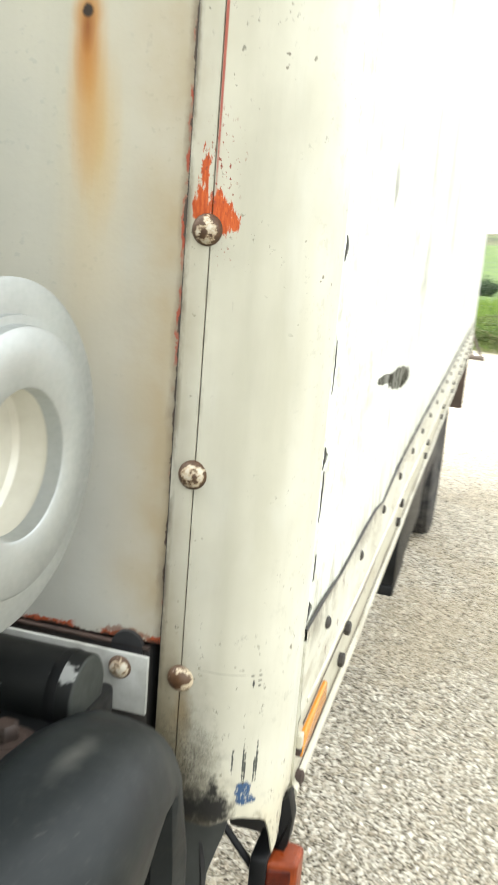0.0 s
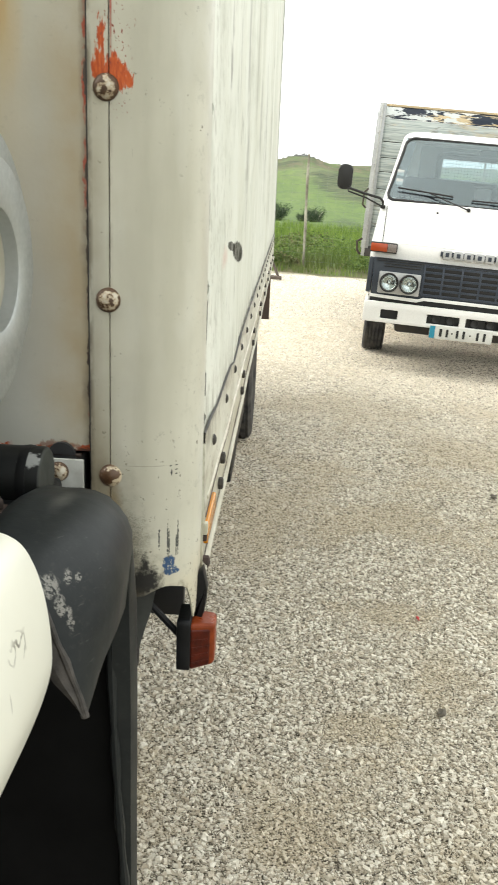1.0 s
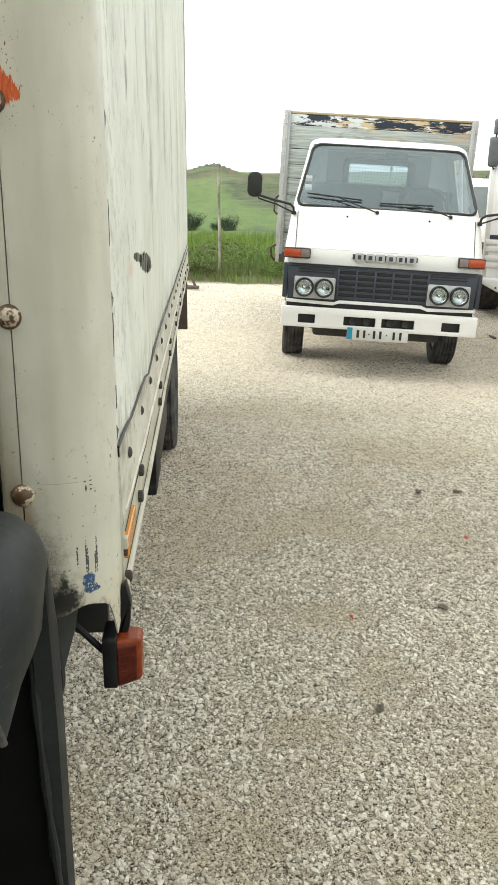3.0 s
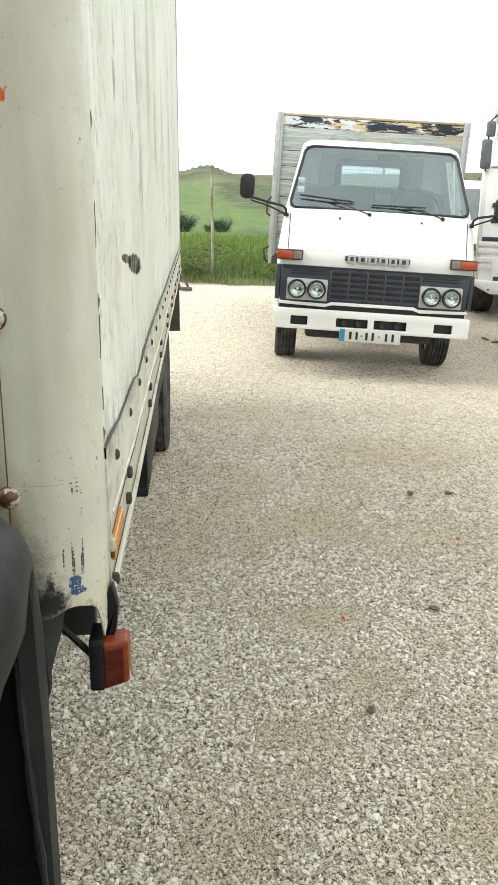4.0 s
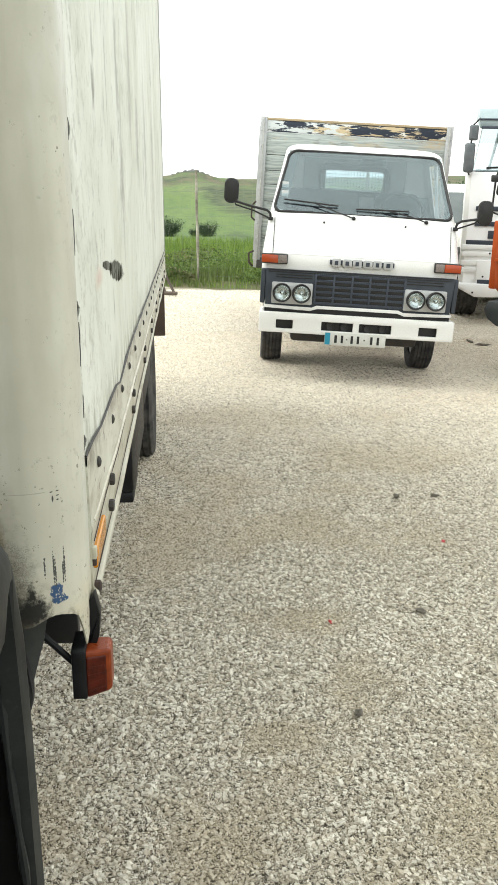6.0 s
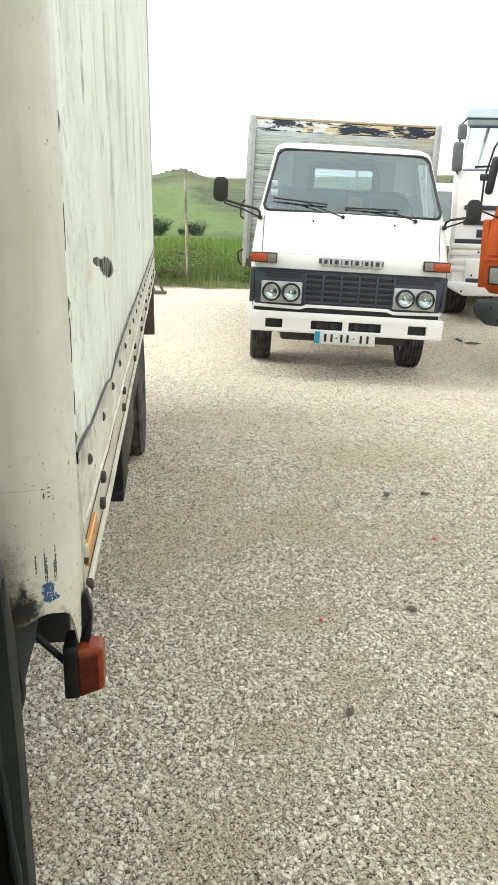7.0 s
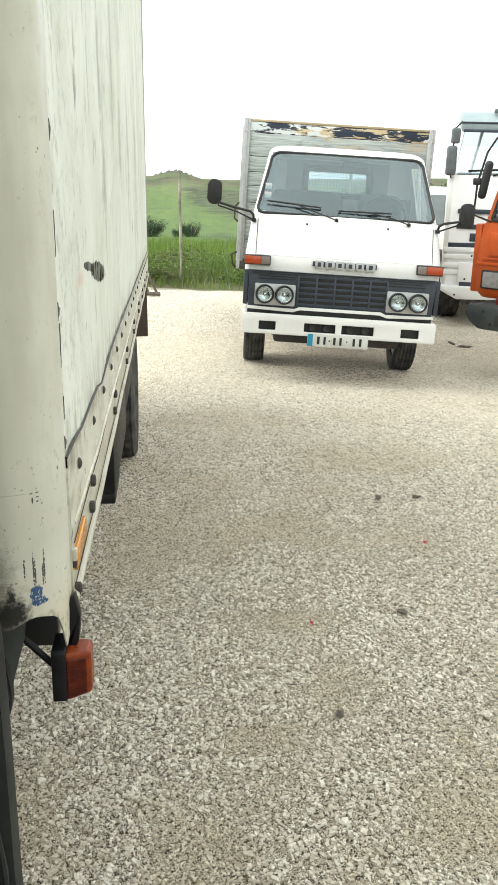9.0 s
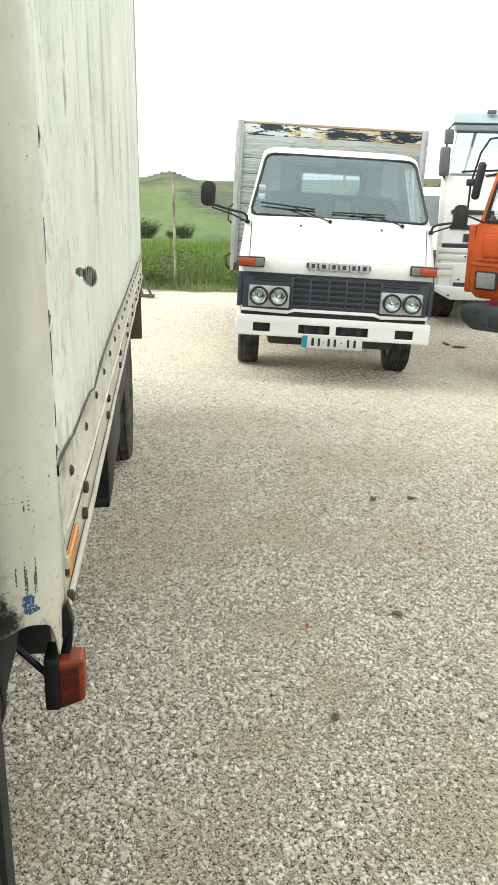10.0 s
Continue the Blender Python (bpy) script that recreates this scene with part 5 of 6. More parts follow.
    part("cab", slab(-2.2, -0.012, -2.7, -0.47, 1.44, 2.75, 0.03, 3), CREAMY, box_truck)
    part("cab_underside", slab(-2.1, -0.08, -2.7, -0.5, 0.85, 1.44, 0.02), CHASSIS, box_truck)


build_truck_front()


# ---- the small white flatbed that faces the camera ----
dyna = tagged(thing("flatbed_truck", pose(1.67, 6.353, 0, 0, 3.02, -6.47)), "small white cab-over truck with wooden cargo sides", "truck")


def lerp(pts, v):
    for (a, p), (b, q) in zip(pts, pts[1:]):
        if v <= b:
            return p + (q - p) * (v - a) / (b - a)
    return pts[-1][1]


CAB_FRONT = [(0.62, 0.05), (0.93, 0.045), (1.0, 0.04), (1.075, 0.045), (1.09, 0.055), (1.37, 0.185), (1.42, 0.235), (1.93, 0.57), (1.95, 0.59), (1.965, 0.62), (1.98, 0.668), (1.99, 0.72), (2.0, 0.83), (2.005, 0.95)]
CAB_HALF = [(0.62, 0.80), (0.93, 0.835), (1.08, 0.835), (1.37, 0.80), (1.42, 0.79), (1.93, 0.685), (1.95, 0.675), (1.965, 0.66), (1.98, 0.634), (1.99, 0.60), (2.0, 0.53), (2.005, 0.45)]


def cab_ring(w):
    f, h = lerp(CAB_FRONT, w), lerp(CAB_HALF, w)
    r = 0.075 + 0.045 * min(1, max(0, (w - 1.93) / 0.03))
    bk = 1.52 if w < 1.95 else 1.46 - (w - 1.95) * 5
    pts = []
    fx = h - r
    for i in range(9):
        s = -1 + 2 * i / 8
        pts.append((s * fx, f + 0.018 * s * s, w))
    for i in range(1, 6):
        a = radians(90 * i / 5)
        pts.append((fx + r * math.sin(a), f + 0.018 + r * (1 - math.cos(a)), w))
    for i in range(1, 6):
        pts.append((h, f + 0.018 + r + (bk - 0.05 - f - 0.018 - r) * i / 5, w))
    n = len(pts)
    pts.append((h - 0.04, bk, w))
    for s in (0.5, 0.0, -0.5):
        pts.append((s * h * 0.9, bk, w))
    pts.append((-h + 0.04, bk, w))
    pts += [(-x, y, z) for x, y, z in reversed(pts[9:n])]
    return pts


def build_dyna():
    ws = [0.62, 0.80, 0.93, 1.0, 1.075, 1.09, 1.2, 1.37, 1.42, 1.58, 1.75, 1.88, 1.93, 1.95, 1.965, 1.98, 1.99, 2.0, 2.005]
    bm = bmesh.new()
    rings = [[bm.verts.new(p) for p in cab_ring(w)] for w in ws]
    n = len(rings[0])
    for k, (a, b) in enumerate(zip(rings, rings[1:])):
        z0, z1 = ws[k], ws[k + 1]
        for i in range(n):
            mid = (a[i].co + a[(i + 1) % n].co) / 2
            glass = 1.41 < z0 and z1 < 1.94
            front = i < 10 or i >= n - 2
            side = abs(mid.x) > 0.6 and 0.62 < mid.y < 1.30 and z1 < 1.89
            rear = mid.y > 1.45 and abs(mid.x) < 0.42 and 1.57 < z0 and z1 < 1.89
            if glass and (front or side or rear):
                continue
            bm.faces.new((a[i], a[(i + 1) % n], b[(i + 1) % n], b[i]))
    bm.faces.new(rings[-1])
    bmesh.ops.recalc_face_normals(bm, faces=bm.faces)
    bmesh.ops.solidify(bm, geom=list(bm.faces), thickness=0.012)
    part("cab", bm, WHITE, dyna, "white painted steel cab")
    # seams of the front lid
    for s in (-1, 1):
        pts = [(s * 0.748, lerp(CAB_FRONT, w) + 0.018 + 0.0 - 0.001, w) for w in (1.0, 1.075, 1.09, 1.2, 1.37)]
        part("lid_seam", tube(pts, 0.003, 5), RUBBER, dyna)
    part("lid_crease", tube([(x, lerp(CAB_FRONT, 1.082) + 0.018 * (x / 0.76) ** 2 - 0.001, 1.082) for x in (-0.74, -0.4, 0, 0.4, 0.74)], 0.0035, 5), WHITE2, dyna)
    # windscreen with its rubber
    def screen(u, w):
        hw = 0.755 + (0.665 - 0.755) * (w - 1.42) / 0.51
        s = u / max(hw, 0.1)
        return (u, lerp(CAB_FRONT, min(max(w, 1.42), 1.93)) + 0.02 * s * s - 0.004, w)
    rows = []
    for k in range(7):
        w = 1.425 + 0.50 * k / 6
        hw = 0.755 + (0.665 - 0.755) * k / 6
        rows.append([screen(hw * (-1 + 2 * i / 10), w) for i in range(11)])
    glass = part("windscreen", sheet(rows, thick=0.004), GLASS, dyna, "slightly dusty clear windscreen")
    glass.visible_shadow = False
    loop = []
    for cx, cz, r, s in ((0.580, 1.840, 0.09, 0), (-0.580, 1.840, 0.09, 90), (-0.705, 1.470, 0.05, 180), (0.705, 1.470, 0.05, 270)):
        for i in range(7):
            a = radians(s + 15 * i)
            loop.append(screen(cx + r * math.cos(a), cz + r * math.sin(a)))
    loop.append(loop[0])
    part("windscreen_rubber", tube(loop, 0.0125, 8), RUBBER, dyna, "black rubber windscreen seal")
    for s in (-1, 1):
        rows = []
        for k in range(7):
            w = 1.44 + 0.46 * k / 6
            hw = 0.755 + (0.665 - 0.755) * (w - 1.425) / 0.50
            a, b = Vector(screen(s * hw, w)), Vector(screen(s * (hw - (0.095 if s < 0 else 0.035)), w))
            rows.append([tuple(a + Vector((0, 0.016, 0))), tuple(b + Vector((0, 0.022, 0)))])
        part("pillar_trim", sheet(rows, thick=0.004), DASH, dyna)
    # grille, lamps, bumper
    part("grille_panel", extruded([(-0.80, 0.955), (0.80, 0.955), (0.785, 0.645), (-0.785, 0.645)], "y", 0.018, 0.06, 0.006), DGRILLE, dyna, "dark grey plastic grille panel")
    for s in (-1, 1):
        part("grille_corner", slab(min(s * 0.795, s * 0.835), max(s * 0.795, s * 0.835), 0.03, 0.20, 0.66, 0.95, 0.01), DGRILLE, dyna)
    for k in range(5):
        z = 0.712 + 0.047 * k
        for x0, x1 in zip((-0.37, -0.215, -0.06, 0.09, 0.24), (-0.215, -0.06, 0.09, 0.24, 0.385)):
            part("grille_slot", slab(x0, x1, 0.0145, 0.03, z - 0.017, z + 0.017, 0.001), BLACKP, dyna)
    for k in range(6):
        z = 0.6885 + 0.047 * k
        part("grille_bar", slab(-0.37, 0.385, 0.006, 0.022, z - 0.0095, z + 0.0095, 0.003), GRILLE, dyna)
        part("bar_edge", slab(-0.37, 0.385, 0.0035, 0.0065, z + 0.004, z + 0.008, 0.001), GRILLE, dyna)
    for x in (-0.37, -0.215, -0.06, 0.09, 0.24, 0.385):
        part("grille_upright", slab(x - 0.008, x + 0.008, 0.005, 0.022, 0.688, 0.93, 0.002), GRILLE, dyna)
    for z in (0.935, 0.951):
        part("top_louvre", slab(-0.775, 0.775, 0.010, 0.022, z - 0.003, z + 0.003, 0.001), BLACKP, dyna)
    for x in (-0.71, 0.40):
        part("upper_slot", slab(x, x + 0.31, 0.012, 0.022, 0.888, 0.896, 0.002), BLACKP, dyna)
        part("upper_slot", slab(x, x + 0.31, 0.012, 0.022, 0.910, 0.918, 0.002), BLACKP, dyna)
    for x0, bw, lamps in ((-0.738, 0.347, (0.088, 0.254)), (0.386, 0.357, (0.097, 0.267))):
        bez = part("lamp_bezel", extruded(rounded(x0, x0 + bw, 0.668, 0.848, 0.012), "y", 0.0, 0.03, 0.004), BEZEL, dyna, "silver twin headlamp bezel")
        for dx in lamps:
            c = (x0 + dx, -0.022, 0.762)
            part("bulb", dome((c[0], -0.008, c[2]), 0.017, 0.022, "-y", 14), CHROME, bez)
            lampo = part("headlamp", turned([(0.024, 0.080), (-0.010, 0.080), (-0.016, 0.076), (-0.014, 0.068), (0.0, 0.065)], "y", 36, at=c, caps=(False, False)), BLACKP, bez)
            part("reflector", turned([(-0.004, 0.0655), (0.004, 0.060), (0.014, 0.044), (0.019, 0.018)], "y", 32, at=c, caps=(False, True)), REFLECT, lampo)
            g = part("glass", turned([(-0.008, 0.066), (-0.018, 0.050), (-0.023, 0.025), (-0.024, 0.004)], "y", 32, at=c, caps=(False, True)), LAMPGLASS, lampo)
            g.visible_shadow = False
    # white lip under the grille
    lip = [(-0.80, 0.655), (-0.39, 0.645), (-0.35, 0.665), (0.35, 0.665), (0.39, 0.645), (0.80, 0.655), (0.80, 0.630), (0.40, 0.618), (0.34, 0.642), (-0.34, 0.642), (-0.40, 0.618), (-0.80, 0.630)]
    part("lower_lip", extruded(lip, "y", 0.005, 0.05, 0.003), WHITE, dyna)
    part("bumper_gap", slab(-0.79, 0.79, 0.04, 0.12, 0.44, 0.66), BLACKP, dyna)
    # bumper: a solid bar with four recessed openings
    bm = bmesh.new()
    xs = [-0.83, -0.685, -0.54, -0.296, -0.026, 0.026, 0.303, 0.534, 0.69, 0.83]
    zs = [0.425, 0.458, 0.535, 0.597]
    for i in range(9):
        for k in range(3):
            if i in (1, 3, 5, 7) and k == 1:
                continue
            vs = [bm.verts.new((x, 0.0, z)) for x, z in ((xs[i], zs[k]), (xs[i + 1], zs[k]), (xs[i + 1], zs[k + 1]), (xs[i], zs[k + 1]))]
            bm.faces.new(vs)
    bmesh.ops.remove_doubles(bm, verts=bm.verts, dist=0.001)
    bmesh.ops.recalc_face_normals(bm, faces=bm.faces)
    bmesh.ops.solidify(bm, geom=list(bm.faces), thickness=0.045)
    lo = min(v.co.y for v in bm.verts)
    for v in bm.verts:
        v.co.y -= lo + 0.025
    ed = [e for e in bm.edges if e.calc_face_angle(0) > 1.2]
    bmesh.ops.bevel(bm, geom=ed, offset=0.007, segments=2, affect="EDGES", profile=0.5)
    bump = part("bumper", bm, WHITE, dyna, "white steel bumper with four openings")
    for s in (-1, 1):
        part("bumper_end", slab(min(s * 0.79, s * 0.832), max(s * 0.79, s * 0.832), 0.0, 0.30, 0.43, 0.595, 0.012), WHITE, bump)
    for x in (-0.22, -0.10, 0.10, 0.23):
        part("fog_lamp", turned([(0.03, 0.034), (0.008, 0.034), (0.004, 0.030), (0.008, 0.02)], "y", 20, at=(x, 0, 0.497)), BLACKP, bump)
    # number plate with its marks as plain bars
    pl = part("number_plate", extruded(rounded(-0.26, 0.26, 0.345, 0.453, 0.006), "y", -0.040, -0.034, 0.001), PLATEW, dyna, "white number plate with a blue strip")
    part("plate_strip", slab(-0.258, -0.214, -0.0425, -0.0405, 0.348, 0.450), BLUE, pl)
    for x, w in ((-0.185, 0.038), (-0.128, 0.032), (-0.045, 0.034), (0.008, 0.034), (0.122, 0.034), (0.178, 0.034)):
        part("plate_bar", slab(x + w * 0.2, x + w * 0.8, -0.0425, -0.0405, 0.366, 0.432), BLACKP, pl)
    for x in (-0.078, 0.072):
        part("plate_dot", slab(x, x + 0.012, -0.0425, -0.0405, 0.394, 0.406), BLACKP, pl)
    part("plate_holder", slab(-0.24, 0.24, -0.033, 0.02, 0.36, 0.44), BLACKP, dyna)
    # name badge as plain blocks on a dark strip
    bd = part("badge_strip", slab(-0.263, 0.279, 0.024, 0.045, 1.015, 1.055, 0.002), GREYP, dyna, "dark badge strip with silver blocks")
    for i, w in enumerate((0.07, 0.08, 0.075, 0.08, 0.07, 0.08)):
        bm = extruded(rounded(-0.243 + i * 0.086, -0.243 + i * 0.086 + w, 0.998, 1.066, 0.02 if i in (1, 3) else 0.004), "y", 0.014, 0.026, 0.002)
        bm2 = slab(-0.243 + i * 0.086 + w * 0.3, -0.243 + i * 0.086 + w * 0.7, 0.0125, 0.0142, 1.015, 1.05)
        b = part("badge_block", bm, BEZEL, bd)
        part("badge_inset", bm2, GREYP, b)
    # indicators
    for s in (-1, 1):
        a, b = sorted((s * 0.618, s * 0.842))
        ind = part("indicator", slab(a, b, 0.022, 0.075, 0.996, 1.078, 0.008), RUBBER, dyna)
        a, b = sorted((s * 0.70, s * 0.838))
        part("lens", slab(a, b, 0.012, 0.05, 1.004, 1.070, 0.008), LENS2, ind, "orange indicator lens")
        a, b = sorted((s * 0.626, s * 0.70))
        part("clear_lens", slab(a, b, 0.013, 0.05, 1.004, 1.070, 0.006), LENSW, ind)
    # wipers
    for piv, a, b in (((-0.081, 1.395), (-0.68, 1.52), (-0.215, 1.488)), ((0.536, 1.395), (-0.065, 1.472), (0.39, 1.476))):
        y = lambda w: lerp(CAB_FRONT, w) - 0.022
        mid = ((a[0] * 0.45 + b[0] * 0.55), (a[1] * 0.45 + b[1] * 0.55))
        wip = part("wiper", tube([(a[0], y(a[1]), a[1]), (mid[0], y(mid[1]) - 0.008, mid[1]), (b[0], y(b[1]), b[1])], 0.007, 6), BLACKP, dyna)
        part("wiper_arm", tube([(piv[0], y(piv[1]), piv[1]), (piv[0] - 0.13, y(1.44) - 0.012, 1.435), (mid[0], y(mid[1]) - 0.012, mid[1])], 0.0055, 6), BLACKP, wip)
        part("wiper_pivot", turned([(0, 0.017), (-0.03, 0.015), (-0.033, 0.008)], "y", 14, at=(piv[0], y(piv[1]) + 0.03, piv[1])), BLACKP, wip)
    for x, z in ((-0.33, 1.35), (0.36, 1.352)):
        part("washer_jet", dome((x, lerp(CAB_FRONT, z) - 0.0, z), 0.009, 0.008, "-y", 10), BLACKP, dyna)
    for z, k in ((1.64, 0.05), (1.565, 0.055)):
        x = -0.675
        part("sticker", extruded(rounded(x - 0.03, x + 0.028, z - k / 2, z + k / 2, 0.004), "y", lerp(CAB_FRONT, z) + 0.018, lerp(CAB_FRONT, z) + 0.020), STICKER, dyna)
    # mirrors on bent arms
    for s, c in ((-1, (-1.125, 0.13, 1.566)), (1, (1.005, 0.13, 1.50))):
        arm = [(s * 0.785, 0.20, 1.355), (s * 0.79, 0.18, 1.40), (s * 0.82, 0.15, 1.425), (s * 0.95, 0.13, 1.45), (c[0] - s * 0.03, 0.13, 1.485), (c[0] + s * 0.02, 0.145, 1.54)]
        mir = part("mirror_arm", tube(arm, 0.011, 8), BLACKP, dyna)
        part("mirror_stay", tube([(s * 0.80, 0.2, 1.36), (s * 0.93, 0.15, 1.415), (c[0] - s * 0.04, 0.14, 1.455), (c[0] - s * 0.02, 0.145, 1.53)], 0.007, 6), BLACKP, mir)
        part("mirror_foot", slab(s * 0.785 - 0.02, s * 0.785 + 0.02, 0.185, 0.23, 1.34, 1.37, 0.006), BLACKP, mir)
        head = part("mirror_head", extruded(rounded(c[0] - 0.060, c[0] + 0.060, c[2] - 0.10, c[2] + 0.10, 0.045, 6), "y", 0.12, 0.165, 0.014), BLACKP, mir, "black oval mirror back")
        part("mirror_glass", extruded(rounded(c[0] - 0.056, c[0] + 0.056, c[2] - 0.09, c[2] + 0.09, 0.04, 6), "y", 0.164, 0.168), MIRROR, head)
    # cabin
    part("cabin_floor", slab(-0.76, 0.76, 0.12, 1.45, 0.72, 0.76), CABIN, dyna)
    part("dashboard", extruded([(0.30, 1.0), (0.30, 1.37), (0.36, 1.405), (0.50, 1.41), (0.56, 1.36), (0.54, 1.0)], "x", -0.72, 0.72, 0.02), DASH, dyna, "grey dashboard")
    part("headliner", slab(-0.62, 0.62, 0.68, 1.44, 1.955, 1.962), CABIN, dyna)
    part("back_trim", extruded([(-0.74, 0.8), (0.74, 0.8), (0.74, 1.59), (-0.74, 1.59)], "y", 1.475, 1.49), CABIN, dyna)
    for x0, x1 in ((-0.66, 0.03), (0.17, 0.60)):
        st = part("seat_back", slab(x0, x1, 0.98, 1.17, 1.05, 1.62, 0.09, 5), SEAT, dyna, "dark grey cloth seat back")
        part("seat_cushion", slab(x0, x1, 0.60, 1.05, 0.92, 1.08, 0.05, 3), SEAT, st)
    bm = bmesh.new()
    pts = [(0.37 + 0.19 * math.cos(2 * math.pi * i / 28), 0.60 + 0.09 * math.sin(2 * math.pi * i / 28), 1.455 + 0.16 * math.sin(2 * math.pi * i / 28)) for i in range(29)]
    part("steering_wheel", tube(pts, 0.013, 8), BLACKP, dyna)
    part("steering_column", tube([(0.37, 0.44, 1.30), (0.37, 0.60, 1.455)], 0.025, 8), BLACKP, dyna)
    loop = [(x, 1.497, z) for x, z in rounded(-0.315, 0.315, 1.585, 1.835, 0.05, 5)]
    part("rear_window_rubber", tube(loop + loop[:2], 0.034, 8), RUBBER, dyna, "thick dark rear window seal")
    rg = part("rear_window", slab(-0.31, 0.31, 1.505, 1.509, 1.58, 1.84), GLASS, dyna)
    rg.visible_shadow = False
    grid = bmesh.new()
    for i in range(21):
        slab(-0.30 + 0.03 * i - 0.0018, -0.30 + 0.03 * i + 0.0018, 1.545, 1.549, 1.59, 1.86, bm=grid)
    for k in range(10):
        slab(-0.30, 0.30, 1.541, 1.545, 1.60 + 0.028 * k - 0.0018, 1.60 + 0.028 * k + 0.0018, bm=grid)
    part("rear_window_grid", grid, ZINC, dyna, smooth=False)
    for x0, x1, z0, z1 in ((-0.50, -0.30, 1.55, 1.91), (0.30, 0.50, 1.55, 1.91), (-0.30, 0.30, 1.845, 1.91), (-0.30, 0.30, 1.55, 1.575)):
        part("back_panel", slab(x0, x1, 1.484, 1.492, z0, z1), CABIN, dyna)
    part("rear_view_mirror", extruded(rounded(-0.02, 0.20, 1.845, 1.895, 0.02), "y", 0.74, 0.765, 0.006), BLACKP, dyna)
    for s in (-1, 1):
        part("door_pillar_trim", tube([(s * 0.70, 0.66, 1.42), (s * 0.655, 0.74, 1.87)], 0.016, 6), WHITE2, dyna)
    # cargo bed
    part("bed_floor", slab(-0.92, 0.92, 1.70, 4.9, 0.80, 0.88, 0.006), CHASSIS, dyna)
    edges = [0.90, 1.10, 1.30, 1.47, 1.635, 1.77, 1.92]
    for a, b in zip(edges, edges[1:]):
        for x0, x1 in ((-0.89, -0.43), (0.43, 0.89)) if a > 1.6 else ((-0.89, 0.89),):
            part("head_plank", slab(x0, x1, 1.735, 1.765, a + 0.003, b - 0.003, 0.003), PLANK, dyna)
    # added dark slabs keep the sky from showing through the plank gaps
    for x0, x1, z0, z1 in ((-0.88, 0.88, 0.90, 1.60), (-0.88, -0.44, 1.60, 1.93), (0.44, 0.88, 1.60, 1.93)):
        part("head_backing", slab(x0, x1, 1.767, 1.775, z0, z1), CHASSIS, dyna)
    part("head_plank", slab(-0.89, 0.89, 1.733, 1.765, 1.923, 2.135, 0.004), PLANK, dyna)
    part("head_plank", slab(-0.89, 0.89, 1.728, 1.765, 2.138, 2.245, 0.004), BAND, dyna, "flaking dark painted top board")
    part("top_batten", slab(-0.90, 0.90, 1.722, 1.770, 2.247, 2.268, 0.004), BARE, dyna, "bare tan wooden top batten")
    for s in (-1, 1):
        a, b = sorted((s * 0.888, s * 0.953))
        post = part("corner_post", slab(a, b, 1.715, 1.785, 0.80, 2.275, 0.004), ZINC, dyna, "grey steel corner post")
        a, b = sorted((s * 0.915, s * 0.926))
        part("post_web", slab(a, b, 1.705, 1.716, 0.82, 2.27, 0.002), PLATE, post)
        for k in range(9):
            part("post_bolt", dome((s * 0.935, 1.716, 0.95 + 0.15 * k), 0.010, 0.006, "-y", 10), ZINC, post)
        for z0 in (0.90, 1.12, 1.34, 1.56, 1.78, 2.00):
            a, b = sorted((s * 0.922, s * 0.95))
            part("side_plank", slab(a, b, 1.79, 4.85, z0, z0 + 0.213, 0.003), PLANK, dyna)
        for k in range(4):
            a, b = sorted((s * 0.95, s * 0.975))
            part("side_stake", slab(a, b, 2.2 + 0.8 * k, 2.27 + 0.8 * k, 0.84, 2.22, 0.003), ZINC, dyna)
        part("side_latch", tube([(s * 0.96, 1.83, 1.46), (s * 1.0, 1.82, 1.42), (s * 1.0, 1.82, 1.30), (s * 0.965, 1.83, 1.27)], 0.010, 6), OLDRUST, dyna)
        part("side_latch", tube([(s * 0.96, 1.86, 0.96), (s * 1.01, 1.84, 0.93), (s * 1.0, 1.84, 0.84), (s * 0.965, 1.85, 0.80)], 0.012, 6), OLDRUST, dyna)
        a, b = sorted((s * 0.36, s * 0.43))
        part("chassis_rail", slab(a, b, 0.15, 4.8, 0.52, 0.70, 0.008), CHASSIS, dyna)
        make_wheel("front_wheel", dyna, (s * 0.715, 0.97, 0.335), 0.335, 0.20, 0.20, 5, s)
        make_wheel("rear_wheel", dyna, (s * 0.68, 3.7, 0.335), 0.335, 0.30, 0.20, 5, s)
        a, b = sorted((s * 0.80, s * 0.55))
        part("wheel_arch", slab(a, b, 0.55, 1.45, 0.70, 0.76), CHASSIS, dyna)
    part("front_axle", tube([(-0.66, 0.97, 0.33), (-0.4, 0.97, 0.27), (0.4, 0.97, 0.27), (0.66, 0.97, 0.33)], 0.045, 8), CHASSIS, dyna)
    part("rear_axle", tube([(-0.6, 3.7, 0.33), (0.6, 3.7, 0.33)], 0.06, 8), CHASSIS, dyna)
    part("underbody", slab(-0.55, 0.55, 0.14, 0.55, 0.33, 0.52, 0.03), CHASSIS, dyna)
    part("engine_sump", slab(-0.25, 0.25, 0.6, 1.5, 0.36, 0.7, 0.05), CHASSIS, dyna)


build_dyna()


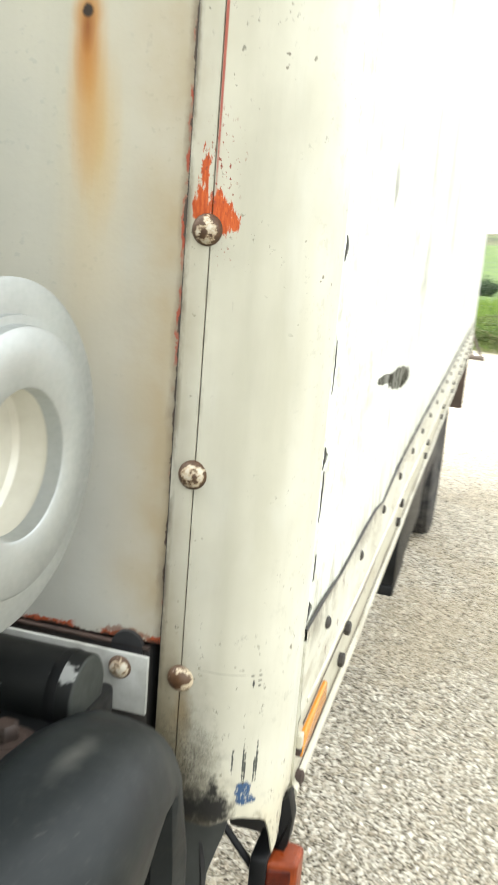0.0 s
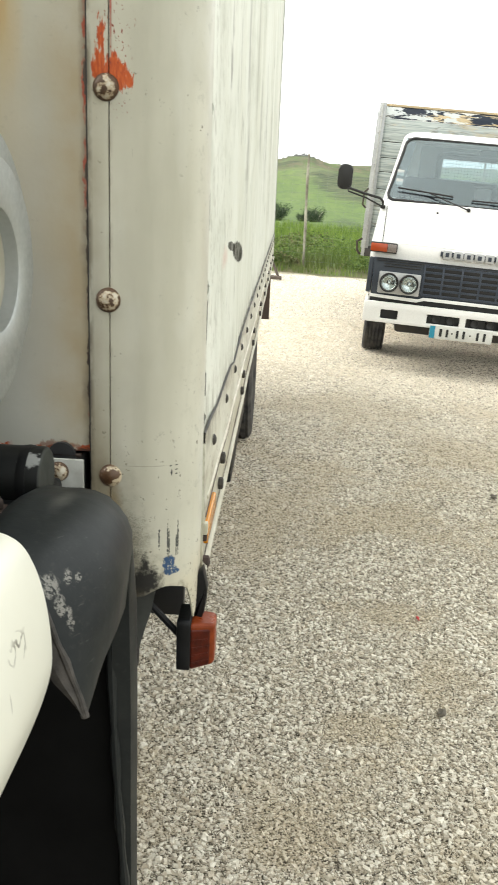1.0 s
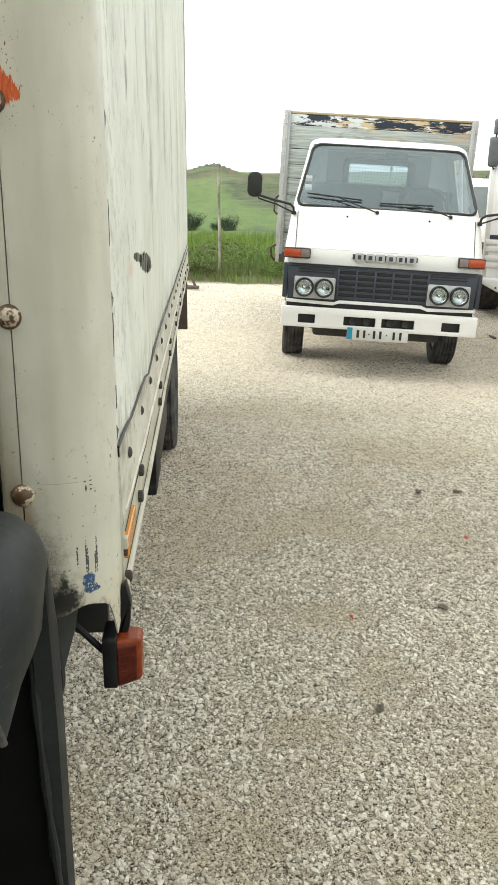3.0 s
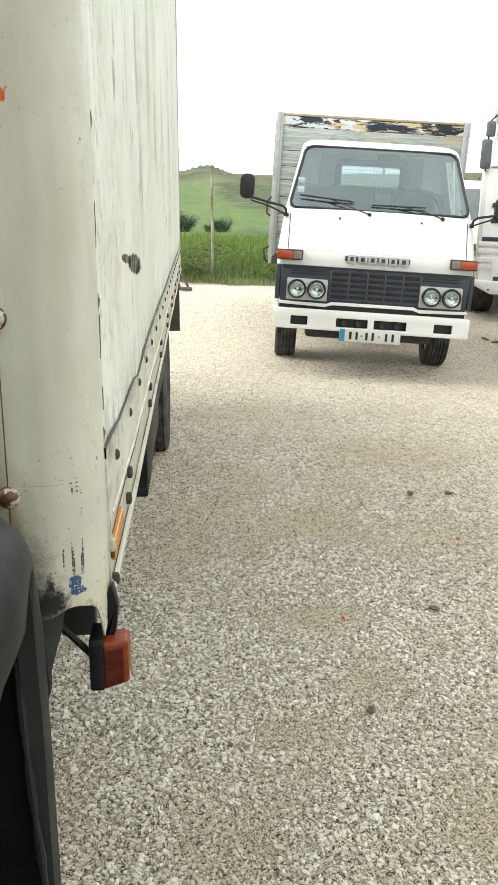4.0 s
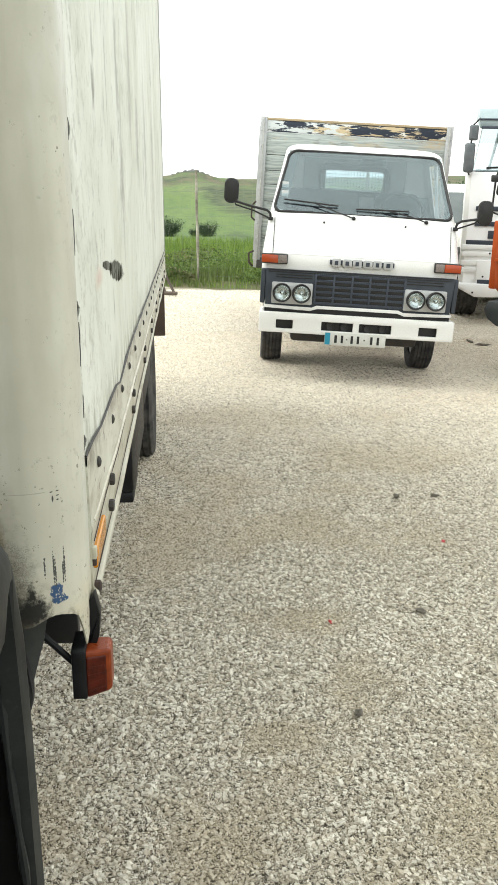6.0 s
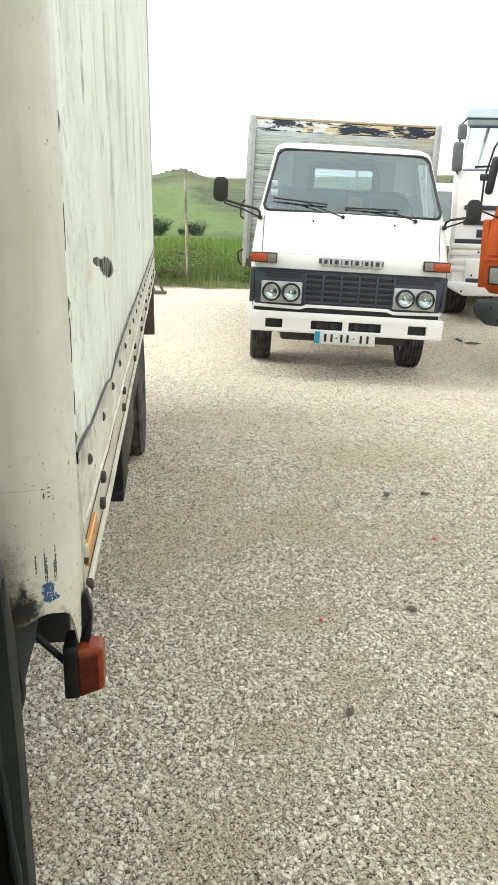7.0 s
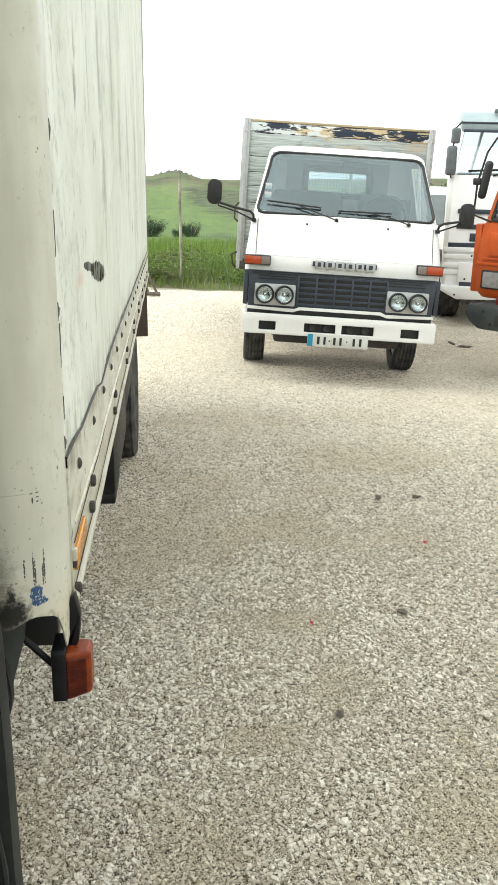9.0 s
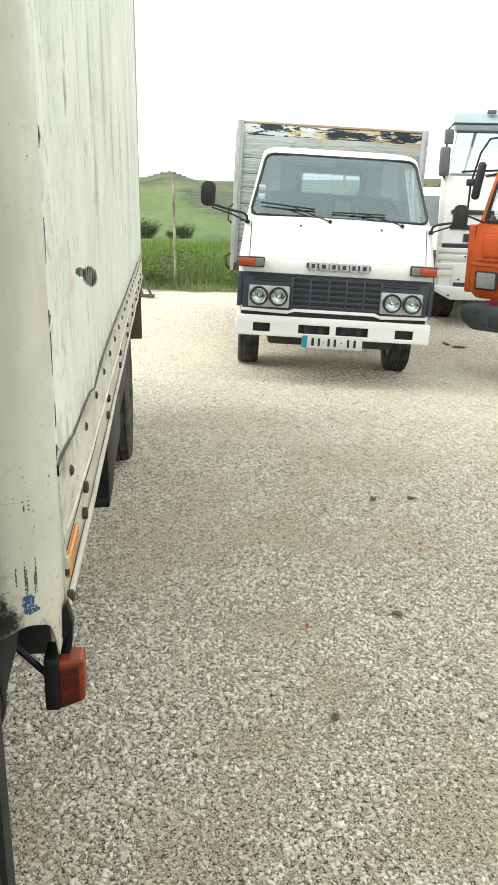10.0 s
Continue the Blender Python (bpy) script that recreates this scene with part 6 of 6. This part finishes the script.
# ---- the larger trucks and the van parked behind ----
def build_white_truck():
    t = tagged(thing("white_truck", pose(3.762, 10.12, -0.254, 0, 1.0, -11) @ Matrix.Scale(1.1, 4)), "tall white lorry cab with a pale sun visor", "truck")
    W = 1.85
    # cab shell, local x to the right along its front, y to the back
    rows = []
    for z, f, a in ((0.62, 0.0, 0.0), (1.85, 0.04, 0.0), (1.90, 0.06, 0.005), (2.42, 0.24, 0.10), (2.62, 0.40, 0.14), (2.70, 0.7, 0.22)):
        row = [(a + 0.22, 1.9, z), (a + 0.03, f + 0.16, z), (a + 0.015, f + 0.05, z), (a + 0.06, f, z)]
        row += [(W - x, y, zz) for x, y, zz in reversed(row)]
        rows.append(row)
    bm = bmesh.new()
    g = [[bm.verts.new(p) for p in r] for r in rows]
    for k, (p, q) in enumerate(zip(g, g[1:])):
        for i in range(7):
            if k == 2 and i in (3,):
                continue
            if k == 2 and i in (0, 6):
                continue
            bm.faces.new((p[i], p[i + 1], q[i + 1], q[i]))
    bm.faces.new(g[-1])
    bm.faces.new([r[0] for r in g[:3]] + [g[2][7], g[1][7], g[0][7]])
    bmesh.ops.recalc_face_normals(bm, faces=bm.faces)
    bmesh.ops.solidify(bm, geom=list(bm.faces), thickness=0.02)
    part("cab", bm, WHITE2, t)
    glass = part("windscreen", sheet([[(0.07, 0.062, 1.91), (W - 0.07, 0.062, 1.91)], [(0.165, 0.235, 2.41), (W - 0.165, 0.235, 2.41)]], thick=0.005), GLASS, t)
    glass.visible_shadow = False
    part("dashboard", slab(0.12, W - 0.12, 0.2, 0.6, 1.7, 1.93, 0.02), CABIN, t)
    part("rear_wall_trim", slab(0.2, W - 0.2, 1.7, 1.74, 1.2, 1.93), WHITE2, t)
    part("grab_rail", tube([(0.30, 0.5, 1.92), (0.42, 0.62, 2.4)], 0.018, 6), WHITE2, t)
    part("visor", extruded([(0.02, 2.36), (0.0, 2.45), (0.14, 2.58), (0.30, 2.60), (0.36, 2.46)], "x", 0.10, W - 0.10, 0.02), worn("pale_visor", (0.33, 0.40, 0.41), (0.26, 0.33, 0.34), 8, 0.35), t, "pale green-grey sun visor")
    part("visor_gutter", slab(0.08, W - 0.08, -0.012, 0.05, 2.452, 2.470, 0.006), GREYP, t)
    for x in (0.45, 0.62):
        part("roof_lamp", slab(x, x + 0.10, 0.06, 0.12, 2.57, 2.615, 0.012), MIRG, t)
    part("visor_lip", slab(0.12, W - 0.12, 0.0, 0.03, 2.36, 2.39, 0.006), GREYP, t)
    for k, (x0, z, h) in enumerate(((0.14, 1.50, 0.05), (0.52, 1.42, 0.05), (0.14, 1.33, 0.05), (0.30, 1.21, 0.09), (0.06, 1.12, 0.05))):
        part("grille_slot", slab(x0, W - 0.14, 0.005, 0.04, z - h / 2, z + h / 2, 0.004), GREYP, t)
    for k, z in enumerate((1.04, 0.96, 0.86, 0.78)):
        part("grille_slat", slab(0.02, 0.9, -0.012, 0.03, z, z + 0.055, 0.008), WHITE2, t)
    part("bumper_block", slab(0.20, 0.46, -0.03, 0.05, 0.62, 0.92, 0.01), WHITE2, t)
    part("bumper_recess", slab(0.22, 0.44, -0.034, 0.0, 0.63, 0.70, 0.004), GREYP, t)
    part("side_plate", slab(0.50, 0.58, -0.016, -0.01, 0.80, 0.92), BLUE, t)
    part("bumper", extruded([(0.0, 0.60), (0.0, 0.66), (1.7, 0.62), (W, 0.62), (W, 0.52), (0.2, 0.50)], "y", -0.09, 0.12, 0.02), WHITE2, t, "white bumper with small holes")
    for x, z in ((0.34, 1.0), (0.44, 0.79), (0.28, 0.735), (0.17, 0.555), (0.60, 0.555)):
        part("small_hole", dome((x, -0.013 if z > 0.9 else -0.092 if z < 0.6 else -0.031, z), 0.012, 0.003, "-y", 10), BLACKP, t)
    part("wiper", tube([(0.22, 0.06, 1.945), (0.95, 0.06, 1.985)], 0.012, 6), BLACKP, t)
    part("wiper_arm", tube([(0.5, 0.05, 1.90), (0.75, 0.05, 1.965)], 0.012, 6), BLACKP, t)
    arm = part("mirror_arm", tube([(0.28, 0.22, 2.47), (0.10, 0.05, 2.47), (0.03, 0.0, 2.40), (0.0, 0.0, 1.92), (0.04, 0.1, 1.86)], 0.011, 6), BLACKP, t)
    part("mirror_head", slab(-0.01, 0.09, -0.02, 0.05, 2.235, 2.40, 0.022, 3), MIRG, arm)
    part("mirror_head", slab(-0.045, 0.07, -0.02, 0.06, 1.89, 2.21, 0.028, 3), MIRG, arm)
    make_wheel("front_wheel", t, (0.20, 0.96, 0.583), 0.42, 0.30, 0.28, 5, -1)
    make_wheel("front_wheel", t, (W - 0.20, 0.96, 0.583), 0.42, 0.30, 0.28, 5, 1)
    part("chassis", slab(0.7, W - 0.7, 0.3, 5.4, 0.62, 0.86, 0.02), CHASSIS, t)
    part("rear_axle", slab(0.5, W - 0.5, 4.5, 4.7, 0.5, 0.68, 0.03), CHASSIS, t)
    make_wheel("rear_wheel", t, (0.30, 4.6, 0.583), 0.42, 0.3, 0.28, 5, -1)
    make_wheel("rear_wheel", t, (W - 0.30, 4.6, 0.583), 0.42, 0.3, 0.28, 5, 1)


build_white_truck()


def build_orange_truck():
    t = tagged(thing("orange_truck", pose(3.06, 7.03, -0.08, 0, 1.0, -50)), "bright orange lorry cab with a dark grey bumper", "truck")
    W = 2.2
    rows = []
    for z, f, a in ((0.78, 0.04, 0.06), (0.84, 0.0, 0.02), (1.10, 0.0, 0.0), (1.42, 0.01, 0.03), (1.47, 0.03, 0.045), (2.15, 0.19, 0.15), (2.3, 0.45, 0.22)):
        row = [(a, 1.7, z), (a, f + 0.10, z), (a + 0.03, f + 0.03, z), (a + 0.09, f, z)]
        row += [(W - x, y, zz) for x, y, zz in reversed(row)]
        rows.append(row)
    bm = bmesh.new()
    g = [[bm.verts.new(p) for p in r] for r in rows]
    for k, (p, q) in enumerate(zip(g, g[1:])):
        for i in range(7):
            if k == 4 and i in (3, 0, 6):
                continue
            bm.faces.new((p[i], p[i + 1], q[i + 1], q[i]))
    bm.faces.new(g[-1])
    bmesh.ops.recalc_face_normals(bm, faces=bm.faces)
    bmesh.ops.solidify(bm, geom=list(bm.faces), thickness=0.02)
    part("cab", bm, ORANGE, t, "orange painted steel cab")
    gl = part("windscreen", sheet([[(0.15, 0.03, 1.48), (W - 0.15, 0.03, 1.48)], [(0.24, 0.18, 2.13), (W - 0.24, 0.18, 2.13)]], thick=0.005), GLASS, t)
    gl.visible_shadow = False
    part("windscreen_rubber", tube([(0.15, 0.02, 1.48), (0.24, 0.17, 2.13), (W - 0.24, 0.17, 2.13), (W - 0.15, 0.02, 1.48), (0.15, 0.02, 1.48)], 0.018, 6), RUBBER, t)
    part("dashboard", slab(0.1, W - 0.1, 0.12, 0.5, 1.2, 1.52, 0.02), CABIN, t)
    part("seat_back", slab(0.35, 0.85, 1.1, 1.25, 1.2, 1.9, 0.05), SEAT, t)
    part("front_press", slab(0.16, W - 0.16, -0.014, 0.02, 1.16, 1.37, 0.012), ORANGE, t)
    part("front_ridge", slab(0.04, W - 0.04, -0.012, 0.02, 1.075, 1.105, 0.008), ORANGE, t)
    part("front_ridge", slab(0.10, W - 0.10, -0.016, 0.02, 1.125, 1.145, 0.008), ORANGE, t)
    hl = part("headlamp_frame", extruded(rounded(0.115, 0.345, 0.865, 1.035, 0.015), "y", -0.02, 0.03, 0.006), RUBBER, t)
    part("headlamp", extruded(rounded(0.135, 0.325, 0.88, 1.02, 0.012), "y", -0.026, -0.018, 0.003), worn("dull_ribbed_headlamp_glass", (0.34, 0.34, 0.33), (0.20, 0.20, 0.20), 16, 0.15), hl, "dull square headlamp glass")
    part("bumper", extruded([(0.06, 0.73), (0.02, 0.64), (0.07, 0.56), (0.17, 0.50), (W - 0.1, 0.50), (W, 0.56), (W + 0.05, 0.62), (W + 0.02, 0.73)], "y", -0.10, 0.35, 0.03), worn("faded_grey_bumper_plastic", (0.042, 0.052, 0.054), (0.065, 0.075, 0.076), 7, 0.6), t, "faded dark grey plastic bumper")
    part("bumper_pocket", slab(0.34, 0.7, -0.104, -0.08, 0.54, 0.65, 0.01), DARK, t)
    part("bumper_bolt", dome((0.30, -0.10, 0.56), 0.016, 0.004, "-y", 10), BLACKP, t)
    part("bumper_bolt", dome((0.22, -0.10, 0.67), 0.014, 0.004, "-y", 10), BLACKP, t)
    part("tow_panel", slab(0.28, W - 0.28, 0.0, 0.05, 0.70, 0.79, 0.01), worn("dark_red_valance", (0.18, 0.02, 0.018), (0.12, 0.015, 0.014), 8, 0.5), t)
    arm = part("mirror_arm", tube([(0.06, 0.05, 1.45), (-0.10, -0.06, 1.52), (-0.09, -0.06, 1.80), (-0.03, -0.04, 2.06), (0.04, -0.02, 2.18), (0.15, 0.02, 2.20), (0.24, 0.16, 2.16)], 0.010, 8), BLACKP, t)
    arm.location = (0.10, 0.0, 0.0)
    bm = slab(-0.036, 0.036, -0.05, 0.02, -0.165, 0.165, 0.032, 4)
    bmesh.ops.transform(bm, matrix=pose(-0.012, -0.05, 1.825, 0, 9, 10), verts=bm.verts)
    part("mirror_head", bm, BLACKP, arm, "tall black mirror")
    part("mirror_clamp", slab(-0.13, -0.05, -0.08, -0.04, 1.78, 1.84, 0.01), BLACKP, arm)
    for s in (0.25, W - 0.25):
        make_wheel("front_wheel", t, (s, 2.6, 0.44), 0.44, 0.28, 0.27, 5, -1 if s < 1 else 1)
        make_wheel("rear_wheel", t, (s, 5.0, 0.44), 0.44, 0.28, 0.27, 5, -1 if s < 1 else 1)
    part("chassis", slab(0.65, W - 0.65, 0.3, 5.9, 0.5, 0.75, 0.02), CHASSIS, t)
    part("side_flare", slab(-0.03, 0.04, 0.05, 0.5, 0.82, 1.44, 0.015), ORANGE, t)


build_orange_truck()


def build_van():
    t = tagged(thing("white_van", pose(3.80, 11.6, -0.1, 0, 1.0, -8)), "small white van parked behind the trucks", "van")
    rows = []
    for z, f, a in ((0.35, 0.0, 0.02), (0.9, 0.0, 0.0), (1.25, 0.12, 0.0), (1.72, 0.62, 0.10), (1.80, 0.85, 0.18)):
        row = [(a, 3.6, z), (a, f + 0.35, z), (a, f + 0.08, z), (a + 0.08, f, z)]
        row += [(1.65 - x, y, zz) for x, y, zz in reversed(row)]
        rows.append(row)
    bm = bmesh.new()
    g = [[bm.verts.new(p) for p in r] for r in rows]
    for k, (p, q) in enumerate(zip(g, g[1:])):
        for i in range(7):
            bm.faces.new((p[i], p[i + 1], q[i + 1], q[i]))
    bm.faces.new(g[-1])
    part("body", bm, WHITE, t)
    part("windscreen", sheet([[(0.10, 0.115, 1.27), (1.55, 0.115, 1.27)], [(0.19, 0.60, 1.70), (1.46, 0.60, 1.70)]], thick=0.006), worn("dark_van_glass", (0.10, 0.12, 0.12), (0.14, 0.16, 0.16), 3, 0.08), t)
    for s in (0.12, 1.53):
        for y in (0.7, 2.9):
            make_wheel("wheel", t, (s, y, 0.30), 0.30, 0.18, 0.19, 4, -1 if s < 1 else 1)


build_van()


# ---- fence, meadow and small things ----
def fence_line(x):
    return 14.75 - 0.30 * x


def build_fence():
    f = tagged(thing("fence", pose(0, 0, 0)), "wire mesh fence on weathered posts", "fence")
    rng = random.Random(5)
    for x in (-7.6, -5.0, -2.25, 0.50, 3.3, 6.0, 8.8, 11.6):
        y = fence_line(x)
        z = ground_height(x, y)
        lean = rng.uniform(-0.02, 0.02)
        pts = [(x + lean * k + 0.012 * math.sin(k * 5 + x), y, z - 0.1 + 2.02 * k) for k in (0, 0.2, 0.4, 0.6, 0.8, 1.0)]
        part("post", tube(pts, [0.024, 0.021, 0.028, 0.023, 0.027, 0.019], 8), POST, f, "weathered wooden fence post")
    bm = bmesh.new()
    for k in range(13):
        z = 0.12 + 0.145 * k
        tube([(x, fence_line(x) - 0.03, ground_height(x, fence_line(x)) + z + 0.01 * math.sin(x * 2 + k)) for x in (-8, -5, -2.25, 0.5, 3.3, 6, 9, 12)], 0.0010, 3, bm)
    for i in range(134):
        x = -8 + 0.15 * i
        y = fence_line(x) - 0.03
        z = ground_height(x, y)
        tube([(x, y, z + 0.08), (x, y, z + 1.87)], 0.0008, 3, bm)
    part("wire_mesh", bm, WIRE, f, smooth=False)


build_fence()


def build_grass():
    """Tall blades behind the fence and a few along its foot."""
    rng = np.random.default_rng(3)
    V, F = [], []
    n = 0
    while n < 60000:
        x = rng.uniform(-6, 14)
        y = fence_line(x) + (-0.75 + rng.uniform(0, 1) ** 1.5 * 15)
        d = y - fence_line(x)
        clump = noise.noise((x * 0.8, y * 0.8, 2.0))
        if d < -0.1 and (clump < -0.05 or rng.uniform() < 0.5):
            continue
        h = (0.10 + 0.26 * rng.uniform() + 0.20 * clump) * (0.4 if d < -0.1 else 1.0)
        if h < 0.08:
            h = 0.08
        a = rng.uniform(0, 6.28)
        w = 0.003 + 0.005 * rng.uniform()
        z = ground_height(x, y)
        lx, ly = rng.normal(0, 0.14) * h, rng.normal(0, 0.14) * h
        c, s = math.cos(a) * w, math.sin(a) * w
        k = len(V)
        V += [(x - c, y - s, z - 0.02), (x + c, y + s, z - 0.02), (x + c * 0.7 + lx * 0.5, y + s * 0.7 + ly * 0.5, z + h * 0.6), (x - c * 0.7 + lx * 0.5, y - s * 0.7 + ly * 0.5, z + h * 0.6), (x + lx * 1.4, y + ly * 1.4, z + h)]
        F += [(k, k + 1, k + 2, k + 3), (k + 3, k + 2, k + 4)]
        n += 1
    me = bpy.data.meshes.new("grass")
    me.from_pydata(V, [], F)
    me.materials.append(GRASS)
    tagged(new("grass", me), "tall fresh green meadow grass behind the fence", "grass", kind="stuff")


build_grass()


def build_weeds():
    """Low leafy weeds and scrub along the fence, in mounds."""
    rng = np.random.default_rng(12)
    V, F = [], []
    while len(F) < 42000:
        x = rng.uniform(-5, 9)
        d = rng.uniform(0, 1) ** 1.8 * 4.5
        y = fence_line(x) - 0.25 + d
        m = noise.noise((x * 0.55, y * 0.35, 9.0)) + 0.15
        if m < 0.0:
            continue
        top = min(0.75, 0.15 + 1.1 * m)
        base = np.array([x, y, ground_height(x, y)])
        p = base + np.array([0, 0, top * rng.uniform(0.1, 1.0) ** 0.6])
        u, w = rng.normal(0, 1, 3), rng.normal(0, 1, 3)
        s = rng.uniform(0.012, 0.032)
        u, w = u / np.linalg.norm(u) * s, w / np.linalg.norm(w) * s * 0.6
        k = len(V)
        V += [tuple(p - u), tuple(p + w), tuple(p + u), tuple(p - w)]
        F += [(k, k + 1, k + 2, k + 3)]
    me = bpy.data.meshes.new("weeds")
    me.from_pydata(V, [], F)
    me.materials.append(WEED)
    tagged(new("weeds", me), "dark green leafy weeds along the fence", "weeds", kind="stuff")


def weed_material():
    p = Paint("weed_leaves", 0.7, spec=0.25)
    r = p.island()
    c = p.mix(r, (0.055, 0.105, 0.026), (0.165, 0.235, 0.058))
    dry = p.math("ADD", p.noise(0.55, 4, 0.6), p.math("MULTIPLY", r, 0.12))
    c = p.mix(p.math("MULTIPLY", p.span(dry, 0.56, 0.66), 0.75, True), c, (0.13, 0.105, 0.060))
    return p.done(c)


WEED = weed_material()
build_weeds()


def build_bush(at, size, seed, label):
    rng = np.random.default_rng(seed)
    b = tagged(thing("bush", Matrix.Translation((at[0], at[1], ground_height(at[0], at[1]) - 0.12))), label, "bush")
    stems = bmesh.new()
    tips = []
    for i in range(9):
        a = rng.uniform(0, 6.28)
        top = Vector((math.cos(a) * size * rng.uniform(0.15, 0.8), math.sin(a) * size * 0.5, size * rng.uniform(0.45, 1.0)))
        tube([(0, 0, -0.1), top * 0.5 + Vector((0, 0, 0.1 * size)), top], [0.05 * size, 0.03 * size, 0.01 * size], 5, stems)
        tips.append(top)
    part("stems", stems, POST, b)
    V, F = [], []
    for i in range(9000):
        t = tips[int(rng.integers(len(tips)))] * rng.uniform(0.12, 1.05)
        p = np.array(t) + rng.normal(0, 0.13, 3) * size
        p[2] = max(p[2], 0.02)
        u, w = rng.normal(0, 1, 3), rng.normal(0, 1, 3)
        s = size * rng.uniform(0.018, 0.042)
        u, w = u / np.linalg.norm(u) * s, w / np.linalg.norm(w) * s * 0.6
        k = len(V)
        V += [tuple(p - u), tuple(p + w), tuple(p + u), tuple(p - w)]
        F += [(k, k + 1, k + 2, k + 3)]
    me = bpy.data.meshes.new("foliage")
    me.from_pydata(V, [], F)
    me.materials.append(BUSH)
    o = new("foliage", me)
    o.parent = b
    return b


for at, s, k, lab in (((-0.45, 44.0), 0.95, 1, "round dark green bush on the meadow"), ((1.65, 44.0), 0.80, 2, "ragged dark green shrub on the meadow"), ((0.95, 44.6), 0.50, 3, "low dark shrub on the meadow"), ((-3.6, 46.0), 1.6, 4, "dark green bush on the meadow"), ((20.0, 60.0), 3.4, 5, "large dark bush behind the vehicles"), ((17.0, 58.0), 2.9, 6, "large dark bush behind the vehicles"), ((14.2, 59.0), 2.6, 7, "dark bush behind the vehicles")):
    build_bush(at, s, k, lab)


def rock_mesh(size, seed, flat=0.6):
    bm = bmesh.new()
    bmesh.ops.create_icosphere(bm, subdivisions=2, radius=size)
    for v in bm.verts:
        k = 1 + 0.7 * noise.noise(Vector(v.co) * (1.9 / size) + Vector((seed, 0, 0)))
        v.co = Vector((v.co.x * k, v.co.y * k, v.co.z * k * flat))
    return bm


for i, (x, y, s) in enumerate(((3.2, 222, 0.80), (4.6, 223, 0.62), (1.6, 223, 0.66), (5.9, 223, 0.55), (7.2, 224, 0.55), (-0.1, 223, 0.45), (-1.4, 224, 0.45), (9.2, 225, 0.40), (2.4, 221, 0.55), (4.0, 221, 0.60), (8.2, 224, 0.35), (12.5, 226, 0.40))):
    r = solo("hilltop_rock", rock_mesh(s, i * 3.1, 0.8), ROCK, Matrix.Translation((x, y, ground_height(x, y) - s * 0.10)))
    tagged(r, "grey rock outcrop on the crest of the hill", "rock", "hilltop rocks")


TRES = worn("dull_steel", (0.055, 0.042, 0.034), (0.10, 0.078, 0.06), 20, 0.7)


def build_trestle():
    t = tagged(thing("steel_trestle", pose(-0.07, 12.8, ground_height(0.05, 12.9), 0, 0, -20) @ Matrix.Scale(1.6, 4)), "rusty steel trestle lying by the fence", "trestle")
    for k in range(4):
        x = -0.30 + 0.09 * k
        part("bar", tube([(x, 0, 0.46 - 0.05 * k), (x + 0.17, -0.05, 0.02)], 0.014, 6), TRES, t)
    part("top_rail", tube([(-0.42, 0.02, 0.46), (0.0, 0.02, 0.20)], 0.02, 6), TRES, t)
    part("foot_rail", tube([(-0.20, -0.05, 0.03), (0.16, -0.05, 0.03)], 0.02, 6), TRES, t)


build_trestle()


def scrap(name, label, at, size, material, seed):
    bm = rock_mesh(1.0, seed, 1.0)
    for v in bm.verts:
        v.co = Vector((v.co.x * size[0], v.co.y * size[1], v.co.z * size[2]))
    z = ground_height(at[0], at[1])
    return tagged(solo(name, bm, material, pose(at[0], at[1], z + size[2] * 0.6 + 0.008, 0, 0, seed * 70)), label, name.replace("_", " "))


DARKSTONE = worn("dark_damp_stone", (0.08, 0.072, 0.055), (0.16, 0.14, 0.11), 60, 0.8)
scrap("dark_stone", "dark brown stone lying on pale gravel", (0.766, 1.509), (0.019, 0.013, 0.011), DARKSTONE, 1.0)
scrap("dark_stone", "dark brown stone lying on pale gravel", (1.158, 2.19), (0.024, 0.014, 0.008), DARKSTONE, 2.0)
scrap("dark_stone", "small dark stone lying on pale gravel", (1.386, 3.529), (0.022, 0.014, 0.010), DARKSTONE, 3.0)
scrap("dark_stone", "small dark stone lying on pale gravel", (1.599, 3.515), (0.026, 0.013, 0.010), DARKSTONE, 2.6)
scrap("dark_twig", "short dark twig lying on the gravel by the trucks", (3.546, 8.787), (0.10, 0.016, 0.014), DARKSTONE, 1.4)
scrap("dark_twig", "short dark twig lying on the gravel by the trucks", (3.624, 8.559), (0.08, 0.018, 0.014), DARKSTONE, 4.9)
for k, (x, y, s) in enumerate(((-0.16, 1.255, 0.014), (1.244, 1.468, 0.018), (0.645, 1.177, 0.012), (1.02, 1.32, 0.011), (0.40, 1.62, 0.012))):
    tagged(scrap("limestone_lump", "larger pale limestone lump among the gravel", (x, y), (s, s * 0.75, s * 0.6), STONE, 3.0 + k * 1.7), "larger pale limestone lump among the gravel", "stone", "limestone lumps")
scrap("red_scrap", "small red plastic scrap on the gravel", (0.777, 2.131), (0.015, 0.005, 0.004), REDBIT, 4.0)
scrap("red_scrap", "small red plastic scrap on the gravel", (1.461, 2.889), (0.008, 0.014, 0.005), REDBIT, 5.0)
